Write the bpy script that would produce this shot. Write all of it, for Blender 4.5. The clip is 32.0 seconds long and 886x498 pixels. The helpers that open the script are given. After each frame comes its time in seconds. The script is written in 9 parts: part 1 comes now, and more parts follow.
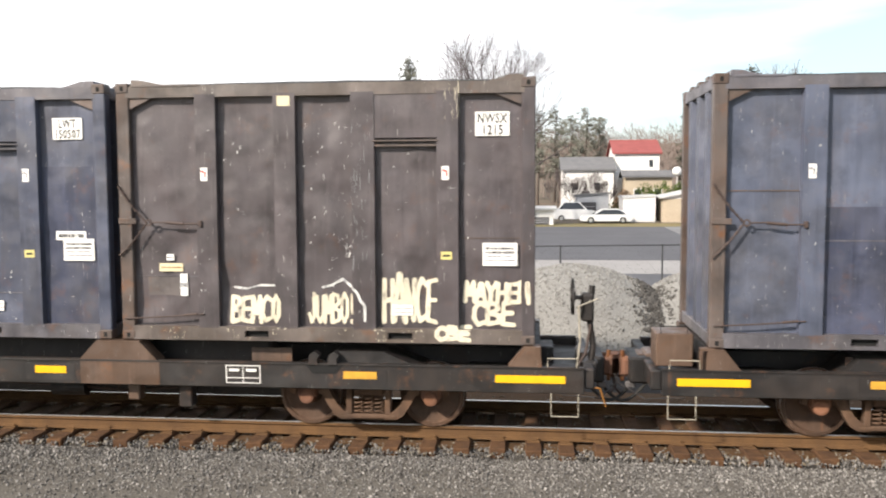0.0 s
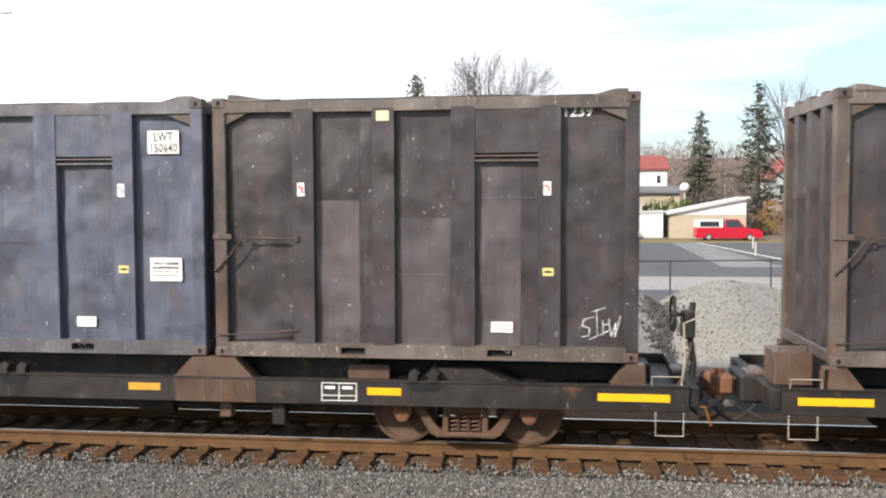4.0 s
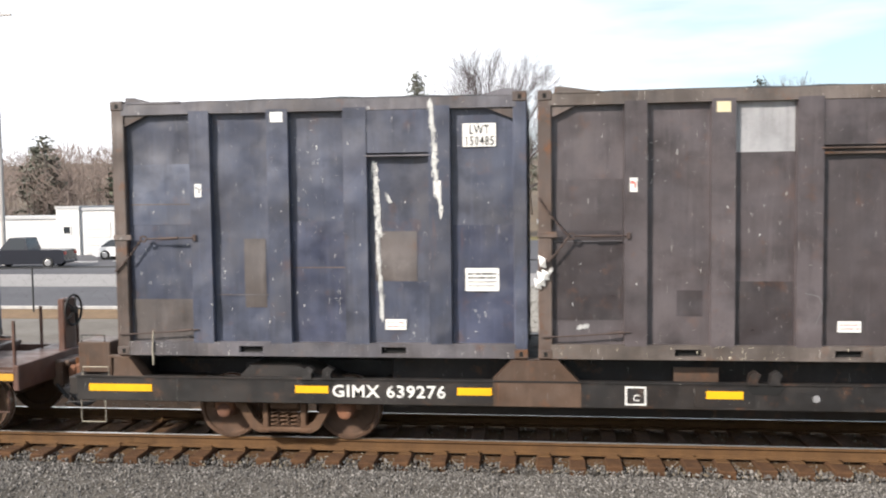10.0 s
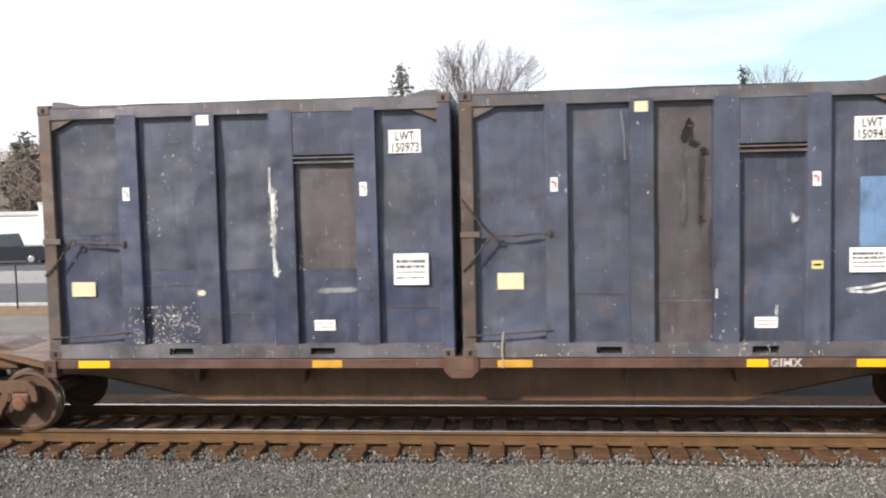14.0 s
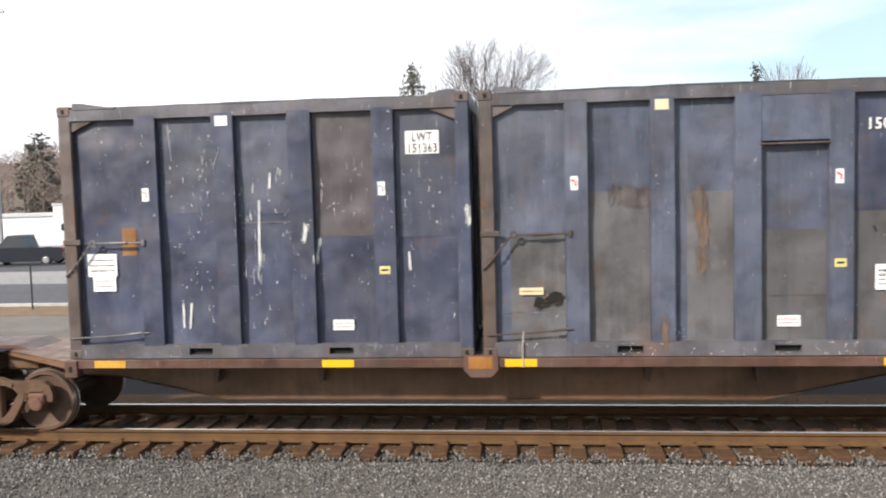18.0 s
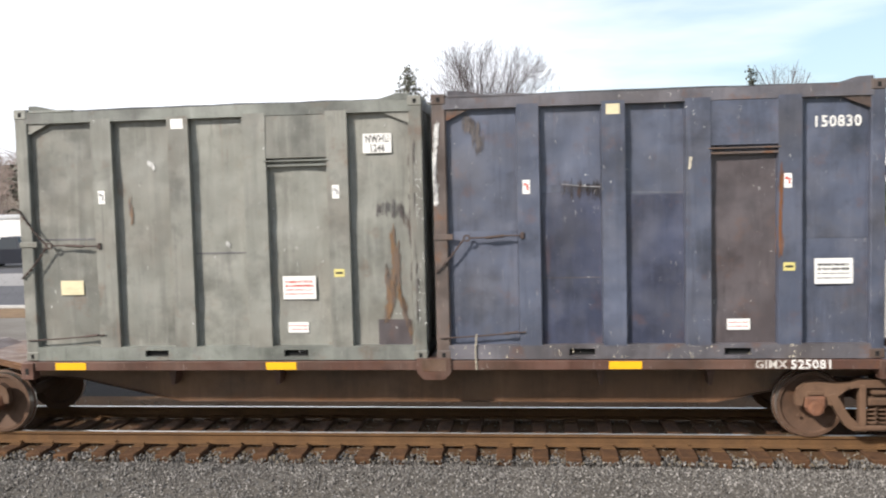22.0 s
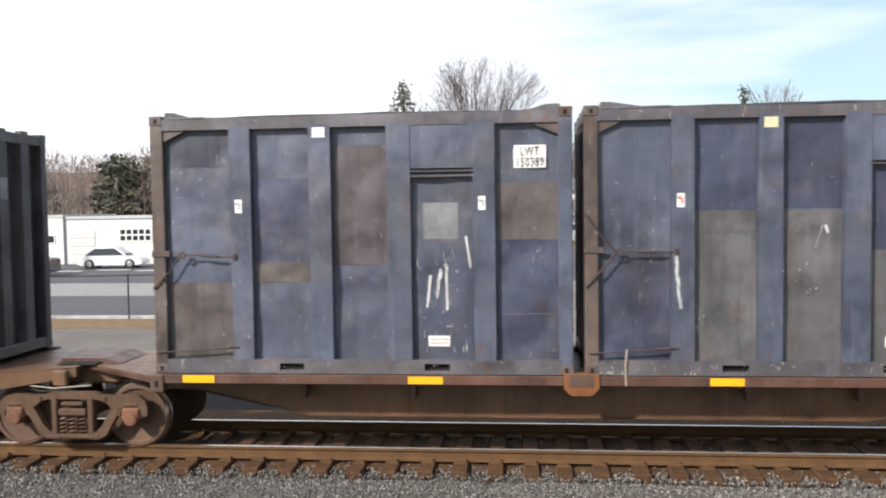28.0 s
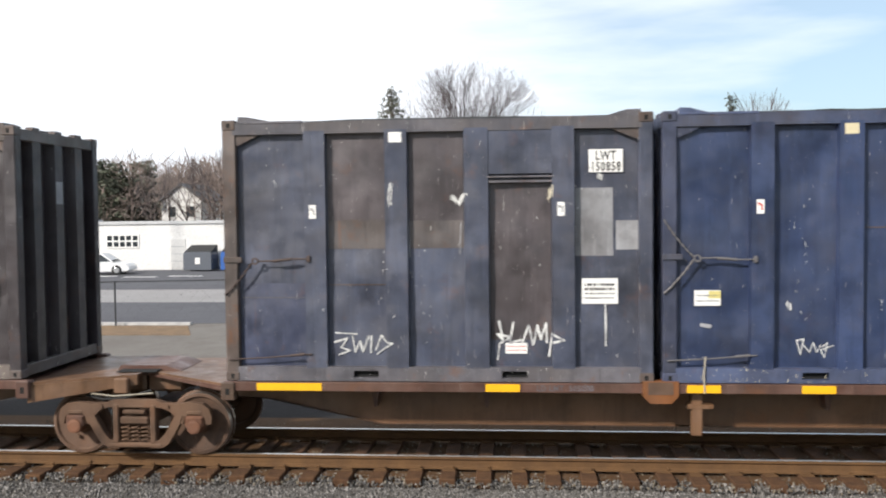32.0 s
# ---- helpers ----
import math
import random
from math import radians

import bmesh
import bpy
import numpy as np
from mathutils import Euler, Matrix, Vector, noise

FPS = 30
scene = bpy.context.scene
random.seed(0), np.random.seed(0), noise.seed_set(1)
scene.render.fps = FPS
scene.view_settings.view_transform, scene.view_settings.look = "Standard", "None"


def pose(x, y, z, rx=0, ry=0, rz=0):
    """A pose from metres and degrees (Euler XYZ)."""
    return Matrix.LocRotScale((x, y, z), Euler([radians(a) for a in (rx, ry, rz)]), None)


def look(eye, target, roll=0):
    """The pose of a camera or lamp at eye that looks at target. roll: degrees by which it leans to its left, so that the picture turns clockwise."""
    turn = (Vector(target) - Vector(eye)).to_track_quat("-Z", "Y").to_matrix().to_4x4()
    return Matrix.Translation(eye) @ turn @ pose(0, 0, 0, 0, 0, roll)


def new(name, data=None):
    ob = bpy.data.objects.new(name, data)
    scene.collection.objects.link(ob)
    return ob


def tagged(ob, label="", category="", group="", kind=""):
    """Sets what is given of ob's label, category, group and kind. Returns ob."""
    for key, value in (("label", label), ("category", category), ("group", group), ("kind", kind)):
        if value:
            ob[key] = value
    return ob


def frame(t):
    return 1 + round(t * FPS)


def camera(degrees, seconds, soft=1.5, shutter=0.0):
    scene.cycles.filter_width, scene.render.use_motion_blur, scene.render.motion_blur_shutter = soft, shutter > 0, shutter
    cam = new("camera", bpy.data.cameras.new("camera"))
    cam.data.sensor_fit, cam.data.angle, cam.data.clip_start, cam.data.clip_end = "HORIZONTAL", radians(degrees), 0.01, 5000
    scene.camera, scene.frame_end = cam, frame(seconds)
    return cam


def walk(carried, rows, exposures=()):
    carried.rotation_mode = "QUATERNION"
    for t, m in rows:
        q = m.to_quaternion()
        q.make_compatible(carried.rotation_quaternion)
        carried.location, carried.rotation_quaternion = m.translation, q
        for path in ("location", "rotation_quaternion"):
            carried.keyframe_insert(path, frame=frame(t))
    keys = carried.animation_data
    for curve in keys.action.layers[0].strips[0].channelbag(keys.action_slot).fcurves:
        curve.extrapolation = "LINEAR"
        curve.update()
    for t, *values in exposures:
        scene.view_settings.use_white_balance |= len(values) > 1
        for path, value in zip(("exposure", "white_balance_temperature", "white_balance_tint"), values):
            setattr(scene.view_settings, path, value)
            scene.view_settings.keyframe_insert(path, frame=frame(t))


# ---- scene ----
# The camera stands on a bank 3.5 m above the rails and is held in the hand.
EYE = Vector((0.0, 0.0, 3.49))
TRACK = 12.99          # distance of the track's centre line
cam = camera(54.66, 32.0, 2.0, 0.1)


def aim(yaw, pitch, roll):
    y, p = radians(yaw), radians(pitch)
    way = Vector((-math.sin(y) * math.cos(p), math.cos(y) * math.cos(p), math.sin(p)))
    return look(EYE, EYE + way * 10, roll)


walk(cam, [(t, aim(*turn)) for t, *turn in (
    (0, 6.09, -4.21, -0.23), (0.5, 6.24, -4.07, -0.24), (1, 6.36, -3.85, -0.14), (1.5, 6.40, -3.31, -0.24),
    (2, 6.20, -3.05, -0.22), (2.5, 6.23, -2.83, -0.31), (3, 6.23, -2.94, -0.20), (3.5, 6.39, -3.07, -0.15),
    (5.5, 6.90, -3.25, -0.40), (6, 6.97, -3.10, -0.39), (6.5, 7.35, -2.91, -0.47), (7, 7.00, -2.71, -0.34),
    (7.5, 6.84, -2.70, -0.45), (8, 6.74, -2.88, -0.63), (8.5, 6.78, -3.05, -0.86), (9, 6.61, -3.26, -0.79),
    (9.5, 6.63, -3.17, -0.55), (10, 6.68, -3.26, -0.67), (10.5, 7.13, -3.07, -1.08), (11, 6.99, -3.31, -1.56),
    (11.5, 6.15, -3.44, -1.03), (12, 5.74, -2.99, -0.87), (12.5, 5.71, -2.61, -0.68), (13, 5.75, -3.02, -0.99),
    (13.5, 5.74, -3.45, -0.93), (14, 5.77, -3.83, -1.28), (14.5, 6.07, -3.96, -1.42), (15, 6.05, -3.95, -1.42),
    (15.5, 6.09, -4.12, -1.34), (17.5, 6.65, -3.73, -1.46), (18, 6.57, -3.85, -1.54), (18.5, 6.57, -3.86, -1.76),
    (19, 6.28, -3.79, -1.65), (19.5, 6.33, -3.78, -1.66), (20, 6.32, -3.78, -1.46), (20.5, 6.15, -3.69, -1.57),
    (21, 6.05, -3.81, -1.47), (21.5, 6.11, -3.71, -1.36), (22, 6.27, -3.70, -1.40), (22.5, 6.60, -3.44, -1.38),
    (23, 6.55, -3.26, -1.35), (23.5, 6.23, -3.11, -1.15), (24, 6.16, -3.04, -1.22), (24.5, 6.20, -3.02, -1.10),
    (25, 6.43, -3.32, -1.07), (25.5, 6.17, -3.19, -0.99), (27.5, 5.87, -2.79, -0.67), (28, 5.77, -2.73, -0.79),
    (28.5, 5.71, -2.65, -0.72), (29, 5.63, -2.49, -0.71), (29.5, 5.44, -2.57, -0.85), (30, 5.35, -2.53, -0.75),
    (30.5, 5.36, -2.71, -0.71), (31, 5.29, -2.81, -0.77), (31.5, 5.26, -2.45, -0.78), (32, 5.00, -2.28, -0.66))],
    exposures=[(0.0, 0.84, 6750, 12), (2.0, 0.74, 6520, 12), (9.0, 0.73, 6560, 12), (14.0, 0.66, 6470, 12), (21.0, 0.65, 6450, 12), (23.0, 0.48, 6430, 12), (25.0, 0.58, 6420, 12), (28.0, 0.56, 6400, 12), (32.0, 0.44, 6370, 11)])


def travelled(t):
    """Metres that the train has gone to the right at t seconds."""
    return 6.927 * t + 0.02194 * t * t - 0.0000406 * t ** 3


# ---- light ----
SUN_UP, SUN_AZ = radians(34), radians(222)   # from behind the camera, to the left
world = bpy.data.worlds.new("sky")
scene.world = world
world.use_nodes = True
wn, wl = world.node_tree.nodes, world.node_tree.links
wn.clear()
w_out = wn.new("ShaderNodeOutputWorld")
w_bg = wn.new("ShaderNodeBackground")
w_sky = wn.new("ShaderNodeTexSky")
w_sky.sky_type, w_sky.sun_disc = "NISHITA", False
w_sky.sun_elevation, w_sky.sun_rotation = SUN_UP, SUN_AZ
w_sky.air_density, w_sky.dust_density = 1.0, 2.0
w_co = wn.new("ShaderNodeTexCoord")
w_map = wn.new("ShaderNodeMapping")
w_map.inputs["Scale"].default_value = (1.3, 1.3, 7.0)
w_noise = wn.new("ShaderNodeTexNoise")
w_noise.inputs["Scale"].default_value, w_noise.inputs["Detail"].default_value = 1.6, 7.0
w_sep = wn.new("ShaderNodeSeparateXYZ")
w_veil = wn.new("ShaderNodeMath")
w_veil.operation = "MULTIPLY_ADD"
w_veil.inputs[1].default_value, w_veil.inputs[2].default_value = -0.62, 0.04
w_add = wn.new("ShaderNodeMath")
w_ramp = wn.new("ShaderNodeValToRGB")
w_ramp.color_ramp.elements[0].color = (0.30, 0.30, 0.30, 1)
w_ramp.color_ramp.elements[0].position, w_ramp.color_ramp.elements[1].position = 0.38, 0.66
w_mix = wn.new("ShaderNodeMixRGB")
w_mix.inputs["Color2"].default_value = (15.6, 16.2, 17.0, 1)
wl.new(w_co.outputs["Generated"], w_map.inputs["Vector"])
wl.new(w_map.outputs["Vector"], w_noise.inputs["Vector"])
wl.new(w_co.outputs["Generated"], w_sep.inputs["Vector"])
wl.new(w_sep.outputs["X"], w_veil.inputs[0])
wl.new(w_noise.outputs["Fac"], w_add.inputs[0])
wl.new(w_veil.outputs["Value"], w_add.inputs[1])
wl.new(w_add.outputs["Value"], w_ramp.inputs["Fac"])
wl.new(w_ramp.outputs["Color"], w_mix.inputs["Fac"])
w_tint = wn.new("ShaderNodeMixRGB")
w_tint.blend_type = "MULTIPLY"
w_tint.inputs["Fac"].default_value, w_tint.inputs["Color2"].default_value = 1.0, (1.45, 1.84, 1.90, 1)
wl.new(w_sky.outputs["Color"], w_tint.inputs["Color1"])
wl.new(w_tint.outputs["Color"], w_mix.inputs["Color1"])
wl.new(w_mix.outputs["Color"], w_bg.inputs["Color"])
w_bg.inputs["Strength"].default_value = 0.056
wl.new(w_bg.outputs["Background"], w_out.inputs["Surface"])

sun = new("sun", bpy.data.lights.new("sun", "SUN"))
sun.data.energy, sun.data.angle, sun.data.color = 4.1, radians(3.0), (1.0, 0.93, 0.83)
sun_way = Vector((math.sin(SUN_AZ) * math.cos(SUN_UP), math.cos(SUN_AZ) * math.cos(SUN_UP), math.sin(SUN_UP)))
sun.matrix_world = look(sun_way * 50, (0, 0, 0))


# ---- materials ----
def nodes_of(name):
    m = bpy.data.materials.new(name)
    m.use_nodes = True
    n, l = m.node_tree.nodes, m.node_tree.links
    return m, n, l, n["Principled BSDF"]


def noise_node(n, l, vec, scale, detail=4.0, rough=0.55):
    t = n.new("ShaderNodeTexNoise")
    t.inputs["Scale"].default_value, t.inputs["Detail"].default_value, t.inputs["Roughness"].default_value = scale, detail, rough
    l.new(vec, t.inputs["Vector"])
    return t.outputs["Fac"]


def band(n, l, value, lo, hi, top=1.0):
    r = n.new("ShaderNodeMapRange")
    r.inputs["From Min"].default_value, r.inputs["From Max"].default_value = lo, hi
    r.inputs["To Max"].default_value = top
    l.new(value, r.inputs["Value"])
    return r.outputs["Result"]


def blend(n, l, fac, a, b, mode="MIX"):
    m = n.new("ShaderNodeMixRGB")
    m.blend_type = mode
    for socket, v in (("Fac", fac), ("Color1", a), ("Color2", b)):
        if isinstance(v, (int, float)):
            m.inputs[socket].default_value = v
        elif isinstance(v, tuple):
            m.inputs[socket].default_value = (*v[:3], 1)
        else:
            l.new(v, m.inputs[socket])
    return m.outputs["Color"]


def placed(n, l, stretch=(1, 1, 1)):
    """Object coordinates, shifted by a random amount for each object."""
    co, info, mp = n.new("ShaderNodeTexCoord"), n.new("ShaderNodeObjectInfo"), n.new("ShaderNodeMapping")
    mul = n.new("ShaderNodeMath")
    mul.operation, mul.inputs[1].default_value = "MULTIPLY", 61.0
    l.new(info.outputs["Random"], mul.inputs[0])
    l.new(mul.outputs["Value"], mp.inputs["Location"])
    l.new(co.outputs["Object"], mp.inputs["Vector"])
    mp.inputs["Scale"].default_value = stretch
    return mp.outputs["Vector"]


def bumped(n, l, b, height, strength, distance=0.01):
    bump = n.new("ShaderNodeBump")
    bump.inputs["Strength"].default_value, bump.inputs["Distance"].default_value = strength, distance
    l.new(height, bump.inputs["Height"])
    l.new(bump.outputs["Normal"], b.inputs["Normal"])


def paint(name, base, grime=(0.056, 0.049, 0.050), rust=0.25, scrape=0.5, rough=0.40, fade=0.6):
    """Old steel paint: clouded fading, grime, running streaks, upright scratches, chips and rust."""
    m, n, l, b = nodes_of(name)
    v, run, thin, hair = placed(n, l), placed(n, l, (5.0, 5.0, 0.40)), placed(n, l, (24.0, 24.0, 2.2)), placed(n, l, (60.0, 60.0, 4.0))
    drip = placed(n, l, (13.0, 13.0, 0.55))
    big, mid, small = noise_node(n, l, v, 0.9, 7, 0.6), noise_node(n, l, v, 3.6, 7, 0.68), noise_node(n, l, v, 38, 3)
    pale = tuple(min(1, c * 1.75 + 0.010) for c in base)
    deep = tuple(c * 0.30 for c in base)
    info = n.new("ShaderNodeObjectInfo")
    col = blend(n, l, band(n, l, info.outputs["Random"], 0.0, 1.0, 0.8), tuple(c * 0.82 for c in base), tuple(c * 1.16 for c in base))
    col = blend(n, l, band(n, l, noise_node(n, l, v, 0.8, 9, 0.62), 0.46, 0.68, 0.6), col, grime)
    col = blend(n, l, band(n, l, big, 0.47, 0.68, fade * 1.0), col, pale)
    col = blend(n, l, band(n, l, noise_node(n, l, v, 1.4, 8, 0.62), 0.50, 0.28, 0.72), col, deep)
    col = blend(n, l, band(n, l, mid, 0.50, 0.76, 0.45), col, grime)
    col = blend(n, l, band(n, l, noise_node(n, l, v, 7.5, 6, 0.7), 0.56, 0.74, 0.30), col, deep)
    col = blend(n, l, band(n, l, noise_node(n, l, run, 1.0, 5, 0.6), 0.54, 0.74, 0.38), col, deep)
    col = blend(n, l, band(n, l, noise_node(n, l, run, 1.7, 5, 0.65), 0.56, 0.74, 0.32), col, pale)
    col = blend(n, l, band(n, l, noise_node(n, l, drip, 1.0, 6, 0.7), 0.58, 0.72, 0.42), col, deep)
    col = blend(n, l, band(n, l, noise_node(n, l, drip, 1.9, 6, 0.7), 0.61, 0.74, 0.34), col, pale)
    col = blend(n, l, band(n, l, noise_node(n, l, thin, 1.0, 4, 0.65), 0.68, 0.76, 0.6 * scrape), col, (0.34, 0.33, 0.31))
    col = blend(n, l, band(n, l, noise_node(n, l, hair, 1.0, 3, 0.6), 0.69, 0.74, 0.9 * scrape), col, (0.60, 0.58, 0.55))
    col = blend(n, l, band(n, l, noise_node(n, l, v, 17, 3, 0.6), 0.735, 0.75, 1.2 * scrape), col, (0.62, 0.60, 0.55))
    col = blend(n, l, band(n, l, noise_node(n, l, v, 2.3, 8, 0.72), 0.57, 0.68, rust), col, (0.14, 0.058, 0.024))
    col = blend(n, l, band(n, l, noise_node(n, l, placed(n, l, (7.0, 7.0, 0.55)), 1.0, 5, 0.65), 0.66, 0.76, 0.9 * rust), col, (0.17, 0.072, 0.030))
    l.new(col, b.inputs["Base Color"])
    gloss = n.new("ShaderNodeMapRange")
    gloss.inputs["From Min"].default_value, gloss.inputs["From Max"].default_value = 0.3, 0.7
    gloss.inputs["To Min"].default_value, gloss.inputs["To Max"].default_value = rough - 0.12, rough + 0.22
    l.new(mid, gloss.inputs["Value"])
    l.new(gloss.outputs["Result"], b.inputs["Roughness"])
    b.inputs["Specular IOR Level"].default_value = 0.5
    dent, grain = n.new("ShaderNodeBump"), n.new("ShaderNodeBump")
    dent.inputs["Strength"].default_value, dent.inputs["Distance"].default_value = 0.8, 0.10
    grain.inputs["Strength"].default_value, grain.inputs["Distance"].default_value = 0.25, 0.005
    l.new(noise_node(n, l, v, 1.3, 1.9, 0.40), dent.inputs["Height"])
    l.new(small, grain.inputs["Height"])
    l.new(dent.outputs["Normal"], grain.inputs["Normal"])
    l.new(grain.outputs["Normal"], b.inputs["Normal"])
    return m


def worn(name, col, under, lo=0.50, hi=0.60, rough=0.6):
    """Thin spray paint that lets the coat below show through."""
    m, n, l, b = nodes_of(name)
    v = placed(n, l, (1, 1, 0.3))
    c = blend(n, l, band(n, l, noise_node(n, l, v, 11, 6, 0.7), lo, hi, 0.85), col, under)
    c = blend(n, l, band(n, l, noise_node(n, l, v, 2.0, 3), 0.45, 0.7, 0.4), c, tuple(x * 0.6 for x in col))
    l.new(c, b.inputs["Base Color"])
    b.inputs["Roughness"].default_value = rough
    return m


def rough_stuff(name, a, c, scale, rough=0.9, bump=0.4, spots=None, size=0.02):
    """Mineral or organic matter of two tones, with a finer speckle."""
    m, n, l, b = nodes_of(name)
    v = placed(n, l)
    big, small = noise_node(n, l, v, scale, 6, 0.6), noise_node(n, l, v, scale * 14, 4, 0.6)
    col = blend(n, l, band(n, l, big, 0.35, 0.65), a, c)
    col = blend(n, l, band(n, l, small, 0.3, 0.75, 0.55), col, tuple(x * 0.55 for x in a))
    if spots:
        col = blend(n, l, band(n, l, noise_node(n, l, v, scale * 5, 5, 0.7), 0.62, 0.7, 0.8), col, spots)
    l.new(col, b.inputs["Base Color"])
    b.inputs["Roughness"].default_value = rough
    b.inputs["Specular IOR Level"].default_value = 0.25
    bumped(n, l, b, small, bump, size)
    return m


def stones(name, tones):
    """Loose stones, each of its own grey."""
    m, n, l, b = nodes_of(name)
    g = n.new("ShaderNodeNewGeometry")
    r = n.new("ShaderNodeValToRGB")
    r.color_ramp.interpolation = "LINEAR"
    e = r.color_ramp.elements
    e[0].color, e[1].color = (*tones[0], 1), (*tones[-1], 1)
    for i, t in enumerate(tones[1:-1]):
        k = e.new((i + 1) / (len(tones) - 1))
        k.color = (*t, 1)
    l.new(g.outputs["Random Per Island"], r.inputs["Fac"])
    v = placed(n, l)
    col = blend(n, l, band(n, l, noise_node(n, l, v, 60, 3), 0.3, 0.7, 0.35), r.outputs["Color"], (0.10, 0.09, 0.08))
    l.new(col, b.inputs["Base Color"])
    b.inputs["Roughness"].default_value = 0.92
    b.inputs["Specular IOR Level"].default_value = 0.2
    return m


def plain(name, col, rough=0.6, metal=0.0, wear=0.25):
    m, n, l, b = nodes_of(name)
    v = placed(n, l)
    c = blend(n, l, band(n, l, noise_node(n, l, v, 7, 6, 0.65), 0.42, 0.7, wear), col, tuple(x * 0.45 + 0.01 for x in col))
    l.new(c, b.inputs["Base Color"])
    b.inputs["Roughness"].default_value, b.inputs["Metallic"].default_value = rough, metal
    return m


def leaves(name, a, c):
    m, n, l, b = nodes_of(name)
    g = n.new("ShaderNodeNewGeometry")
    l.new(blend(n, l, g.outputs["Random Per Island"], a, c), b.inputs["Base Color"])
    b.inputs["Roughness"].default_value = 0.8
    b.inputs["Specular IOR Level"].default_value = 0.2
    return m


CHARCOAL = paint("charcoal_paint", (0.074, 0.062, 0.066), grime=(0.056, 0.047, 0.049), fade=0.5)
BLACKISH = paint("black_brown_paint", (0.040, 0.033, 0.036), grime=(0.052, 0.043, 0.043), rust=0.3, fade=0.4, rough=0.38)
SLATE = paint("slate_blue_paint", (0.072, 0.083, 0.120), grime=(0.084, 0.079, 0.084))
DUSK = paint("dusky_blue_paint", (0.053, 0.061, 0.092), grime=(0.074, 0.069, 0.074))
PLUM = paint("plum_blue_paint", (0.072, 0.070, 0.106), grime=(0.075, 0.064, 0.064))
NAVY = paint("navy_paint", (0.042, 0.049, 0.084), grime=(0.070, 0.067, 0.074))
BRIGHT_NAVY = paint("bright_navy_paint", (0.025, 0.039, 0.090), grime=(0.040, 0.044, 0.066), rust=0.06, rough=0.40)
DULL_TEAL = paint("dull_teal_paint", (0.042, 0.060, 0.076), grime=(0.075, 0.070, 0.070))
TEAL = paint("teal_paint", (0.020, 0.047, 0.082), grime=(0.035, 0.048, 0.062), rust=0.1)
SAGE = paint("sage_grey_paint", (0.198, 0.199, 0.176), grime=(0.165, 0.150, 0.128), rust=0.35, fade=0.35, scrape=0.25)
PALE_GREY = paint("pale_grey_primer", (0.27, 0.27, 0.28), rust=0.05, scrape=0.1)
SKY_BLUE = paint("light_blue_paint", (0.13, 0.22, 0.36), rust=0.05, scrape=0.1)
RUST = paint("rusted_steel", (0.16, 0.062, 0.022), grime=(0.09, 0.045, 0.02), rust=0.6, scrape=0.1)
OCHRE = paint("ochre_rust_primer", (0.27, 0.115, 0.022), grime=(0.17, 0.075, 0.02), rust=0.3, scrape=0.1)
SANDY = paint("sandy_grey_paint", (0.100, 0.097, 0.100), grime=(0.090, 0.080, 0.076), rust=0.3, scrape=0.2)
TAN = paint("tan_dust_paint", (0.090, 0.078, 0.076), grime=(0.080, 0.063, 0.055), rust=0.4, scrape=0.2)
ASH = paint("ash_grey_paint", (0.086, 0.090, 0.106), grime=(0.092, 0.085, 0.082), rust=0.35)
RAIL_BLUE = paint("rubbed_rail_paint", (0.088, 0.084, 0.096), grime=(0.105, 0.086, 0.076), rust=0.5, scrape=1.5, fade=0.8)
RAIL_GREY = paint("rubbed_grey_rail_paint", (0.100, 0.083, 0.075), grime=(0.12, 0.092, 0.072), rust=0.5, scrape=1.5, fade=0.8)
POST_RUST = paint("rusty_post_paint", (0.086, 0.068, 0.061), grime=(0.115, 0.062, 0.036), rust=0.9, scrape=0.7)
RUST_RUN = worn("dried_rust_run", (0.21, 0.115, 0.048), (0.095, 0.082, 0.080), 0.36, 0.56)
RIB_ORANGE = worn("orange_stained_paint", (0.30, 0.115, 0.065), (0.065, 0.062, 0.075), 0.45, 0.58)
TARP = paint("dark_tarpaulin", (0.035, 0.040, 0.045), rust=0.0, scrape=0.15, rough=0.6)
CAR_BLACK = paint("flatcar_black_paint", (0.012, 0.0105, 0.0105), grime=(0.040, 0.027, 0.020), rust=0.45, scrape=0.4, rough=0.55, fade=0.4)
CAR_BARE = paint("flatcar_worn_patch", (0.100, 0.062, 0.043), grime=(0.045, 0.031, 0.024), rust=0.7, scrape=0.3)
CAR_BROWN = paint("spine_car_oxide_paint", (0.092, 0.045, 0.033), grime=(0.085, 0.062, 0.047), rust=0.5, scrape=0.4)
CAR_DUST = paint("spine_car_dusty_steel", (0.140, 0.075, 0.040), grime=(0.078, 0.045, 0.027), rust=0.45, scrape=0.1)
TRUCK_DUST = paint("truck_brake_dust", (0.105, 0.058, 0.033), grime=(0.055, 0.031, 0.020), rust=0.3, scrape=0.1, rough=0.8)
WHEEL_STEEL = paint("wheel_brown_steel", (0.095, 0.052, 0.031), grime=(0.050, 0.029, 0.019), rust=0.4, scrape=0.05, rough=0.7)
HUB_RUST = paint("bearing_rust", (0.165, 0.070, 0.036), rust=0.5, scrape=0.1, rough=0.8)
TREAD = plain("polished_tread", (0.72, 0.70, 0.67), 0.28, 0.9, 0.2)
RAIL_RUST = rough_stuff("rail_rust", (0.152, 0.082, 0.036), (0.10, 0.055, 0.027), 3.0, 0.85, 0.2)
TIE_WOOD = rough_stuff("sleeper_wood", (0.118, 0.060, 0.029), (0.066, 0.035, 0.020), 5.0, 0.95, 0.6)
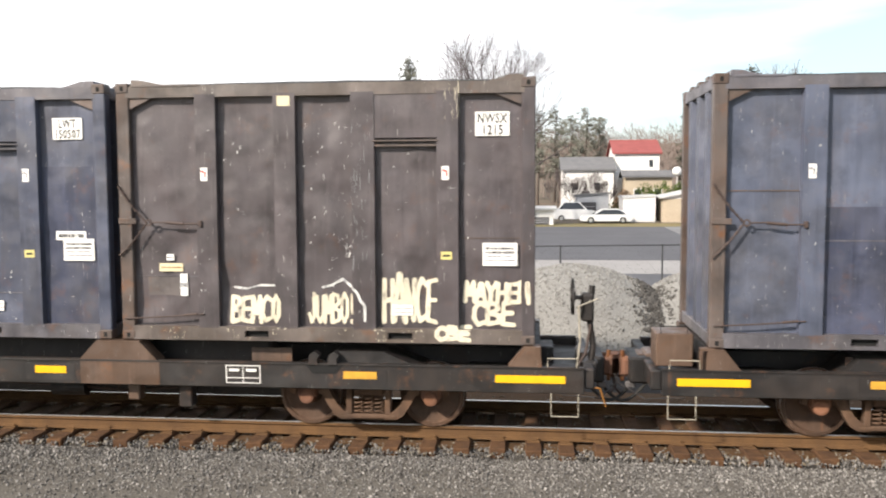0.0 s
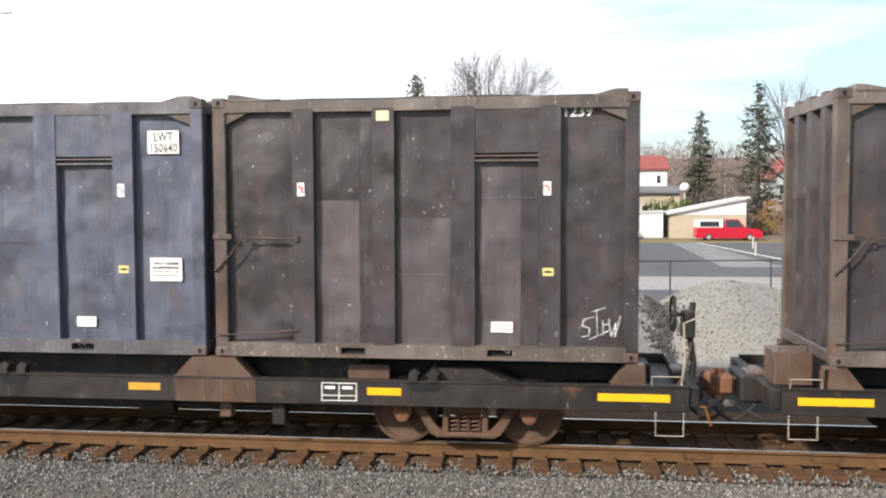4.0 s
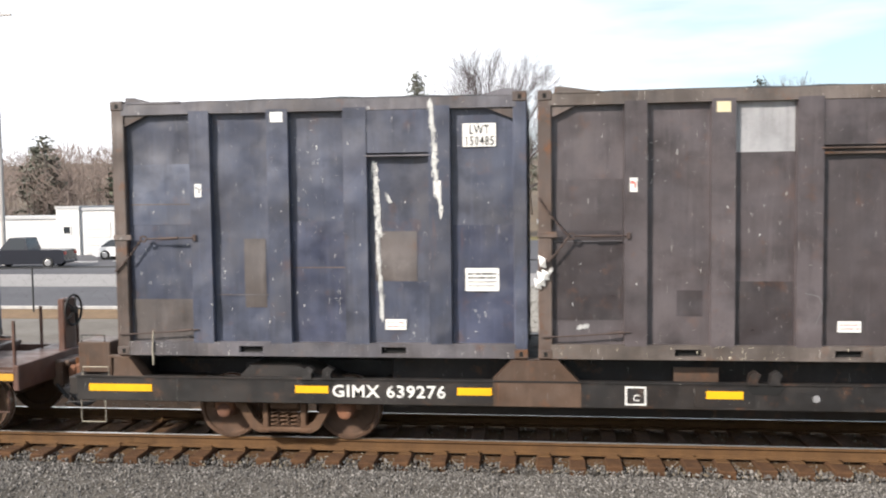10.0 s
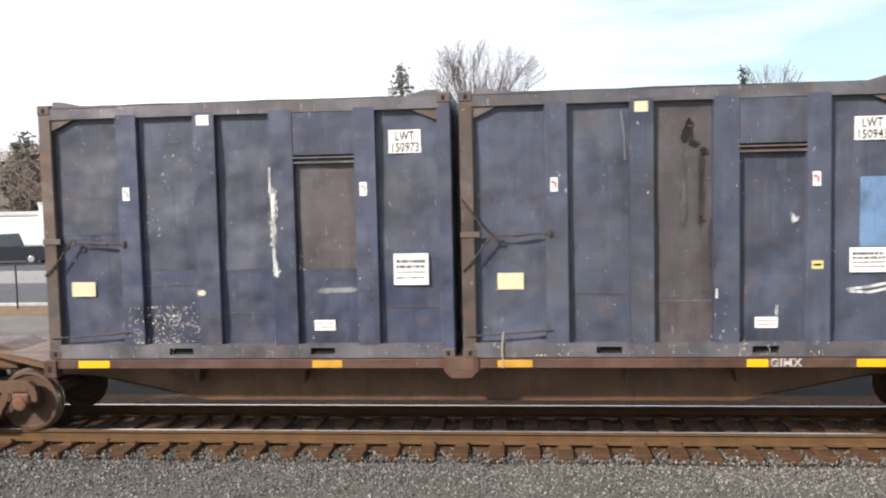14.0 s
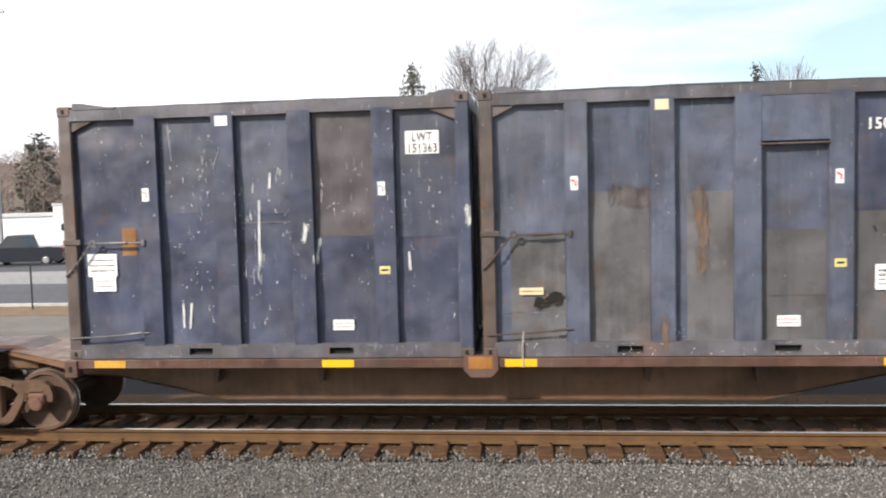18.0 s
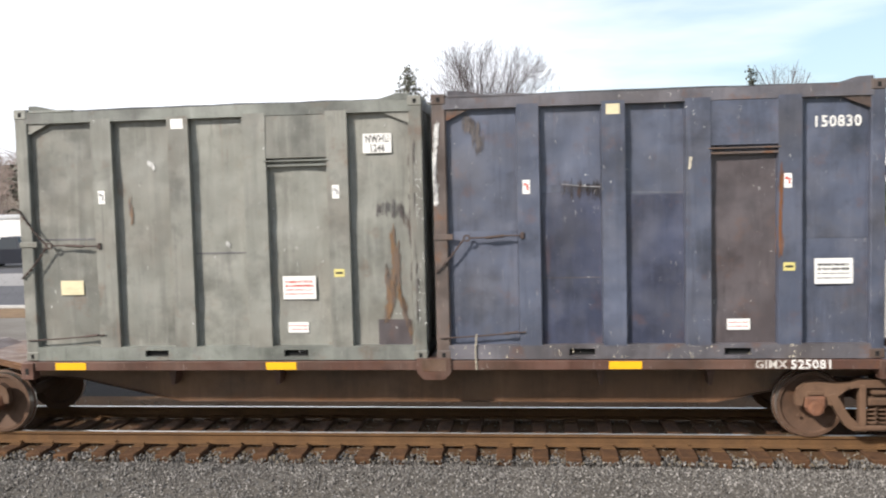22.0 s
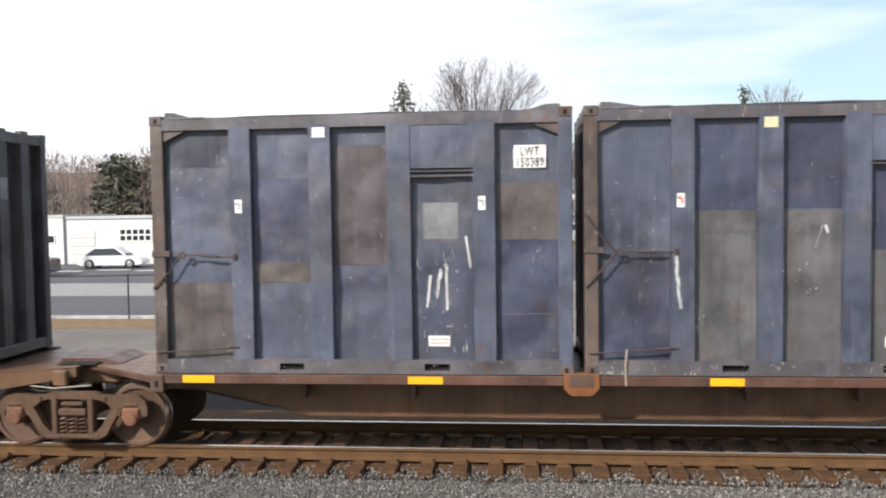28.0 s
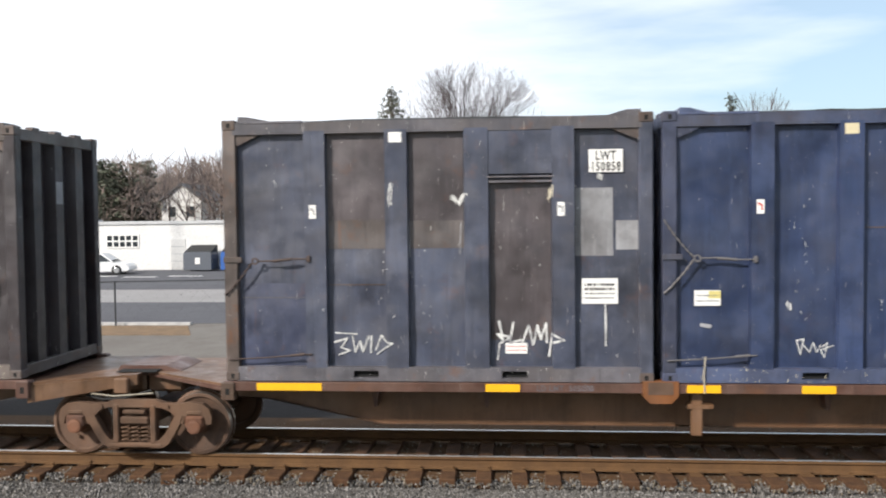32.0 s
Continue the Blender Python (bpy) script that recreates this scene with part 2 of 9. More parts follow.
BALLAST_BED = rough_stuff("ballast_bed", (0.12, 0.11, 0.098), (0.09, 0.082, 0.07), 2.0, 0.95, 1.0)
TRACK_DIRT = rough_stuff("track_dirt", (0.112, 0.060, 0.027), (0.066, 0.038, 0.019), 1.4, 0.95, 1.0)
STONE = stones("ballast_stone", [(0.05, 0.046, 0.043), (0.095, 0.089, 0.083), (0.135, 0.126, 0.118), (0.165, 0.155, 0.145), (0.20, 0.19, 0.178), (0.36, 0.34, 0.32)])
PILE_STONE = stones("pile_stone", [(0.18, 0.177, 0.168), (0.225, 0.22, 0.208), (0.27, 0.265, 0.25), (0.34, 0.335, 0.32)])
PILE_BED = rough_stuff("crushed_stone", (0.245, 0.24, 0.226), (0.205, 0.20, 0.19), 1.2, 0.95, 1.0)
ASPHALT = rough_stuff("asphalt", (0.105, 0.105, 0.115), (0.085, 0.085, 0.095), 0.35, 0.9, 0.2)
ROAD = rough_stuff("worn_road", (0.30, 0.29, 0.285), (0.26, 0.25, 0.245), 0.5, 0.9, 0.2)
VERGE = rough_stuff("verge_gravel", (0.185, 0.172, 0.155), (0.135, 0.12, 0.105), 0.8, 0.95, 0.8)
LITTER = rough_stuff("leaf_litter", (0.24, 0.16, 0.095), (0.15, 0.105, 0.065), 2.5, 0.95, 0.8)
LAWN = rough_stuff("winter_lawn", (0.22, 0.175, 0.085), (0.15, 0.135, 0.06), 0.5, 0.95, 0.8)
HILL = rough_stuff("wooded_hill", (0.12, 0.10, 0.08), (0.16, 0.125, 0.09), 0.06, 0.95, 0.5)
# ground colour with the train's shadow put in, hence near-black
SHADED_GROUND = rough_stuff("painted_shade_ground", (0.024, 0.022, 0.022), (0.017, 0.016, 0.016), 1.5, 0.95, 0.8)
PATCHY = rough_stuff("salted_asphalt", (0.22, 0.22, 0.225), (0.16, 0.16, 0.165), 0.6, 0.95, 0.4, spots=(0.75, 0.74, 0.72))
SALT = rough_stuff("salted_gravel", (0.62, 0.60, 0.57), (0.38, 0.37, 0.36), 2.0, 0.95, 0.5)
WHITE = plain("white_sticker", (0.78, 0.77, 0.74), 0.5, 0, 0.18)
YELLOWED = plain("yellowed_sticker", (0.66, 0.58, 0.38), 0.5, 0, 0.3)
STICKER_YELLOW = plain("yellow_sticker", (0.62, 0.54, 0.20), 0.5, 0, 0.25)
REFLECTOR = plain("yellow_reflector", (0.84, 0.44, 0.012), 0.35, 0, 0.2)
OLD_REFLECTOR = plain("dirty_yellow_reflector", (0.60, 0.31, 0.035), 0.5, 0, 0.6)
INK = plain("black_ink", (0.02, 0.02, 0.02), 0.6)
RED_INK = plain("red_ink", (0.50, 0.06, 0.04), 0.6)
BLUE_INK = plain("blue_ink", (0.04, 0.06, 0.30), 0.6)
STENCIL = worn("white_stencil_paint", (0.74, 0.73, 0.70), (0.12, 0.11, 0.11), 0.58, 0.68)
OLD_STENCIL = worn("faded_stencil_paint", (0.55, 0.52, 0.48), (0.12, 0.085, 0.07), 0.48, 0.62)
TAG_CREAM = worn("cream_spray_paint", (0.66, 0.60, 0.46), (0.16, 0.14, 0.13), 0.54, 0.66)
BUBBLE_FILL = worn("cream_bubble_paint", (0.70, 0.62, 0.46), (0.08, 0.08, 0.10), 0.53, 0.58)
TAG_WHITE = worn("white_spray_paint", (0.62, 0.62, 0.60), (0.16, 0.16, 0.17), 0.48, 0.60)
TAG_LIME = plain("pale_green_spray_paint", (0.50, 0.54, 0.36), 0.6, 0, 0.3)
# near-black colour that stands in for the shade inside holes and recesses
SHADOW_GAP = plain("painted_hole_shade", (0.008, 0.008, 0.008), 0.95)
CHAIN_RUST = plain("rusty_chain", (0.075, 0.052, 0.045), 0.7, 0.3, 0.5)
CHAIN_GREY = plain("grey_chain", (0.16, 0.15, 0.15), 0.6, 0.4, 0.4)
GRAB_IRON = plain("pale_grab_iron", (0.38, 0.34, 0.27), 0.6, 0.2, 0.4)
BARK = rough_stuff("bark", (0.125, 0.10, 0.085), (0.085, 0.07, 0.06), 3.0, 0.95, 0.6)
TWIG = plain("twig", (0.098, 0.080, 0.078), 0.95)
# both needle greens are paled: the haze of distance is in the colour
NEEDLE = leaves("conifer_needles", (0.046, 0.056, 0.040), (0.115, 0.120, 0.085))
PINE_NEEDLE = leaves("pine_needles", (0.115, 0.122, 0.100), (0.24, 0.24, 0.195))
RED_SPLASH = worn("red_and_white_splash", (0.24, 0.055, 0.045), (0.42, 0.40, 0.37), 0.44, 0.60)
SHRUB = leaves("evergreen_shrub", (0.04, 0.07, 0.015), (0.11, 0.14, 0.035))
BRUSH = leaves("winter_brush", (0.17, 0.115, 0.075), (0.27, 0.19, 0.125))
RUSSET = leaves("russet_brush", (0.22, 0.11, 0.05), (0.33, 0.19, 0.09))
# browns lightened towards grey to paint in the far haze
WOODS = leaves("winter_woods", (0.125, 0.100, 0.090), (0.235, 0.185, 0.16))
WALL_WHITE = rough_stuff("white_stucco", (0.80, 0.79, 0.77), (0.70, 0.69, 0.67), 0.5, 0.8, 0.1)
WALL_CREAM = rough_stuff("cream_siding", (0.74, 0.71, 0.63), (0.68, 0.65, 0.57), 0.7, 0.8, 0.1)
WALL_TAN = rough_stuff("tan_block", (0.50, 0.42, 0.32), (0.44, 0.37, 0.28), 0.9, 0.85, 0.1)
WALL_GREY = rough_stuff("grey_siding", (0.42, 0.43, 0.45), (0.36, 0.37, 0.39), 0.7, 0.85, 0.1)
ROOF_RED = rough_stuff("red_roof", (0.30, 0.085, 0.080), (0.23, 0.065, 0.06), 1.2, 0.8, 0.2)
ROOF_GREY = rough_stuff("grey_shingle", (0.17, 0.17, 0.175), (0.13, 0.13, 0.135), 1.2, 0.9, 0.3)
ROOF_PALE = rough_stuff("pale_metal_roof", (0.55, 0.55, 0.55), (0.48, 0.48, 0.48), 0.8, 0.6, 0.1)
GLASS_DARK = plain("dark_window_glass", (0.03, 0.035, 0.04), 0.12, 0.0, 0.1)
CAR_RED = plain("red_car_paint", (0.42, 0.012, 0.03), 0.25, 0.0, 0.05)
CAR_WHITE = plain("white_car_paint", (0.75, 0.75, 0.75), 0.25, 0.0, 0.05)
CAR_DARK = plain("dark_car_paint", (0.02, 0.022, 0.03), 0.25, 0.0, 0.05)
RUBBER = plain("tyre_rubber", (0.02, 0.02, 0.02), 0.85)
CHROME = plain("chrome_trim", (0.6, 0.6, 0.6), 0.3, 0.8, 0.1)
LAMP_GLASS = plain("headlamp_glass", (0.75, 0.75, 0.72), 0.2)
BIN_BLUE = plain("blue_skip_paint", (0.025, 0.10, 0.34), 0.5)
BIN_GREY = plain("grey_skip_paint", (0.09, 0.10, 0.12), 0.5)
FENCE_STEEL = plain("dark_fence_steel", (0.05, 0.052, 0.055), 0.6, 0.3)
POLE_WOOD = plain("grey_pole_wood", (0.42, 0.40, 0.38), 0.9)


# ---- building helpers ----
class Form:
    """Vertices and faces of one piece."""

    def __init__(self):
        self.v, self.f = [], []

    def add(self, verts, faces):
        k = len(self.v)
        self.v.extend(verts)
        self.f.extend(tuple(i + k for i in face) for face in faces)
        return self

    def box(self, x0, x1, y0, y1, z0, z1, c=0.0):
        """A box; c: the chamfer of its edges."""
        if c <= 0:
            return self.add([(x, y, z) for x in (x0, x1) for y in (y0, y1) for z in (z0, z1)],
                            [(0, 1, 3, 2), (4, 6, 7, 5), (0, 4, 5, 1), (2, 3, 7, 6), (0, 2, 6, 4), (1, 5, 7, 3)])
        c = min(c, (x1 - x0) / 2.2, (y1 - y0) / 2.2, (z1 - z0) / 2.2)
        lo, hi, ids, v = (x0, y0, z0), (x1, y1, z1), {}, []
        for sx in (0, 1):
            for sy in (0, 1):
                for sz in (0, 1):
                    s = (sx, sy, sz)
                    for a in range(3):
                        p = [(hi[i] - c if s[i] else lo[i] + c) for i in range(3)]
                        p[a] = hi[a] if s[a] else lo[a]
                        ids[s, a] = len(v)
                        v.append(tuple(p))
        f = []
        for a in range(3):
            b, d = (a + 1) % 3, (a + 2) % 3
            for s in (0, 1):
                ring = []
                for sb, sd in ((0, 0), (1, 0), (1, 1), (0, 1)):
                    k = [0, 0, 0]
                    k[a], k[b], k[d] = s, sb, sd
                    ring.append(ids[tuple(k), a])
                f.append(tuple(ring if s else ring[::-1]))
            for sb in (0, 1):
                for sd in (0, 1):
                    k0, k1 = [0, 0, 0], [0, 0, 0]
                    k0[b] = k1[b] = sb
                    k0[d] = k1[d] = sd
                    k1[a] = 1
                    k0, k1 = tuple(k0), tuple(k1)
                    q = (ids[k0, b], ids[k1, b], ids[k1, d], ids[k0, d])
                    f.append(q if sb == sd else q[::-1])
        for s in [(i, j, k) for i in (0, 1) for j in (0, 1) for k in (0, 1)]:
            q = tuple(ids[s, a] for a in range(3))
            f.append(q if sum(s) % 2 else q[::-1])
        return self.add(v, f)

    def tube(self, p0, p1, r0, r1=None, n=8, caps=True):
        p0, p1, r1 = Vector(p0), Vector(p1), r0 if r1 is None else r1
        d = (p1 - p0).normalized()
        u = d.orthogonal().normalized()
        w = d.cross(u)
        ring = [(math.cos(2 * math.pi * i / n), math.sin(2 * math.pi * i / n)) for i in range(n)]
        v = [tuple(p0 + (u * a + w * b) * r0) for a, b in ring] + [tuple(p1 + (u * a + w * b) * r1) for a, b in ring]
        f = [(i, (i + 1) % n, n + (i + 1) % n, n + i) for i in range(n)]
        if caps:
            f += [tuple(range(n - 1, -1, -1)), tuple(range(n, 2 * n))]
        return self.add(v, f)

    def path(self, pts, r, n=6):
        """A round bar along the points."""
        pts = [Vector(p) for p in pts]
        v, f = [], []
        u = (pts[1] - pts[0]).orthogonal().normalized()
        for k, p in enumerate(pts):
            d = (pts[min(k + 1, len(pts) - 1)] - pts[max(k - 1, 0)]).normalized()
            u = (u - d * u.dot(d)).normalized()
            w = d.cross(u)
            v += [tuple(p + (u * math.cos(6.28319 * i / n) + w * math.sin(6.28319 * i / n)) * r) for i in range(n)]
        for k in range(len(pts) - 1):
            f += [(k * n + i, k * n + (i + 1) % n, (k + 1) * n + (i + 1) % n, (k + 1) * n + i) for i in range(n)]
        f += [tuple(range(n - 1, -1, -1)), tuple(range(len(v) - n, len(v)))]
        return self.add(v, f)

    def pierced(self, xs, zs, holes, y0, y1):
        """A plate on a grid of x and z cuts, from y0 to y1, with cells left open."""
        nx, nz = len(xs), len(zs)
        v = [(x, y, z) for y in (y0, y1) for z in zs for x in xs]
        solid = {(i, j) for i in range(nx - 1) for j in range(nz - 1)} - set(holes)
        at = lambda i, j, s: s * nx * nz + j * nx + i
        f = []
        for i, j in solid:
            f += [(at(i, j, 0), at(i + 1, j, 0), at(i + 1, j + 1, 0), at(i, j + 1, 0)), (at(i, j, 1), at(i, j + 1, 1), at(i + 1, j + 1, 1), at(i + 1, j, 1))]
            for (di, dj), (a, b) in (((-1, 0), ((i, j), (i, j + 1))), ((1, 0), ((i + 1, j + 1), (i + 1, j))), ((0, -1), ((i + 1, j), (i, j))), ((0, 1), ((i, j + 1), (i + 1, j + 1)))):
                if (i + di, j + dj) not in solid:
                    f.append((at(*a, 0), at(*b, 0), at(*b, 1), at(*a, 1)))
        return self.add(v, f)

    def slab(self, outline, y0, y1):
        """An outline in x and z, drawn out from y0 to y1."""
        n = len(outline)
        v = [(x, y0, z) for x, z in outline] + [(x, y1, z) for x, z in outline]
        return self.add(v, [tuple(range(n)), tuple(range(2 * n - 1, n - 1, -1))] + [(i, i + n, (i + 1) % n + n, (i + 1) % n) for i in range(n)])

    def ring(self, centre, outer, inner, y0, y1, n=20):
        """A flat ring about an axis along y."""
        cx, cz = centre
        v = []
        for y in (y0, y1):
            for r in (outer, inner):
                v += [(cx + r * math.cos(2 * math.pi * i / n), y, cz + r * math.sin(2 * math.pi * i / n)) for i in range(n)]
        f = []
        for i in range(n):
            j = (i + 1) % n
            f += [(i, n + i, n + j, j), (2 * n + i, 2 * n + j, 3 * n + j, 3 * n + i), (i, j, 2 * n + j, 2 * n + i), (n + i, 3 * n + i, 3 * n + j, n + j)]
        return self.add(v, f)

    def lathe(self, profile, n=24):
        """A profile of (y, radius) turned about the y axis."""
        v = [(r * math.cos(2 * math.pi * i / n), y, r * math.sin(2 * math.pi * i / n)) for y, r in profile for i in range(n)]
        f = [(k * n + i, k * n + (i + 1) % n, (k + 1) * n + (i + 1) % n, (k + 1) * n + i) for k in range(len(profile) - 1) for i in range(n)]
        f += [tuple(range(n)), tuple(range(len(v) - 1, len(v) - 1 - n, -1))]
        return self.add(v, f)

    def mesh(self, name, material, smooth=False):
        me = bpy.data.meshes.new(name)
        me.from_pydata(self.v, [], self.f)
        bm = bmesh.new()
        bm.from_mesh(me)
        if len(self.f) < 4000:
            bmesh.ops.recalc_face_normals(bm, faces=bm.faces)
        bm.to_mesh(me)
        bm.free()
        for one in material if isinstance(material, (list, tuple)) else [material]:
            me.materials.append(one)
        if smooth:
            me.polygons.foreach_set("use_smooth", [True] * len(me.polygons))
        me.update()
        return me


def part(name, form, material, parent, label="", at=None, smooth=False):
    ob = new(name, form.mesh(name, material, smooth) if isinstance(form, Form) else form)
    ob.parent = parent
    if at is not None:
        ob.matrix_local = at
    return tagged(ob, label) if label else ob


def thing(name, label, category, at=None, group="", kind="", form=None, material=None):
    ob = new(name, form.mesh(name, material) if form else None)
    if at is not None:
        ob.matrix_world = at
    return tagged(ob, label, category, group, kind)


def words(name, text, height, material, parent, x, y, z, squeeze=1.0, upright=False, label="", fit=None):
    """Raised lettering that faces the camera's side, its left lower corner at x, z."""
    curve = bpy.data.curves.new(name, "FONT")
    curve.body, curve.size, curve.extrude = text, height / 0.7, 0.001
    curve.space_line = 0.72
    curve.resolution_u = 2
    curve.offset, curve.space_character = height * 0.03, 1.10
    tmp = bpy.data.objects.new(name, curve)
    me = bpy.data.meshes.new_from_object(tmp)
    bpy.data.objects.remove(tmp)
    me.name = name
    if fit:
        squeeze = min(squeeze, fit / max(v.co.x for v in me.vertices))
    me.materials.clear()
    me.materials.append(material)
    ob = new(name, me)
    ob.parent = parent
    turn = pose(x, y, z, 90, 0, 0) if not upright else pose(x, y, z, 90, 90, 0)
    ob.matrix_local = turn @ Matrix.Diagonal((squeeze, 1, 1, 1))
    if label:
        tagged(ob, label)
    return ob


# ---- the ground and the track ----
def strip(name, label, material, outline, z, category="ground", depth=0.5):
    """A flat piece of ground with an outline in x and y and a thickness."""
    n = len(outline)
    f = Form().add([(x, y, z) for x, y in outline] + [(x, y, z - depth) for x, y in outline],
                   [tuple(range(n)), tuple(range(2 * n - 1, n - 1, -1))] + [(i, (i + 1) % n, (i + 1) % n + n, i + n) for i in range(n)])
    ob = new(name, f.mesh(name, material))
    return tagged(ob, label, category, kind="structure")


def height_at(x, y):
    """Height of the land: flat near the line, rising to a wooded hill far off."""
    z = -0.30 if y > 70 else -0.75
    if y > 84:
        k = (y - 84)
        z += 0.045 * k + 0.00008 * k * k + 1.5 * noise.noise(Vector((x * 0.02, y * 0.02, 3.0))) * min(1, k / 40)
        z = min(z, 26 + 5 * noise.noise(Vector((x * 0.004, y * 0.004, 9.0))))
    return z


def land():
    xs = [-2500, -900, -500] + [-300 + 20 * i for i in range(31)] + [500, 900, 2500]
    ys = [-2500, -300, -60, 0, 40, 84] + [92 + 12 * i for i in range(22)] + [420, 600, 1000, 3000]
    v = [(x, y, height_at(x, y)) for y in ys for x in xs]
    n = len(xs)
    f = [(j * n + i, j * n + i + 1, (j + 1) * n + i + 1, (j + 1) * n + i) for j in range(len(ys) - 1) for i in range(n - 1)]
    ob = new("ground", Form().add(v, f).mesh("ground", HILL, True))
    tagged(ob, "dull brown winter ground rising to a wooded hill", "ground", kind="structure")


def stone_heap(name, label, category, count, where, size, material, seed):
    """Many small angular stones in one mesh."""
    r = random.Random(seed)
    form = Form()
    base = [(1, 0, 0), (-1, 0, 0), (0, 1, 0), (0, -1, 0), (0, 0, 1), (0, 0, -1)]
    faces = [(0, 2, 4), (2, 1, 4), (1, 3, 4), (3, 0, 4), (2, 0, 5), (1, 2, 5), (3, 1, 5), (0, 3, 5)]
    for _ in range(count):
        x, y, z = where(r)
        s = r.uniform(*size)
        m = Euler((r.uniform(0, 6), r.uniform(0, 6), r.uniform(0, 6))).to_matrix()
        k = (r.uniform(0.7, 1.3), r.uniform(0.6, 1.1), r.uniform(0.45, 0.85))
        form.add([tuple(Vector((x, y, z)) + m @ Vector((p[0] * k[0], p[1] * k[1], p[2] * k[2])) * s * r.uniform(0.75, 1.2)) for p in base], faces)
    ob = new(name, form.mesh(name, material))
    return tagged(ob, label, category, kind="stuff")


def near_bed(x, y):
    """Height of the ballast shoulder between the camera's bank and the sleepers."""
    d = TRACK - 1.35 - y
    return -0.30 - 0.10 * max(0.0, d - 0.35) + 0.025 * noise.noise(Vector((x * 1.3, y * 1.3, 0)))


def railway():
    track = tagged(new("railway_track"), "rusty single railway track on wooden sleepers in ballast", "railway track", kind="structure")
    xs, ys = [-400, -60, -30] + [-14 + 0.5 * i for i in range(57)] + [30, 60, 400], [5.0, 7.0, 8.5] + [9.5 + 0.25 * i for i in range(11)]
    v = [(x, y, near_bed(x, y)) for y in ys for x in xs]
    n = len(xs)
    f = [(j * n + i, j * n + i + 1, (j + 1) * n + i + 1, (j + 1) * n + i) for j in range(len(ys) - 1) for i in range(n - 1)]
    bed = new("ballast_shoulder", Form().add(v, f).mesh("ballast_shoulder", BALLAST_BED, True))
    tagged(bed, "grey crushed stone ballast shoulder", "ballast", kind="structure")
    strip("track_bed", "brown dirt and ballast between the sleepers", TRACK_DIRT, [(-400, 11.98), (400, 11.98), (400, 15.4), (-400, 15.4)], -0.225, "ballast", 0.3)
    for side, y in (("near", TRACK - 0.755), ("far", TRACK + 0.755)):
        form = Form()
        for x0, x1 in ((-400, -11.9), (-11.893, 400)):
            prof = [(-0.036, 0), (0.036, 0), (0.036, -0.035), (0.010, -0.055), (0.010, -0.135), (0.07, -0.155), (0.07, -0.172), (-0.07, -0.172), (-0.07, -0.155), (-0.010, -0.135), (-0.010, -0.055), (-0.036, -0.035)]
            k = len(prof)
            form.add([(x0, y + a, b) for a, b in prof] + [(x1, y + a, b) for a, b in prof],
                     [tuple(range(k)), tuple(range(2 * k - 1, k - 1, -1))] + [(i, (i + 1) % k, (i + 1) % k + k, i + k) for i in range(k)])
        part("rail", form, RAIL_RUST, track, "rust-brown steel rail")
        part("rail_head", Form().box(-400, 400, y - 0.026, y + 0.026, 0.0, 0.003), TREAD, track, "polished running surface")
    r = random.Random(5)
    tie = Form().box(-0.115, 0.115, -1.30, 1.30, -0.36, -0.175, 0.015).mesh("sleeper", TIE_WOOD)
    plate = Form().box(-0.09, 0.09, -0.18, 0.18, -0.176, -0.160, 0.004).mesh("tie_plate", RAIL_RUST)
    spike = Form().box(-0.012, 0.012, -0.012, 0.012, -0.165, -0.125, 0.004).box(-0.02, 0.02, -0.025, 0.012, -0.14, -0.122, 0.004).mesh("spike", RAIL_RUST)
    rest = Form()
    i = 0
    for k in range(-240, 241):
        x = k * 0.4985 + r.uniform(-0.025, 0.025)
        dy, turn = r.uniform(-0.05, 0.05), r.uniform(-1.2, 1.2)
        if abs(x) < 24:
            one = part("sleeper", tie, None, track, at=pose(x, TRACK + dy, r.uniform(-0.012, 0.008), 0, 0, turn))
            if abs(x) < 9:
                for side in (-1, 1):
                    part("tie_plate", plate, None, one, at=pose(0, side * 0.755, 0))
                    part("spike", spike, None, one, at=pose(0.06, side * 0.755 - 0.10, 0))
        else:
            rest.box(x - 0.115, x + 0.115, TRACK - 1.3, TRACK + 1.3, -0.36, -0.18)
    tagged(part("sleeper_row", rest, TIE_WOOD, track), kind="stuff")

    def shoulder(r):
        x, y = r.uniform(-8.5, 8.5), TRACK - 1.30 - abs(r.gauss(0, 1)) * 0.9
        if y < 9.8:
            y = r.uniform(9.8, 11.6)
        if r.random() < 0.16:
            y = r.uniform(11.62, 12.08)
            return x, y, -0.255 + r.uniform(-0.02, 0.03)
        return x, y, near_bed(x, y) + r.uniform(-0.012, 0.015)
    stone_heap("shoulder_stones", "loose grey ballast stones beside the sleepers", "ballast", 36000, shoulder, (0.011, 0.029), STONE, 3)

    def cribs(r):
        x = r.uniform(-9, 9)
        return x, r.uniform(11.6, 15.0), -0.24 + r.uniform(-0.02, 0.02)
    stone_heap("crib_stones", "dirty brown ballast stones between the sleepers", "ballast", 7000, cribs, (0.015, 0.034),
               stones("dirty_stone", [(0.11, 0.085, 0.06), (0.16, 0.13, 0.09), (0.20, 0.17, 0.125), (0.26, 0.23, 0.19)]), 4)


# ---- the train ----
TOP = 3.66
LONG = 5.955
RIBS = ((1.16, 1.46), (2.30, 2.61), (3.40, 3.73), (4.60, 4.90))
BAYS = ((0.20, 1.16), (1.46, 2.30), (2.61, 3.40), (3.73, 4.60), (4.90, 5.82))
FACE = -1.22


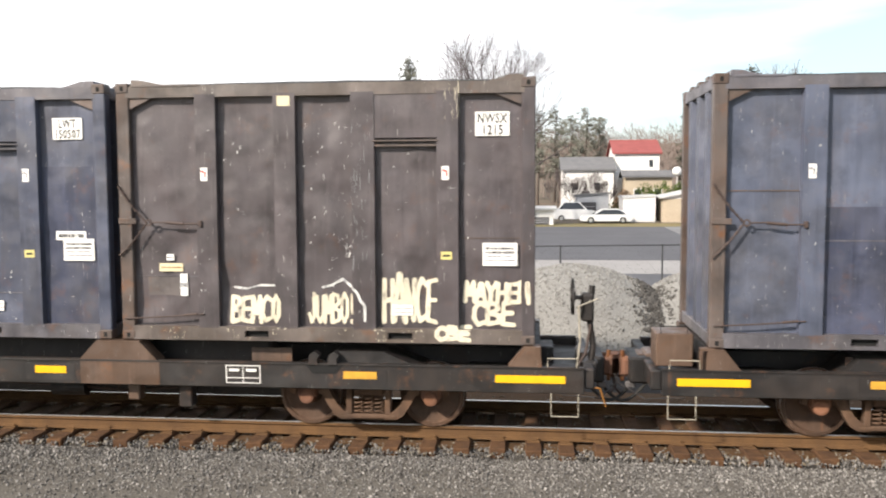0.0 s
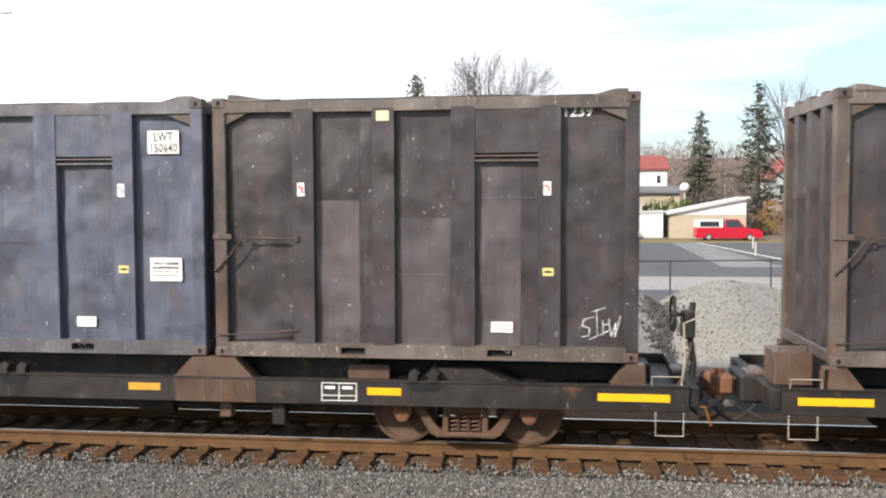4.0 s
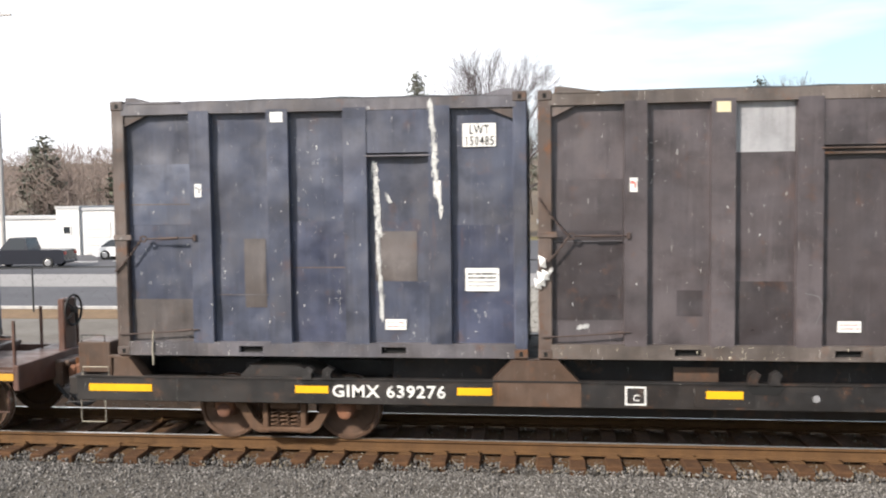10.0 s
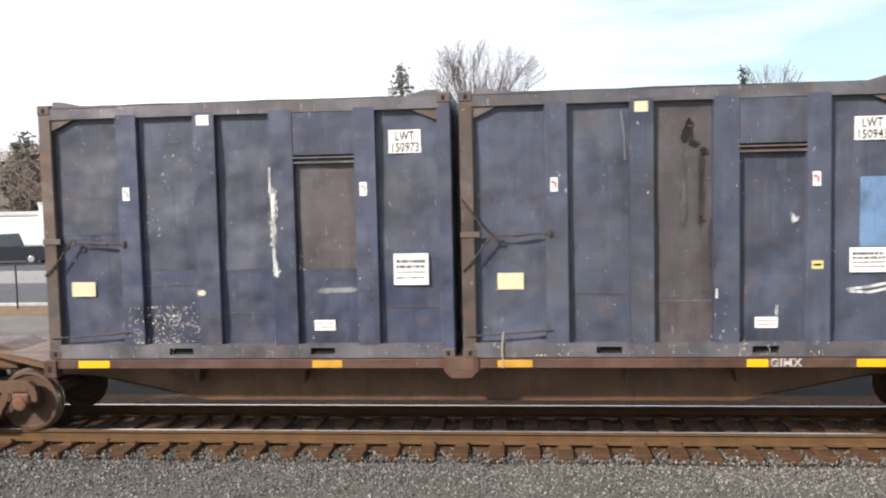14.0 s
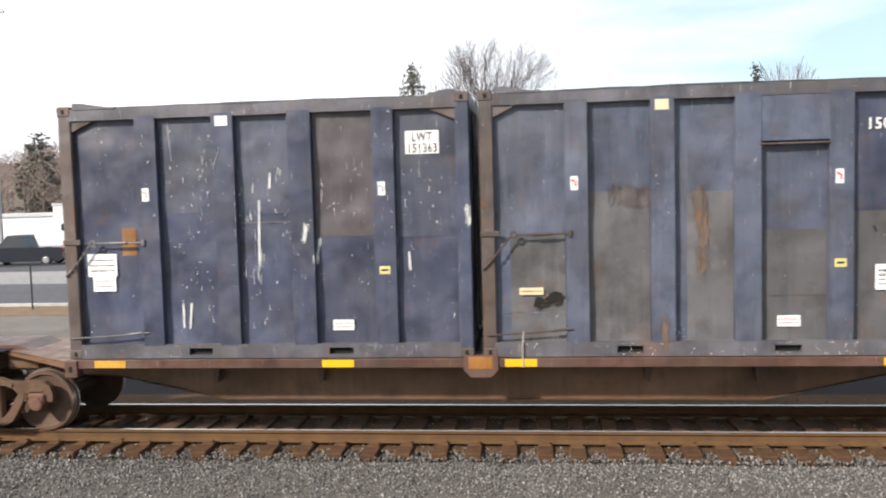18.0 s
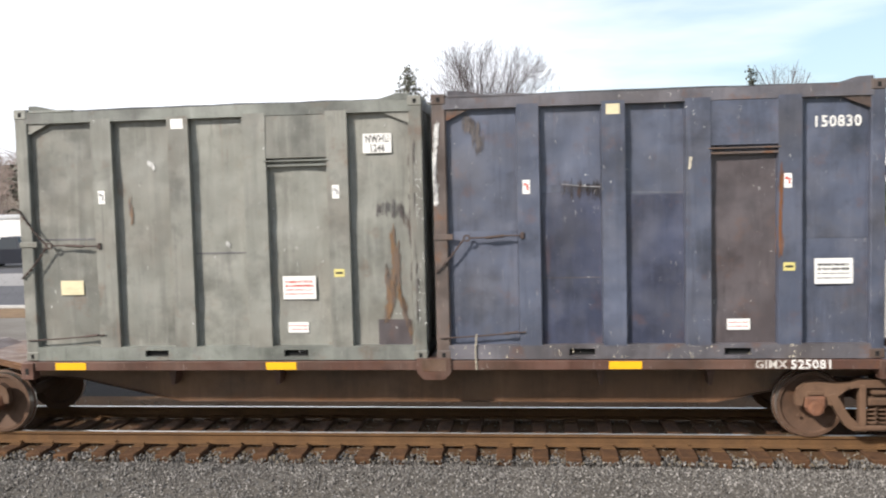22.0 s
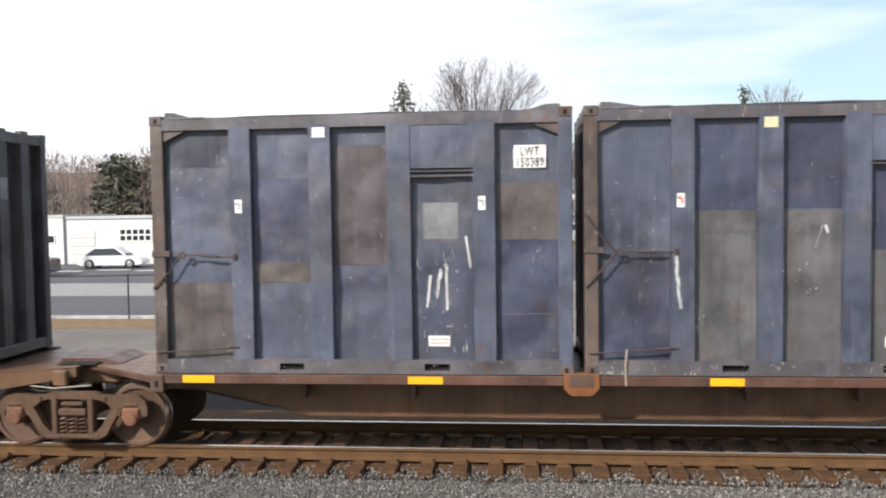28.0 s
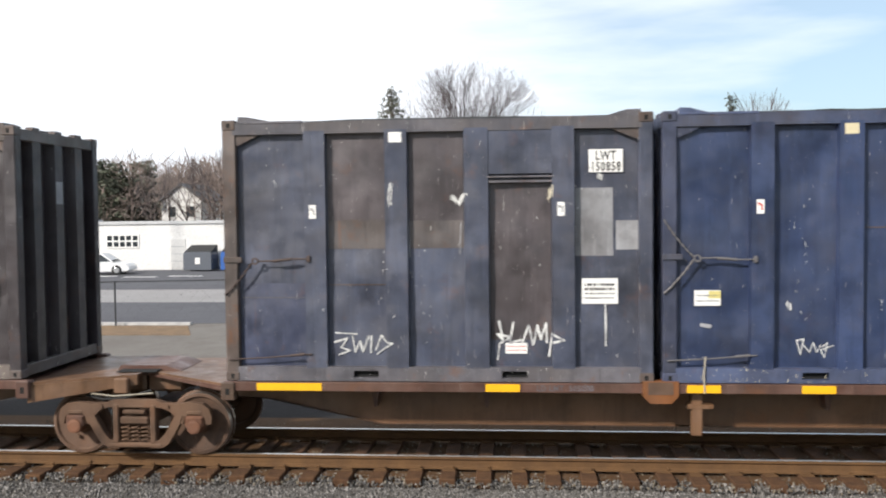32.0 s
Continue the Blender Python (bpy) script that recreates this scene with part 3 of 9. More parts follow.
def buckle(x, z, seed, bay):
    """How far a side sheet stands out of its plane at x, z, as a share of its depth."""
    p0, p1, q0, q1 = bay
    a, b = (x - p0) / (p1 - p0), (z - q0) / (q1 - q0)
    edge = max(0.0, min(1, 6 * a, 6 * (1 - a), 8 * b, 8 * (1 - b)))
    d = noise.noise(Vector((x * 1.5 + seed * 7.3, z * 1.2, seed * 3.1))) + 0.45 * abs(noise.noise(Vector((x * 2.2, z * 2.4 + x * 0.8, seed * 1.7)))) + 0.3 * noise.noise(Vector((x * 4 + seed, z * 3, seed)))
    # pressed-in creases that slant across the sheet
    crease = noise.noise(Vector((x * 0.9 + z * 0.8, seed * 5.7, 2.0)))
    return edge * (d - 0.9 * max(0.0, 0.22 - abs(crease)))


def dented_sheet(x0, x1, z0, z1, y, seed, depth=0.016, nx=10, nz=26, bay=None):
    """A buckled steel sheet; bay: the extents at whose edges the buckling ends."""
    bay = bay or (x0, x1, z0, z1)
    form = Form()
    v = []
    for j in range(nz + 1):
        for i in range(nx + 1):
            x, z = x0 + (x1 - x0) * i / nx, z0 + (z1 - z0) * j / nz
            v.append((x, y + depth * buckle(x, z, seed, bay), z))
    n = nx + 1
    form.add(v, [(j * n + i, j * n + i + 1, (j + 1) * n + i + 1, (j + 1) * n + i) for j in range(nz) for i in range(nx)])
    return form


def bars_plate(parent, x, z, w, h, ink=None, rows=3, lead=False, material=None, y=FACE - 0.004):
    """A white notice with rows of unreadable print."""
    plate = part("notice", Form().box(x, x + w, y, y + 0.003, z, z + h), material or WHITE, parent, "white printed notice")
    form = Form()
    r = random.Random(int(x * 100 + z * 1000))
    for i in range(rows):
        zz = z + h * (0.84 - 0.70 * (i + 0.5) / rows)
        t = h * (0.42 if i < 2 and lead else 0.20) / rows
        xx = x + w * 0.08
        while xx < x + w * 0.9:
            step = w * r.uniform(0.025, 0.07)
            form.box(xx, min(xx + step, x + w * 0.92), y - 0.0015, y, zz - t / 2, zz + t / 2)
            xx += step + w * r.choice((0.015, 0.015, 0.04))
    tagged(part("print", form, ink or INK, plate), kind="stuff")
    return plate


def clipped(pts, at, sign, axis=0):
    """The part of an outline on one side of a line across x (axis 0) or z (axis 1)."""
    out = []
    for p, q in zip(pts, pts[1:] + pts[:1]):
        ina, inb = sign * (p[axis] - at) >= 0, sign * (q[axis] - at) >= 0
        if ina:
            out.append(p)
        if ina != inb:
            u = (at - p[axis]) / (q[axis] - p[axis])
            out.append((p[0] + (q[0] - p[0]) * u, p[1] + (q[1] - p[1]) * u))
    return out


def on_side(form, pts, k, lift, spec):
    """Lays an outline in x and z on the relief of a container's side, cut at its ribs and rails."""
    depth = spec.get("dent", 0.034)
    turn = (lambda u, v: (LONG - v, LONG - u)) if spec.get("mirror") else (lambda u, v: (u, v))
    lo, hi = min(p[0] for p in pts), max(p[0] for p in pts)
    spans = [(*turn(*q), -1) for q in RIBS] + [(*turn(*q), i) for i, q in enumerate(BAYS)] + [(0.0, 0.2, -1), (5.82, LONG, -1)]
    for z0, z1, rail in ((-1, 0.2, True), (0.2, TOP - 0.19, False), (TOP - 0.19, 9, True)):
        row = clipped(clipped(pts, z0, 1, 1), z1, -1, 1)
        if len(row) < 3:
            continue
        for p, q, i in spans:
            if hi < p or lo > q:
                continue
            bit = clipped(clipped(row, p, 1), q, -1)
            if len(bit) < 3:
                continue
            if rail or i < 0:
                form.add([(x, FACE - 0.004 - lift, z) for x, z in bit], [tuple(range(len(bit)))])
            else:
                bay = (p - 0.03, q + 0.03, 0.16, TOP - 0.14)
                form.add([(x, FACE + 0.088 - lift + depth * buckle(x, z, k * 5 + i, bay), z) for x, z in bit], [tuple(range(len(bit)))])


def clear_of(k, spec, x0, x1, z0, z1):
    """The y at which a flat plate over this part of a side clears the buckled sheet."""
    turn = (lambda u, v: (LONG - v, LONG - u)) if spec.get("mirror") else (lambda u, v: (u, v))
    low = 0.0
    for i, q in enumerate(BAYS):
        p, q = turn(*q)
        for a in range(7):
            for b in range(5):
                x, z = x0 + (x1 - x0) * a / 6, z0 + (z1 - z0) * b / 4
                if p <= x <= q:
                    low = min(low, buckle(x, z, k * 5 + i, (p - 0.03, q + 0.03, 0.16, TOP - 0.14)))
    return FACE + 0.090 + spec.get("dent", 0.034) * low


def stroke(form, pts, wide, k, spec, lift=0.0, uneven=0.0, seed=0):
    """A sprayed or scraped line of some width, with round ends."""
    r = random.Random(seed)
    for n, ((xa, za), (xb, zb)) in enumerate(zip(pts, pts[1:])):
        d = math.hypot(xb - xa, zb - za) or 1e-4
        m = max(1, int(d / 0.12))
        ux, uz = (xb - xa) / d, (zb - za) / d
        for i in range(m):
            wa, wb = (wide / 2 * (1 + uneven * r.uniform(-1, 1)) for _ in range(2))
            p0, p1 = d * i / m - 0.002, d * (i + 1) / m + 0.002
            on_side(form, [(xa + ux * p0 - uz * wa, za + uz * p0 + ux * wa), (xa + ux * p0 + uz * wa, za + uz * p0 - ux * wa), (xa + ux * p1 + uz * wb, za + uz * p1 - ux * wb), (xa + ux * p1 - uz * wb, za + uz * p1 + ux * wb)], k, lift + 0.00003 * (n * 7 + i), spec)
    if wide > 0.022 and uneven < 0.3:
        for x, z in pts:
            lift += 0.00003
            on_side(form, [(x + wide / 2 * math.cos(j * 0.785), z + wide / 2 * math.sin(j * 0.785)) for j in range(8)], k, lift + 0.0006, spec)


def scraped(form, pts, wide, k, spec, lift, seed, long=0.10):
    """A path of many short upright scrapes or thin runs."""
    r = random.Random(seed)
    for (xa, za), (xb, zb) in zip(pts, pts[1:]):
        d = math.hypot(xb - xa, zb - za)
        for _ in range(max(3, int((d + 0.03) * wide * (5200 if long < 0.2 else 1900)))):
            u, off = r.random(), r.gauss(0, 0.30) * wide
            cx, cz = xa + (xb - xa) * u + off, za + (zb - za) * u
            b, a, lean = long * r.uniform(0.15, 1.0), r.uniform(0.003, 0.010), r.uniform(-0.10, 0.10)
            on_side(form, [(cx - a, cz - b * 0.4), (cx + a * 0.4, cz - b * 0.5), (cx + a + lean * b, cz + b * 0.2), (cx + lean * b, cz + b * 0.5)], k, lift + 0.0015 * r.random(), spec)


# strokes of capital letters in a box one wide and one high
LETTERS = {
    "A": [[(0, 0), (0.4, 1), (0.6, 1), (1, 0)], [(0.2, 0.4), (0.8, 0.4)]], "B": [[(0, 0), (0, 1), (0.7, 0.95), (0.8, 0.7), (0.2, 0.52), (0.9, 0.4), (0.9, 0.1), (0, 0)]],
    "C": [[(0.95, 0.85), (0.5, 1), (0.1, 0.75), (0.05, 0.3), (0.4, 0), (0.95, 0.12)]], "E": [[(0.95, 1), (0.1, 0.95), (0.05, 0.05), (0.95, 0)], [(0.1, 0.52), (0.8, 0.52)]],
    "H": [[(0, 0), (0.05, 1)], [(0.9, 1), (0.95, 0)], [(0, 0.5), (0.95, 0.55)]], "J": [[(0.7, 1), (0.7, 0.2), (0.4, 0), (0.05, 0.3)]], "M": [[(0, 0), (0.1, 1), (0.5, 0.35), (0.85, 1), (1, 0)]],
    "N": [[(0, 0), (0.05, 1), (0.85, 0.05), (0.9, 1)]], "O": [[(0.5, 1), (0.1, 0.75), (0.08, 0.25), (0.5, 0), (0.9, 0.25), (0.9, 0.75), (0.5, 1)]], "U": [[(0, 1), (0.05, 0.25), (0.45, 0), (0.85, 0.25), (0.9, 1)]],
    "Y": [[(0, 1), (0.45, 0.5), (0.95, 1)], [(0.45, 0.5), (0.4, 0)]], "!": [[(0.5, 1), (0.5, 0.35)], [(0.5, 0.08), (0.52, 0.0)]]}


def sprayed_word(parent, k, spec, text, x, z, w, h, material=None):
    """A word sprayed in fat round capitals."""
    r = random.Random(len(text) * 17 + int(x * 50))
    form, step = Form(), w / len(text)
    for i, letter in enumerate(text):
        up, tall = r.uniform(-0.04, 0.04) * h, h * r.uniform(0.92, 1.06)
        for line in LETTERS[letter]:
            stroke(form, [(x + step * (i + 0.03 + 0.88 * a) + 0.05 * step * b, z + up + tall * b) for a, b in line], min(0.065, step * 0.42), k, spec, 0.0004 * i, 0.12, i)
    tagged(part("sprayed_word", form, material or TAG_CREAM, parent, "fat cream sprayed letters"), kind="stuff")


def flecks(parent, k, spec, x, z, w, h, n, seed, material, long=0.10):
    """Short upright scrapes that bare pale metal, gathered in loose clusters."""
    r = random.Random(seed)
    form = Form()
    knots = [(x + w * r.random(), z + h * r.random()) for _ in range(max(2, n // 9))]
    for _ in range(n):
        if r.random() < 0.6:
            cx, cz = r.choice(knots)
            cx, cz = min(x + w, max(x, cx + r.gauss(0, 0.07))), min(z + h, max(z, cz + r.gauss(0, 0.22)))
        else:
            cx, cz = x + w * r.random(), z + h * r.random()
        b = long * r.uniform(0.15, 1.0) ** 1.7
        a, lean = (r.uniform(0.003, 0.009) if b < 0.04 else r.uniform(0.0015, 0.006)), r.uniform(-0.14, 0.08) * b
        on_side(form, [(cx - a, cz), (cx + a * 0.4, cz - b * 0.1), (cx + a + lean, cz + b * 0.6), (cx + lean, cz + b), (cx - a * 0.6 + lean * 0.5, cz + b * 0.5)], k, 0.003, spec)
    return tagged(part("scrape", form, material, parent, "pale scrapes in the paint"), kind="stuff")


def waste_container(k, x, base, spec, paints, group):
    """A tall steel waste container, 20 feet long; x: its left end on the train."""
    body, rail, post = paints
    mirrored = spec.get("mirror", False)
    label = spec["label"]
    c = thing("waste_container", label, "container", group=group)
    X = (lambda a, b: (LONG - b, LONG - a)) if mirrored else (lambda a, b: (a, b))
    rib_paint = spec.get("rib", body)
    for side, y in ((-1, FACE), (1, -FACE)):
        if side < 0:
            for i, (a, b) in enumerate(BAYS):
                a, b = X(a, b)
                part("side_panel", dented_sheet(a - 0.03, b + 0.03, 0.16, TOP - 0.14, y + 0.100, k * 5 + i, spec.get("dent", 0.034)), spec.get("bay", {}).get(i, body), c, smooth=True)
            for i, (a, b) in enumerate(RIBS):
                a, b = X(a, b)
                part("rib", Form().add([(a - 0.012, y + 0.14, 0.18), (a, y, 0.18), (b, y, 0.18), (b + 0.012, y + 0.14, 0.18), (a - 0.012, y + 0.14, TOP - 0.16), (a, y, TOP - 0.16), (b, y, TOP - 0.16), (b + 0.012, y + 0.14, TOP - 0.16)],
                                       [(0, 1, 5, 4), (1, 2, 6, 5), (2, 3, 7, 6)]), spec.get("ribs", {}).get(i, rib_paint), c)
        else:
            part("far_side", Form().box(0.1, LONG - 0.1, y - 0.06, y, 0.16, TOP - 0.1), body, c)
    # rails
    n = 12
    sag = [0.022 * noise.noise(Vector((k * 3.7, i * 0.45, 1.0))) for i in range(n + 1)]
    ring = []
    for i in range(n + 1):
        xa = 0.15 + (LONG - 0.3) * i / n
        ring += [(xa, FACE + 0.004, TOP - 0.20 + sag[i] * 0.3), (xa, FACE + 0.004, TOP - 0.035 + sag[i]), (xa, FACE + 0.11, TOP - 0.035 + sag[i]), (xa, FACE + 0.11, TOP - 0.20 + sag[i] * 0.3)]
    top = Form().add(ring, [(4 * i + q, 4 * i + (q + 1) % 4, 4 * i + 4 + (q + 1) % 4, 4 * i + 4 + q) for i in range(n) for q in range(4)])
    part("top_rail", top, rail, c)
    part("far_top_rail", Form().box(0.15, LONG - 0.15, -FACE - 0.11, -FACE - 0.004, TOP - 0.2, TOP - 0.035), rail, c)
    cuts = sorted(X(1.83, 2.18) + X(3.90, 4.25))
    low = Form().pierced([0.17] + cuts + [LONG - 0.17], [0.0, 0.05, 0.145, 0.20], [(1, 1), (3, 1)], FACE, FACE + 0.10)
    part("bottom_rail", low, rail, c)
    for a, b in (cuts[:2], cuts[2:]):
        # solid block, its black colour stands for the pocket's inner shade
        part("fork_pocket", Form().box(a, b, FACE + 0.07, FACE + 0.6, 0.05, 0.145), SHADOW_GAP, c, "near-black block coloured as the shade inside a fork-lift pocket")
    part("far_bottom_rail", Form().box(0.17, LONG - 0.17, -FACE - 0.1, -FACE, 0, 0.2), rail, c)
    part("floor_plate", Form().box(0.05, LONG - 0.05, FACE + 0.12, -FACE - 0.12, 0.09, 0.16), rail, c)
    for xa in (0.0, LONG - 0.19):
        for y0 in (FACE, -FACE - 0.17):
            part("corner_post", Form().box(xa, xa + 0.19, y0 + 0.006, y0 + 0.164, 0.12, TOP - 0.12, 0.012), (spec.get("post", post) if (xa > 1) == mirrored else body), c)
            for z0 in (0.0, TOP - 0.13):
                cast = Form().box(xa - 0.004, xa + 0.194, y0 - 0.006, y0 + 0.176, z0 - 0.002, z0 + 0.128 + (0.01 if z0 else 0), 0.012)
                casting = part("corner_casting", cast, post, c)
                if y0 < 0:
                    # thin black plate on the casting, painted as the hole's dark inside
                    part("lock_hole", Form().box(xa + 0.07, xa + 0.12, y0 - 0.0075, y0 - 0.004, z0 + 0.03, z0 + 0.095), SHADOW_GAP, casting)
    for xa, s in ((0.03, -1), (LONG - 0.03, 1)):
        part("end_panel", Form().box(min(xa - s * 0.14, xa - s * 0.19), max(xa - s * 0.14, xa - s * 0.19), FACE + 0.15, -FACE - 0.15, 0.15, TOP - 0.12), body, c)
        for y0 in (-0.62, 0.0, 0.62):
            part("end_post", Form().add([(xa - s * 0.15, y0 - 0.15, 0.18), (xa + s * 0.01, y0 - 0.11, 0.18), (xa + s * 0.01, y0 + 0.11, 0.18), (xa - s * 0.15, y0 + 0.15, 0.18),
                                         (xa - s * 0.15, y0 - 0.15, TOP - 0.18), (xa + s * 0.01, y0 - 0.11, TOP - 0.18), (xa + s * 0.01, y0 + 0.11, TOP - 0.18), (xa - s * 0.15, y0 + 0.15, TOP - 0.18)],
                                        [(0, 1, 5, 4), (1, 2, 6, 5), (2, 3, 7, 6)]), body, c)
            part("end_cap", Form().box(min(xa - s * 0.10, xa + s * 0.02), max(xa - s * 0.10, xa + s * 0.02), y0 - 0.10, y0 + 0.10, TOP - 0.06, TOP + 0.03, 0.01), post, c)
        for z0 in (0.0, TOP - 0.2):
            part("end_beam", Form().box(min(xa - s * 0.06, xa + s * 0.02), max(xa - s * 0.06, xa + s * 0.02), FACE + 0.165, -FACE - 0.165, z0 + 0.01, z0 + 0.18, 0.01), rail, c)
    # bowed cover
    r = random.Random(k * 17 + 3)
    v, rows, cols = [], 14, 6
    lift = spec.get("cover", 0.02)
    for j in range(rows + 1):
        for i in range(cols + 1):
            u, w = i / cols, j / rows
            z = TOP - 0.03 + lift * math.sin(math.pi * w) + 0.07 * math.sin(math.pi * u) + 0.016 * noise.noise(Vector((k * 2.1, j * 0.7, i * 0.8)))
            v.append((0.22 + (LONG - 0.44) * w, FACE + 0.03 + (-2 * FACE - 0.06) * u, z))
    m = cols + 1
    cover = Form().add(v, [(j * m + i, j * m + i + 1, (j + 1) * m + i + 1, (j + 1) * m + i) for j in range(rows) for i in range(cols)])
    cover.add([(x0, y0, z0 - 0.03) for x0, y0, z0 in v[::m]] + v[::m], [(i, i + 1, i + 2 + rows, i + 1 + rows) for i in range(rows)])
    part("cover", cover, spec.get("tarp", TARP), c, "dark cover sheet over the top")
    part("cover_flap", Form().slab([(5.30, TOP - 0.04), (5.60, TOP + 0.045), (5.79, TOP + 0.05), (5.81, TOP - 0.04)], FACE + 0.012, FACE + 0.35), rail, c)
    part("cover_flap", Form().slab([(0.22, TOP - 0.04), (0.23, TOP + 0.055), (0.36, TOP + 0.05), (0.66 + 0.1 * (k % 3), TOP - 0.03)], FACE + 0.016, FACE + 0.4), rail, c)
    part("cover_edge", Form().box(0.24, r.uniform(0.8, 1.3), FACE - 0.004, FACE + 0.03, TOP - 0.05, TOP - 0.015, 0.006), rail, c)
    for xa, xb in ((0.19, 0.55), (LONG - 0.19, LONG - 0.6)):
        part("top_gusset", Form().slab([(xa, TOP - 0.19), (xb, TOP - 0.19), (xa, TOP - 0.36)], FACE + 0.03, FACE + 0.036), post, c)
    if spec.get("lid"):
        part("raised_lid", Form().slab([(0.35, TOP), (2.5, TOP + 0.07), (5.25, TOP + 0.15), (5.34, TOP + 0.13), (5.42, TOP + 0.03), (5.30, TOP + 0.08), (2.5, TOP + 0.02), (0.35, TOP - 0.04)], FACE + 0.01, 0.3), TARP, c, "black lid standing open at one end")
    if "upright" in spec:
        words("lettering", spec["upright"], 0.16, STENCIL, c, RIBS[3][0] + 0.02, FACE - 0.004, 3.40, 1.18, True, label="white stencilled upright number")
    part("end_plaque", Form().box(LONG - 0.024, LONG - 0.018, -0.10, 0.10, 2.55, 2.90), PALE_GREY, c, "small pale plaque on the end")
    # bay with a hatch
    if spec.get("hatch", True):
        a, b = X(*BAYS[3])
        part("hatch_plate", Form().box(a - 0.03, b + 0.03, FACE + 0.012, FACE + 0.12, 2.86, TOP - 0.2, 0.006), spec.get("plate", body), c)
        bar = Form().box(a - 0.03, b + 0.03, FACE - 0.006, FACE + 0.05, 2.81, 2.835, 0.005)
        if k not in (3, 10, 12, 13, 19, 22, 25, 26, 28, 29, 32):
            bar.box(a - 0.03, b + 0.03, FACE + 0.01, FACE + 0.05, 2.745, 2.775)
        part("hatch_bar", bar, post if k % 2 else rail, c)
    # paint patches
    for i, z0, z1, material, *u in spec.get("patches", ()):
        a, b = X(*BAYS[int(i)])
        if i != int(i):
            b = a + (b - a) * 0.62
        if u:
            a, b = a + (b - a) * u[0], a + (b - a) * u[1]
        p, q = X(*BAYS[int(i)])
        part("paint_patch", dented_sheet(a + 0.015, b - 0.015, z0, z1, FACE + 0.095, k * 5 + int(i), spec.get("dent", 0.034), 10, max(4, int((z1 - z0) * 8)), (p - 0.03, q + 0.03, 0.16, TOP - 0.14)), material, c, smooth=True)
    # door gear: binding rod, chain and lever
    a, b = X(*BAYS[0])
    hinge, tip = (LONG - 0.1, a + 0.02) if mirrored else (0.1, b - 0.02)
    s = -1 if mirrored else 1
    zr = spec.get("rod", 1.69)
    metal = CHAIN_GREY if spec.get("hatch", True) is False else CHAIN_RUST
    ring = 0.45 if not mirrored else LONG - 0.45
    end = 1.19 if not mirrored else LONG - 1.19
    r = random.Random(k * 3 + 1)
    tip_z = zr + r.uniform(-0.03, 0.03)
    rod = Form().tube((ring + s * 0.04, FACE - 0.012, zr), (ring + s * 0.30, FACE - 0.014, zr + 0.005), 0.011).tube((ring + s * 0.26, FACE - 0.018, zr), (ring + s * 0.52, FACE - 0.018, tip_z), 0.021).tube((ring + s * 0.50, FACE - 0.014, tip_z), (end, FACE - 0.012, tip_z), 0.011)
    rod.box(min(end, end + s * 0.05), max(end, end + s * 0.05), FACE - 0.03, FACE, tip_z - 0.045, tip_z + 0.045, 0.006)
    part("binder_rod", rod, metal, c, "rusty turnbuckle rod")
    part("chain_ring", Form().ring((ring, zr), 0.052, 0.030, FACE - 0.03, FACE - 0.008, 14), metal, c)
    links = Form()
    foot = 0.01 if not mirrored else LONG - 0.01
    for za in (0.52, -0.47) if k in (0, 1, 2, 7, 10, 11, 13, 15, 17, 21, 24, 26, 27, 29, 31, 33) else (-0.47,):
        p, q = Vector((foot, FACE - 0.02, zr + za)), Vector((ring - s * 0.03, FACE - 0.015, zr))
        steps = 14
        for i in range(steps):
            u0, u1 = i / steps, (i + 1.1) / steps
            droop = lambda u: Vector((0, 0, -0.03 * math.sin(math.pi * u)))
            links.tube(p.lerp(q, u0) + droop(u0), p.lerp(q, u1) + droop(u1), 0.009 if i % 2 else 0.017, None, 5)
    part("binder_chain", links, metal, c, "hanging binder chain")
    part("lower_rod", Form().path([(hinge - s * 0.05, FACE - 0.012, 0.30), (hinge + s * 0.5, FACE - 0.014, 0.33), (tip + s * 0.1, FACE - 0.012, 0.38)], 0.011).tube((tip - s * 0.2, FACE - 0.02, 0.36), (tip, FACE - 0.02, 0.38), 0.019), metal, c)
    if k in (3, 6, 7, 9, 12, 14, 15, 17, 19, 21, 23, 29, 31, 33):
        part("hanging_hook", Form().path([(hinge + s * 0.46, FACE - 0.02, 0.36), (hinge + s * 0.44, FACE - 0.022, 0.12), (hinge + s * 0.45, FACE - 0.03, -0.14)], 0.013), GRAB_IRON, c, "pale hook hanging from the rod")
    if k in (7, 10, 11, 21):
        f, zc = Form(), (1.35, 1.42, 1.30, 1.38)[(7, 10, 11, 21).index(k)]
        for i in range(7):
            x0, z0 = 0.02 + r.uniform(-0.05, 0.08), zc + r.uniform(-0.2, 0.2)
            f.add([(x0 - 0.04, FACE - 0.02, z0), (x0 + 0.05, FACE - 0.05 - 0.03 * r.random(), z0 - 0.05), (x0 + 0.06, FACE - 0.02, z0 - 0.16), (x0 - 0.02, FACE - 0.055, z0 - 0.13), (x0 + 0.01, FACE - 0.07, z0 - 0.07)], [(0, 1, 4), (1, 2, 4), (2, 3, 4), (3, 0, 4)])
        part("rag", f, WHITE if k != 10 else YELLOWED, c, "torn pale rag caught on the post")
    part("door_hinge", Form().box(hinge - 0.11, hinge + 0.16, FACE - 0.012, FACE + 0.01, zr - 0.02, zr + 0.06, 0.006), post, c)
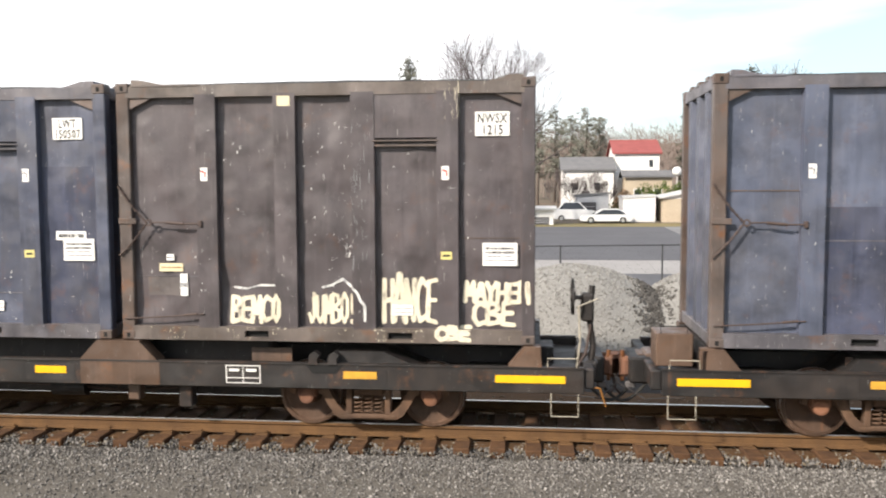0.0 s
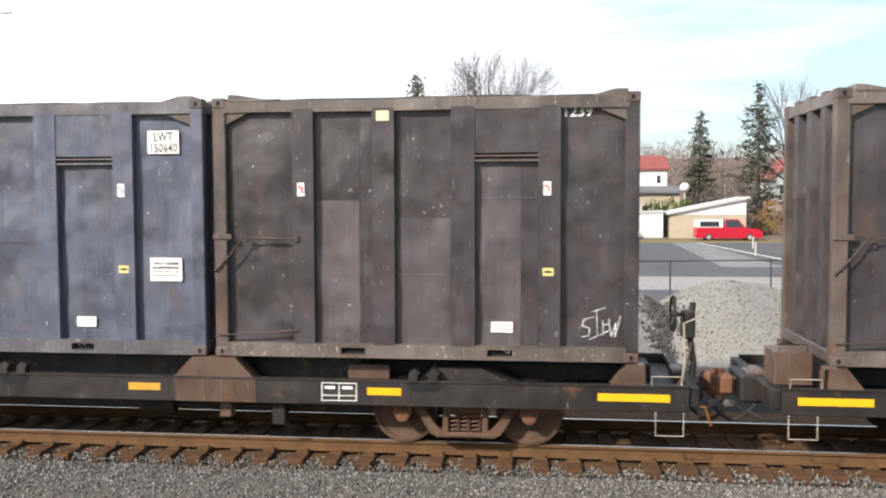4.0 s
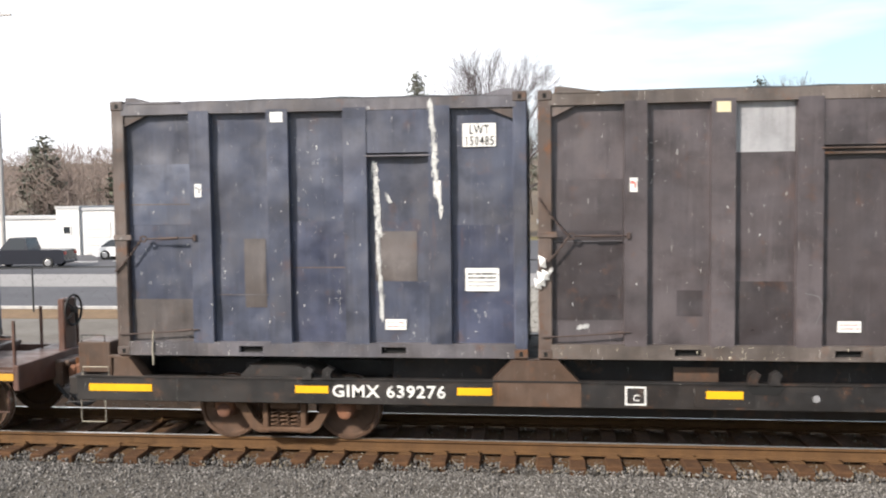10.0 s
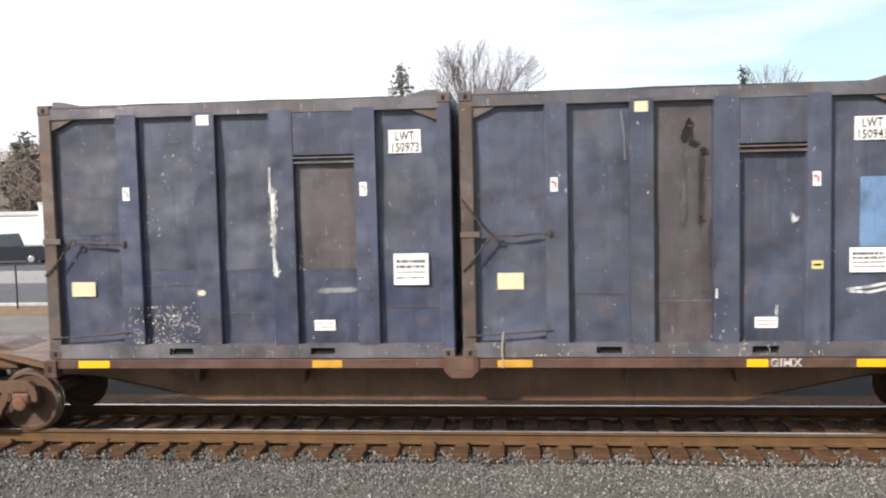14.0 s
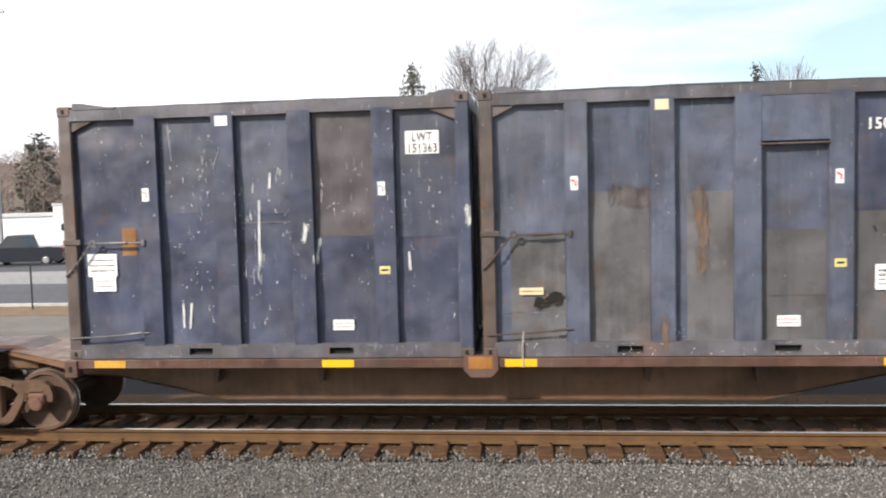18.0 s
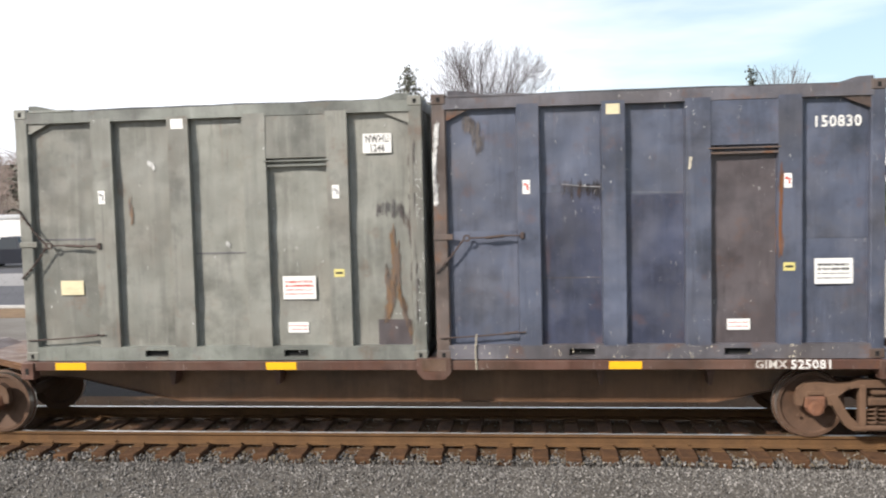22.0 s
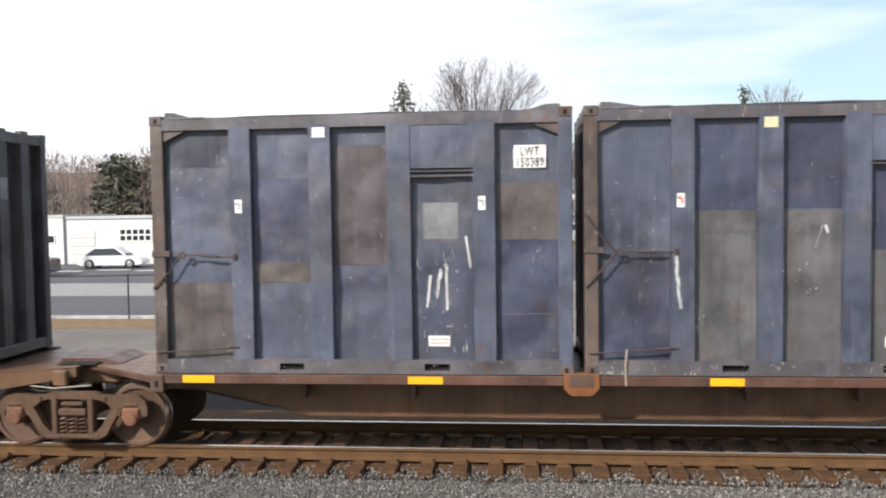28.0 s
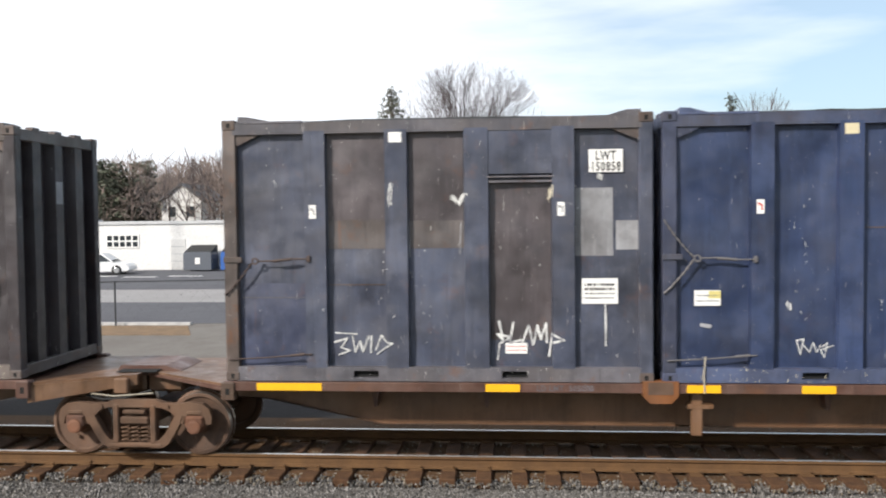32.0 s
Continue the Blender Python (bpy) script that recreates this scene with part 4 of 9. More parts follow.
    # stickers
    for i, z0 in ((0, 2.28), (3, 2.28)):
        a, b = X(*RIBS[i])
        st = part("sticker", Form().box(a + 0.07, a + 0.17, FACE - 0.004, FACE - 0.001, z0, z0 + 0.19), WHITE, c, "white reflective sticker")
        part("print", Form().box(a + 0.085, a + 0.12, FACE - 0.0055, FACE - 0.0042, z0 + 0.11, z0 + 0.15).box(a + 0.125, a + 0.15, FACE - 0.0055, FACE - 0.0042, z0 + 0.05, z0 + 0.13), RED_INK if k % 2 else PALE_GREY, st)["kind"] = "stuff"
    a, b = X(*RIBS[1])
    part("top_sticker", Form().box(a + 0.06, a + 0.24, FACE - 0.003, FACE, TOP - 0.34, TOP - 0.2), YELLOWED if k % 2 else WHITE, c, "yellowed paper sticker")
    if spec.get("small_yellow", True):
        a, b = X(*RIBS[3])
        st = part("sticker", Form().box(a + 0.06, a + 0.21, FACE - 0.004, FACE - 0.001, 1.18, 1.29), STICKER_YELLOW, c, "small yellow sticker")
        part("print", Form().box(a + 0.085, a + 0.185, FACE - 0.0055, FACE - 0.0042, 1.22, 1.25), INK, st)
    a, b = X(*BAYS[3])
    bars_plate(c, a + 0.22, 0.38, 0.30, 0.15, RED_INK, 2, y=FACE + 0.080)
    for i, (x0, z0, w, h) in enumerate(spec.get("notices", ())):
        bars_plate(c, x0, z0, w, h, RED_INK if k in (9, 18, 24) else INK, 4 if h > 0.2 else 1, True, y=clear_of(k, spec, x0, x0 + w, z0, z0 + h) - 0.003 - 0.003 * i)
    if spec.get("notice", True) and "notices" not in spec:
        a, b = X(*BAYS[spec.get("notice_bay", 4)])
        bars_plate(c, a + 0.20, spec.get("notice_z", 1.06), 0.48, 0.34, RED_INK if k % 4 == 1 else INK, 4, True, y=FACE + 0.080)
    if spec.get("slip", False):
        a, b = X(*BAYS[0])
        bars_plate(c, a + 0.30, 0.98, 0.36, 0.20, INK, 2, material=YELLOWED if k % 2 else WHITE, y=FACE + 0.080)
    a, b = X(*BAYS[0 if mirrored else 4])
    if "mark" in spec:
        x0, z0, w, h = spec.get("plate_at", (a + 0.20, 2.9, 0.47, 0.33))
        yp = clear_of(k, spec, x0, x0 + w, z0, z0 + h) - 0.004
        plate = part("number_plate", Form().box(x0, x0 + w, yp, yp + 0.004, z0, z0 + h), WHITE, c, "white lettered plate")
        one, two = spec["mark"]
        tall = h * 0.39
        if one:
            words("lettering", one, tall, INK, plate, x0 + (0.03 if len(one) > 3 else 0.09), yp - 0.0005, z0 + h * 0.54, 0.95, fit=w - 0.06 if len(one) > 3 else w - 0.18)
        words("lettering", two, tall, INK, plate, x0 + 0.025 + 0.032 * (6 - len(two)), yp - 0.0005, z0 + h * 0.06, 0.84, fit=w - 0.05 - 0.064 * (6 - len(two)))
        chips = Form()
        for _ in range(3):
            cx, cz = x0 + w * r.random(), z0 + h * r.random()
            chips.slab([(cx + 0.013 * r.uniform(0.3, 1) * math.cos(q * 1.05), cz + 0.013 * r.uniform(0.3, 1) * math.sin(q * 1.05)) for q in range(6)], yp - 0.0022, yp - 0.0016)
        part("chip", chips, body, plate)
    if "stencil" in spec:
        i, dx, z0, text = spec["stencil"]
        a, b = X(*BAYS[i])
        words("lettering", text, 0.145, STENCIL, c, a + dx, clear_of(k, spec, a + dx, a + dx + 0.16 + 0.08 * len(text), z0, z0 + 0.15) - 0.003, z0, 0.92, fit=0.155 + 0.08 * len(text), label="white stencilled number")
    for i, (text, x0, z0, w, h) in enumerate(spec.get("sprayed", ())):
        sprayed_word(c, k, spec, text, x0, z0, w, h)
    lines = {}
    for i, (material, wide, pts) in enumerate(spec.get("strokes", ())):
        form = lines.setdefault(material.name, (Form(), material))[0]
        if material in (RUST_RUN, TAN, RUST, BLACKISH, CHARCOAL):
            scraped(form, pts, wide * 1.25, k, spec, 0.0012, k * 40 + i, 0.34)
        elif 0.036 < wide < 0.1 and material is not INK:
            scraped(form, pts, wide, k, spec, 0.0012, k * 40 + i)
        else:
            stroke(form, pts, wide * (0.45 if material is PALE_GREY else 0.65 if material is RUST_RUN else 1.0), k, spec, 0.0012 + 0.0003 * i, 0.25, k * 40 + i)
    for form, material in lines.values():
        tagged(part("paint_mark", form, material, c, "streaks and marks on the paint"), kind="stuff")
    r = random.Random(k * 31 + 1)
    flecks(c, k, spec, 0.25, 0.25, LONG - 0.5, 3.2, int(spec.get("worn", 45) * 0.9), k * 13, TAG_WHITE, 0.07)
    flecks(c, k, spec, 0.2, 0.02, LONG - 0.4, 0.15, 60, k * 13 + 1, TAG_CREAM if k % 2 else PALE_GREY, 0.06)
    for i, q in enumerate(spec.get("flecks", ())):
        flecks(c, k, spec, *q[:5], k * 13 + 2 + i, q[5] if len(q) > 5 else TAG_WHITE, q[6] if len(q) > 6 else 0.13)
    for i, (a, b) in enumerate(BAYS):
        if r.random() < 0.4:
            a, b = X(a, b)
            zz = r.uniform(0.5, 2.4)
            part("weld_seam", dented_sheet(a + 0.01, b - 0.01, zz, zz + 0.014, FACE + 0.091, k * 5 + i, spec.get("dent", 0.034), 10, 1, (a - 0.03, b + 0.03, 0.16, TOP - 0.14)), RAIL_BLUE if r.random() < 0.7 else POST_RUST, c, "thin welded seam")
    for x0, z0, w, h, sheet, ink, rows in spec.get("papers", ()):
        bars_plate(c, x0, z0, w, h, ink, rows, material=sheet, y=clear_of(k, spec, x0, x0 + w, z0, z0 + h) - 0.004)
    for i, dx, wide, z0, z1, stain in spec.get("stains", ()):
        a = RIBS[i][0] + dx
        n = 14
        left = [(a + r.uniform(0, 0.05) * wide / 0.2, z0 + (z1 - z0) * q / n) for q in range(n + 1)]
        right = [(a + wide * (0.45 + 0.55 * min(1, q / 5)) - r.uniform(0, 0.05), z0 + (z1 - z0) * q / n) for q in range(n, -1, -1)]
        part("stain", Form().slab(left + right, FACE - 0.004, FACE - 0.002), stain, c, "streaked stain on the rib")
    movers.append((c, x + 0.028, base, 0))
    return c


movers = []
rollers = []


def truck_frame(parent, x):
    """A three-piece bogie with two wheelsets, under a car; x: its middle."""
    t = part("truck", Form().box(-0.16, 0.16, -0.95, 0.95, 0.40, 0.62, 0.03), TRUCK_DUST, parent, "cast steel bogie covered in brake dust", at=pose(x, 0, 0))
    for y0 in (-1.03, 0.93):
        frame_form = Form()
        # arched top chord with pedestal jaws
        half = [(0.0, 0.845), (0.33, 0.845), (0.44, 0.800), (0.62, 0.790), (0.86, 0.815), (1.02, 0.795), (1.12, 0.720), (1.155, 0.60), (1.15, 0.50), (1.07, 0.49), (1.05, 0.60), (0.98, 0.635), (0.80, 0.635), (0.75, 0.60), (0.73, 0.50), (0.66, 0.49), (0.62, 0.60), (0.52, 0.690), (0.40, 0.735), (0.0, 0.740)]
        frame_form.slab([(-x, z) for x, z in half[::-1]] + half[1:-1], y0 - 0.01, y0 + 0.10)
        for s in (-1, 1):
            # slanting arm, column and lower bend
            frame_form.slab([(s * 0.73, 0.63), (s * 0.635, 0.66), (s * 0.56, 0.54), (s * 0.46, 0.36), (s * 0.36, 0.26), (s * 0.24, 0.225), (s * 0.24, 0.145), (s * 0.40, 0.145), (s * 0.50, 0.20), (s * 0.58, 0.32), (s * 0.67, 0.48)], y0 - 0.02, y0 + 0.11)
            frame_form.box(min(s * 0.235, s * 0.325), max(s * 0.235, s * 0.325), y0 - 0.025, y0 + 0.115, 0.21, 0.78, 0.015)
            frame_form.box(min(s * 0.78, s * 1.02), max(s * 0.78, s * 1.02), y0 - 0.02, y0 + 0.115, 0.625, 0.70, 0.02)
            frame_form.tube((s * 0.50, y0 - 0.03, 0.755), (s * 0.50, y0 + 0.02, 0.755), 0.03, None, 8)
        frame_form.box(-0.42, 0.42, y0 - 0.03, y0 + 0.12, 0.14, 0.222, 0.025)
        part("side_frame", frame_form, TRUCK_DUST, t)
        part("bolster_end", Form().box(-0.215, 0.215, y0 - 0.03, y0 + 0.13, 0.49, 0.60, 0.02).box(-0.17, 0.17, y0 - 0.035, y0 + 0.10, 0.64, 0.70, 0.015), TRUCK_DUST, t)
        if y0 < 0:
            for dx in (-0.15, 0.0, 0.15):
                spring = Form()
                turns, pts = 4.5, []
                for i in range(37):
                    q = i / 36
                    pts.append((dx + 0.062 * math.cos(q * turns * 2 * math.pi), y0 + 0.03 + 0.055 * math.sin(q * turns * 2 * math.pi), 0.225 + 0.265 * q))
                spring.path(pts, 0.015, 5)
                part("spring", spring, TRUCK_DUST, t)
        for s in (-1, 1):
            cap = Form().lathe([(y0 - 0.07, 0.07), (y0 - 0.06, 0.10), (y0 + 0.02, 0.115), (y0 + 0.13, 0.115)], 14)
            part("bearing_cap", cap, HUB_RUST, t, at=pose(s * 0.90, 0, 0.462))
            part("pedestal_adapter", Form().box(s * 0.90 - 0.14, s * 0.90 + 0.14, y0 - 0.04, y0 + 0.12, 0.44, 0.62, 0.03), HUB_RUST, t)
    for s in (-1, 1):
        w = Form()
        for side in (-1, 1):
            prof = [(0.70, 0.0), (0.70, 0.10), (0.73, 0.12), (0.74, 0.37), (0.70, 0.39), (0.685, 0.488), (0.715, 0.488), (0.735, 0.462), (0.825, 0.455), (0.83, 0.405), (0.80, 0.385), (0.77, 0.16), (0.83, 0.12), (0.83, 0.0)]
            w.lathe([(side * a, b) for a, b in prof], 40)
        w.tube((0, -0.72, 0), (0, 0.72, 0), 0.085, None, 12)
        for q in range(3):
            w.box(-0.02, 0.02, -0.835, -0.80, 0.20, 0.24) if q == 0 else None
        me = w.mesh("wheelset", [WHEEL_STEEL, TREAD])
        for face in me.polygons:
            out = math.hypot(face.center.x, face.center.z)
            if out > 0.44 and abs(face.normal.y) < 0.4:
                face.material_index = 1
        wheelset = part("wheelset", me, None, t, "brown steel wheels on their axle", at=pose(s * 0.90, 0, 0.457))
        rollers.append((wheelset, s * 0.90))
    return t


def brake_wheel(parent, x, z, y=-0.66):
    f = Form()
    n = 20
    for i in range(n):
        a, b = 2 * math.pi * i / n, 2 * math.pi * (i + 1) / n
        f.tube((x, y + 0.25 * math.cos(a), z + 0.25 * math.sin(a)), (x, y + 0.25 * math.cos(b), z + 0.25 * math.sin(b)), 0.020, None, 5)
    for i in range(5):
        a = 2 * math.pi * i / 5
        f.tube((x + 0.03, y, z), (x, y + 0.25 * math.cos(a), z + 0.25 * math.sin(a)), 0.014, None, 5)
    f.tube((x + 0.05, y, z), (x - 0.03, y, z), 0.05, None, 10)
    part("brake_wheel", f, CAR_BLACK, parent, "spoked hand brake wheel")


def coupler(parent, x, s, z=0.80):
    """A knuckle coupler that points to s (1: right, -1: left) from x."""
    def B(f, u0, u1, *rest):
        return f.box(min(x + s * u0, x + s * u1), max(x + s * u0, x + s * u1), *rest)
    f = Form()
    B(f, 0.0, 0.50, -0.08, 0.08, z - 0.09, z + 0.09, 0.02)
    B(f, 0.42, 0.66, -0.20, 0.20, z - 0.17, z + 0.17, 0.05)
    B(f, 0.60, 0.82, -0.24 if s > 0 else 0.02, -0.04 if s > 0 else 0.22, z - 0.15, z + 0.15, 0.05)
    B(f, 0.60, 0.76, 0.08 if s > 0 else -0.22, 0.20 if s > 0 else -0.10, z - 0.13, z + 0.13, 0.04)
    head = part("coupler", f, HUB_RUST, parent, "rusty knuckle coupler")
    part("striker", B(B(Form(), -0.06, 0.10, -0.30, 0.30, z - 0.2, z + 0.22, 0.03), 0.10, 0.20, -0.22, 0.22, z + 0.10, z + 0.2, 0.02), CAR_BARE, parent)
    part("knuckle_pin", Form().tube((x + s * 0.62, -0.14, z - 0.22), (x + s * 0.62, -0.14, z + 0.24), 0.03, None, 8), RUST, head)
    part("lock_lift", Form().path([(x + s * 0.55, -0.05, z - 0.17), (x + s * 0.52, -0.12, z - 0.34), (x + s * 0.60, -0.2, z - 0.40)], 0.018), CHAIN_RUST, head)
    pts = [(x + s * (0.05 + 0.72 * q), -0.36 + 0.1 * q, z - 0.14 - 0.34 * math.sin(math.pi * min(1, q * 0.95))) for q in [i / 12 for i in range(13)]]
    part("air_hose", Form().path(pts, 0.026, 7), RUBBER, parent)
    part("hose_joint", Form().box(min(x + s * 0.66, x + s * 0.80), max(x + s * 0.66, x + s * 0.80), -0.32, -0.22, z - 0.30, z - 0.20, 0.02), CHAIN_GREY, parent)


def reflector(parent, x, z, w, y, old=False):
    part("reflector", Form().box(x, x + w, y - 0.004, y, z, z + 0.105), OLD_REFLECTOR if old else REFLECTOR, parent, "yellow reflective strip")


def flatcar(x0, x1, number, group, k):
    """A black flatcar for four containers; x0, x1: the ends of its load on the train."""
    L = x1 - x0
    car = thing("container_flatcar", "black container flatcar with worn brown pedestals and yellow reflectors", "rail car", group=group)
    a, b = -0.60, L + 0.60
    y = -1.28
    for side in (-1, 1):
        yy = y if side < 0 else -y - 0.09
        sill = Form().box(a, b, yy, yy + 0.09, 0.63, 0.98, 0.01)
        part("side_sill", sill, CAR_BLACK, car)
        part("sill_flange", Form().box(a, b, yy - 0.015 if side < 0 else yy + 0.01, yy + 0.08 if side < 0 else yy + 0.105, 0.975, 1.0), CAR_BLACK, car)
    for q0, q1 in ((a, 1.05), (3.85, L - 3.85), (L - 1.05, b)):
        part("deck", Form().box(q0, q1, y + 0.09, -y - 0.09, 0.80, 0.86), CAR_BLACK, car)
    part("centre_sill", Form().box(a + 3.4, b - 3.4, -0.60, 0.60, 0.34, 0.80, 0.02).box(a - 0.05, b + 0.05, -0.3, 0.3, 0.60, 0.80, 0.02), CAR_BLACK, car)
    part("upper_beam", Form().box(4.0, L - 4.0, -0.75, 0.75, 0.865, 1.22, 0.02).box(a + 0.4, b - 0.4, -0.3, 0.3, 0.805, 1.10, 0.02), CAR_BLACK, car)
    step = 6.10
    joints = [0.0] + [step * i - 0.02 for i in (1, 2, 3)] + [L]
    for i, j in enumerate(joints):
        inner = 0 < i < 4
        lo, hi = (j - 0.60, j + 0.60) if inner else ((j - 0.02, j + 0.45) if i == 0 else (j - 0.45, j + 0.02))
        t0, t1 = (j - 0.32, j + 0.32) if inner else ((j, j + 0.22) if i == 0 else (j - 0.22, j))
        for yy in (y - 0.012, -y - 0.25):
            part("pedestal", Form().slab([(lo, 0.985), (t0, 1.275), (t1, 1.275), (hi, 0.985)], yy, yy + 0.262), CAR_BARE, car, "worn brown container pedestal")
        if inner:
            part("bare_sill_patch", Form().box(j - 0.58, j + 0.62, y - 0.006, y + 0.0, 0.64, 0.972), CAR_BARE, car)
        part("cross_bearer", Form().box(j - 0.1 if inner else t0, j + 0.1 if inner else t1, y + 0.25, -y - 0.25, 0.86, 1.26), CAR_BLACK, car)
    for i in range(4):
        m = step * i + LONG / 2
        for q in (-0.18, 0.10):
            part("folded_lock", Form().slab([(m + q, 0.98), (m + q + 0.02, 1.12), (m + q + 0.10, 1.17), (m + q + 0.17, 1.12), (m + q + 0.13, 1.06), (m + q + 0.14, 0.98)], y - 0.03, y + 0.10), CAR_BLACK, car)
        # black plate on the sill that paints in the notch's shade
        part("lock_notch", Form().slab([(m - 0.22, 0.975), (m - 0.12, 0.85), (m + 0.22, 0.85), (m + 0.32, 0.975)], y - 0.008, y + 0.002), SHADOW_GAP, car)
        part("side_vent", Form().box(m - 1.1, m - 0.5, y + 0.3, y + 0.32, 0.9, 1.15), CAR_BARE if i % 2 else CAR_BLACK, car)
    early = k in (2, 3)
    for i, q in enumerate((2.69 if early else 2.10, 5.0, 8.36, 11.08, 14.12, 17.0, 20.52 if early else 21.6)):
        part("reflector_backing", Form().box(q - 0.15, q + 0.62, y - 0.004, y - 0.0005, 0.68, 0.93), CAR_BLACK, car)
        reflector(car, q, 0.785, 0.48, y - 0.0045, (i + k) % 7 == 0)
    reflector(car, -0.40, 0.775, 0.96, y - 0.006)
    reflector(car, L - 0.62, 0.775, 0.96, y - 0.006)
    for s, tx in ((1, 2.45), (-1, L - 2.45)):
        truck_frame(car, tx)
        part("bolster_cover", Form().slab([(tx - 0.75, 0.86), (tx - 0.45, 1.15), (tx + 0.25, 1.15), (tx + 0.85, 0.90)], y + 0.1, y + 0.8), CAR_BLACK, car)
    words("lettering", "GIMX " + number, 0.17, STENCIL, car, 3.22 if early else 2.92, y - 0.0105, 0.74, 1.1, fit=1.62, label="white stencilled car number")
    words("lettering", "LD LMT   224500", 0.085, STENCIL, car, 13.08, y - 0.006, 0.86, 0.86, label="white stencilled load limit")
    words("lettering", "LT WT      61500", 0.085, STENCIL, car, 13.08, y - 0.006, 0.73, 0.86, label="white stencilled light weight")
    q = L - 4.47
    box_mark = part("stencil_box", Form().box(q, q + 0.51, y - 0.008, y - 0.0045, 0.69, 0.95), STENCIL, car, "white stencilled panel with two cells")
    cells = Form()
    for u in (0.015, 0.262):
        cells.box(q + u, q + u + 0.233, y - 0.0095, y - 0.0082, 0.775, 0.937).box(q + u, q + u + 0.233, y - 0.0095, y - 0.0082, 0.703, 0.762)
    part("cell", cells, CAR_BLACK, box_mark)
    part("print", Form().box(q + 0.05, q + 0.20, y - 0.011, y - 0.0097, 0.86, 0.90).box(q + 0.30, q + 0.45, y - 0.011, y - 0.0097, 0.86, 0.90), STENCIL, box_mark)
    part("builder_dot", Form().tube((9.78, y - 0.004, 0.80), (9.78, y + 0.01, 0.80), 0.05, None, 12), PALE_GREY, car)
    q = 7.29
    if k == 3:
        square = part("stencil_square", Form().box(q, q + 0.28, y - 0.008, y - 0.0045, 0.68, 0.94), STENCIL, car, "white stencilled square")
        part("field", Form().box(q + 0.025, q + 0.255, y - 0.0095, y - 0.0082, 0.705, 0.915), CAR_BLACK, square)
        words("lettering", "C", 0.09, STENCIL, square, q + 0.10, y - 0.0105, 0.74)
    # brake gear below the sill
    part("air_reservoir", Form().tube((L - 7.38, -0.75, 0.46), (L - 6.85, -0.75, 0.46), 0.13, None, 14), CAR_BLACK, car)
    part("brake_rod", Form().path([(L - 8.2, -0.75, 0.52), (L - 7.4, -0.75, 0.48)], 0.016).path([(L - 6.85, -0.75, 0.46), (L - 6.2, -0.78, 0.42), (L - 5.95, -0.8, 0.46), (L - 5.2, -0.8, 0.50)], 0.018), CHAIN_RUST, car)
    part("brake_lever", Form().box(L - 6.04, L - 5.86, -1.1, -0.9, 0.36, 0.64, 0.02), CAR_BARE, car)
    part("brake_hanger", Form().box(L - 5.24, L - 5.04, -1.15, -0.95, 0.28, 0.64, 0.02), CAR_BLACK, car)
    for s, e in ((-1, a), (1, b)):
        part("end_platform", Form().box(min(e, e + s * 0.14), max(e, e + s * 0.14), -1.24, 1.24, 0.70, 0.97, 0.015).box(min(e, e + s * 0.34), max(e, e + s * 0.34), -0.42, 0.42, 0.60, 0.98, 0.03), CAR_BLACK, car)
        coupler(car, e, s)
        for yy in (-1.30, 1.22):
            st = Form().path([(e - s * 0.45, yy, 0.64), (e - s * 0.45, yy, 0.32), (e - s * 0.08, yy, 0.32), (e - s * 0.08, yy, 0.64)], 0.010)
            part("stirrup", st, GRAB_IRON, car)
        part("grab_iron", Form().path([(e - s * 0.1, -1.27, 0.98), (e - s * 0.1, -1.27, 1.12), (e - s * 0.5, -1.27, 1.12), (e - s * 0.5, -1.27, 0.98)], 0.009), GRAB_IRON, car)
        part("cut_lever", Form().path([(e - s * 0.3, -1.30, 0.62), (e + s * 0.15, -1.30, 0.60), (e + s * 0.2, -1.2, 0.56), (e + s * 0.5, -0.5, 0.62), (e + s * 0.55, -0.3, 0.72)], 0.011), CAR_BLACK, car)
        if s > 0:
            part("brake_stand", Form().path([(e + 0.10, -0.62, 0.72), (e + 0.16, -0.62, 1.20), (e + 0.10, -0.62, 1.60), (e + 0.14, -0.62, 2.06)], 0.045, 8).box(e - 0.02, e + 0.16, -0.74, -0.50, 1.55, 1.95, 0.03).box(e + 0.0, e + 0.22, -0.78, -0.46, 0.72, 0.98, 0.03), CAR_BLACK, car)
            brake_wheel(car, e - 0.14, 1.90)
            part("wheel_shaft", Form().tube((e - 0.16, -0.66, 1.90), (e + 0.05, -0.66, 1.88), 0.03, None, 8), CAR_BLACK, car)
            part("grab_pole", Form().path([(e - 0.10, -1.22, 0.98), (e - 0.06, -1.22, 1.35), (e - 0.08, -1.22, 1.84), (e + 0.18, -1.10, 1.93)], 0.014), GRAB_IRON, car)
            part("brake_chain", Form().path([(e + 0.12, -0.66, 1.5), (e + 0.05, -0.70, 1.1), (e - 0.15, -0.7, 0.75)], 0.02), CHAIN_RUST, car)
        else:
            part("step_box", Form().box(e - 0.06, e + 0.44, -1.10, -0.55, 1.0, 1.46, 0.015), CAR_BARE, car, "dull brown step box on the car's end")
            part("grab_iron", Form().path([(e + 0.0, -1.10, 1.46), (e + 0.0, -1.10, 1.56), (e + 0.36, -1.10, 1.56), (e + 0.36, -1.10, 1.46)], 0.009), CAR_BLACK, car)
            part("end_bracket", Form().box(e + 0.50, e + 0.54, -1.26, -1.15, 0.98, 1.29, 0.005).box(e + 0.66, e + 0.70, -1.26, -1.15, 0.98, 1.29, 0.005).box(e + 0.50, e + 0.70, -1.26, -1.15, 1.25, 1.29, 0.005), CAR_BARE, car)
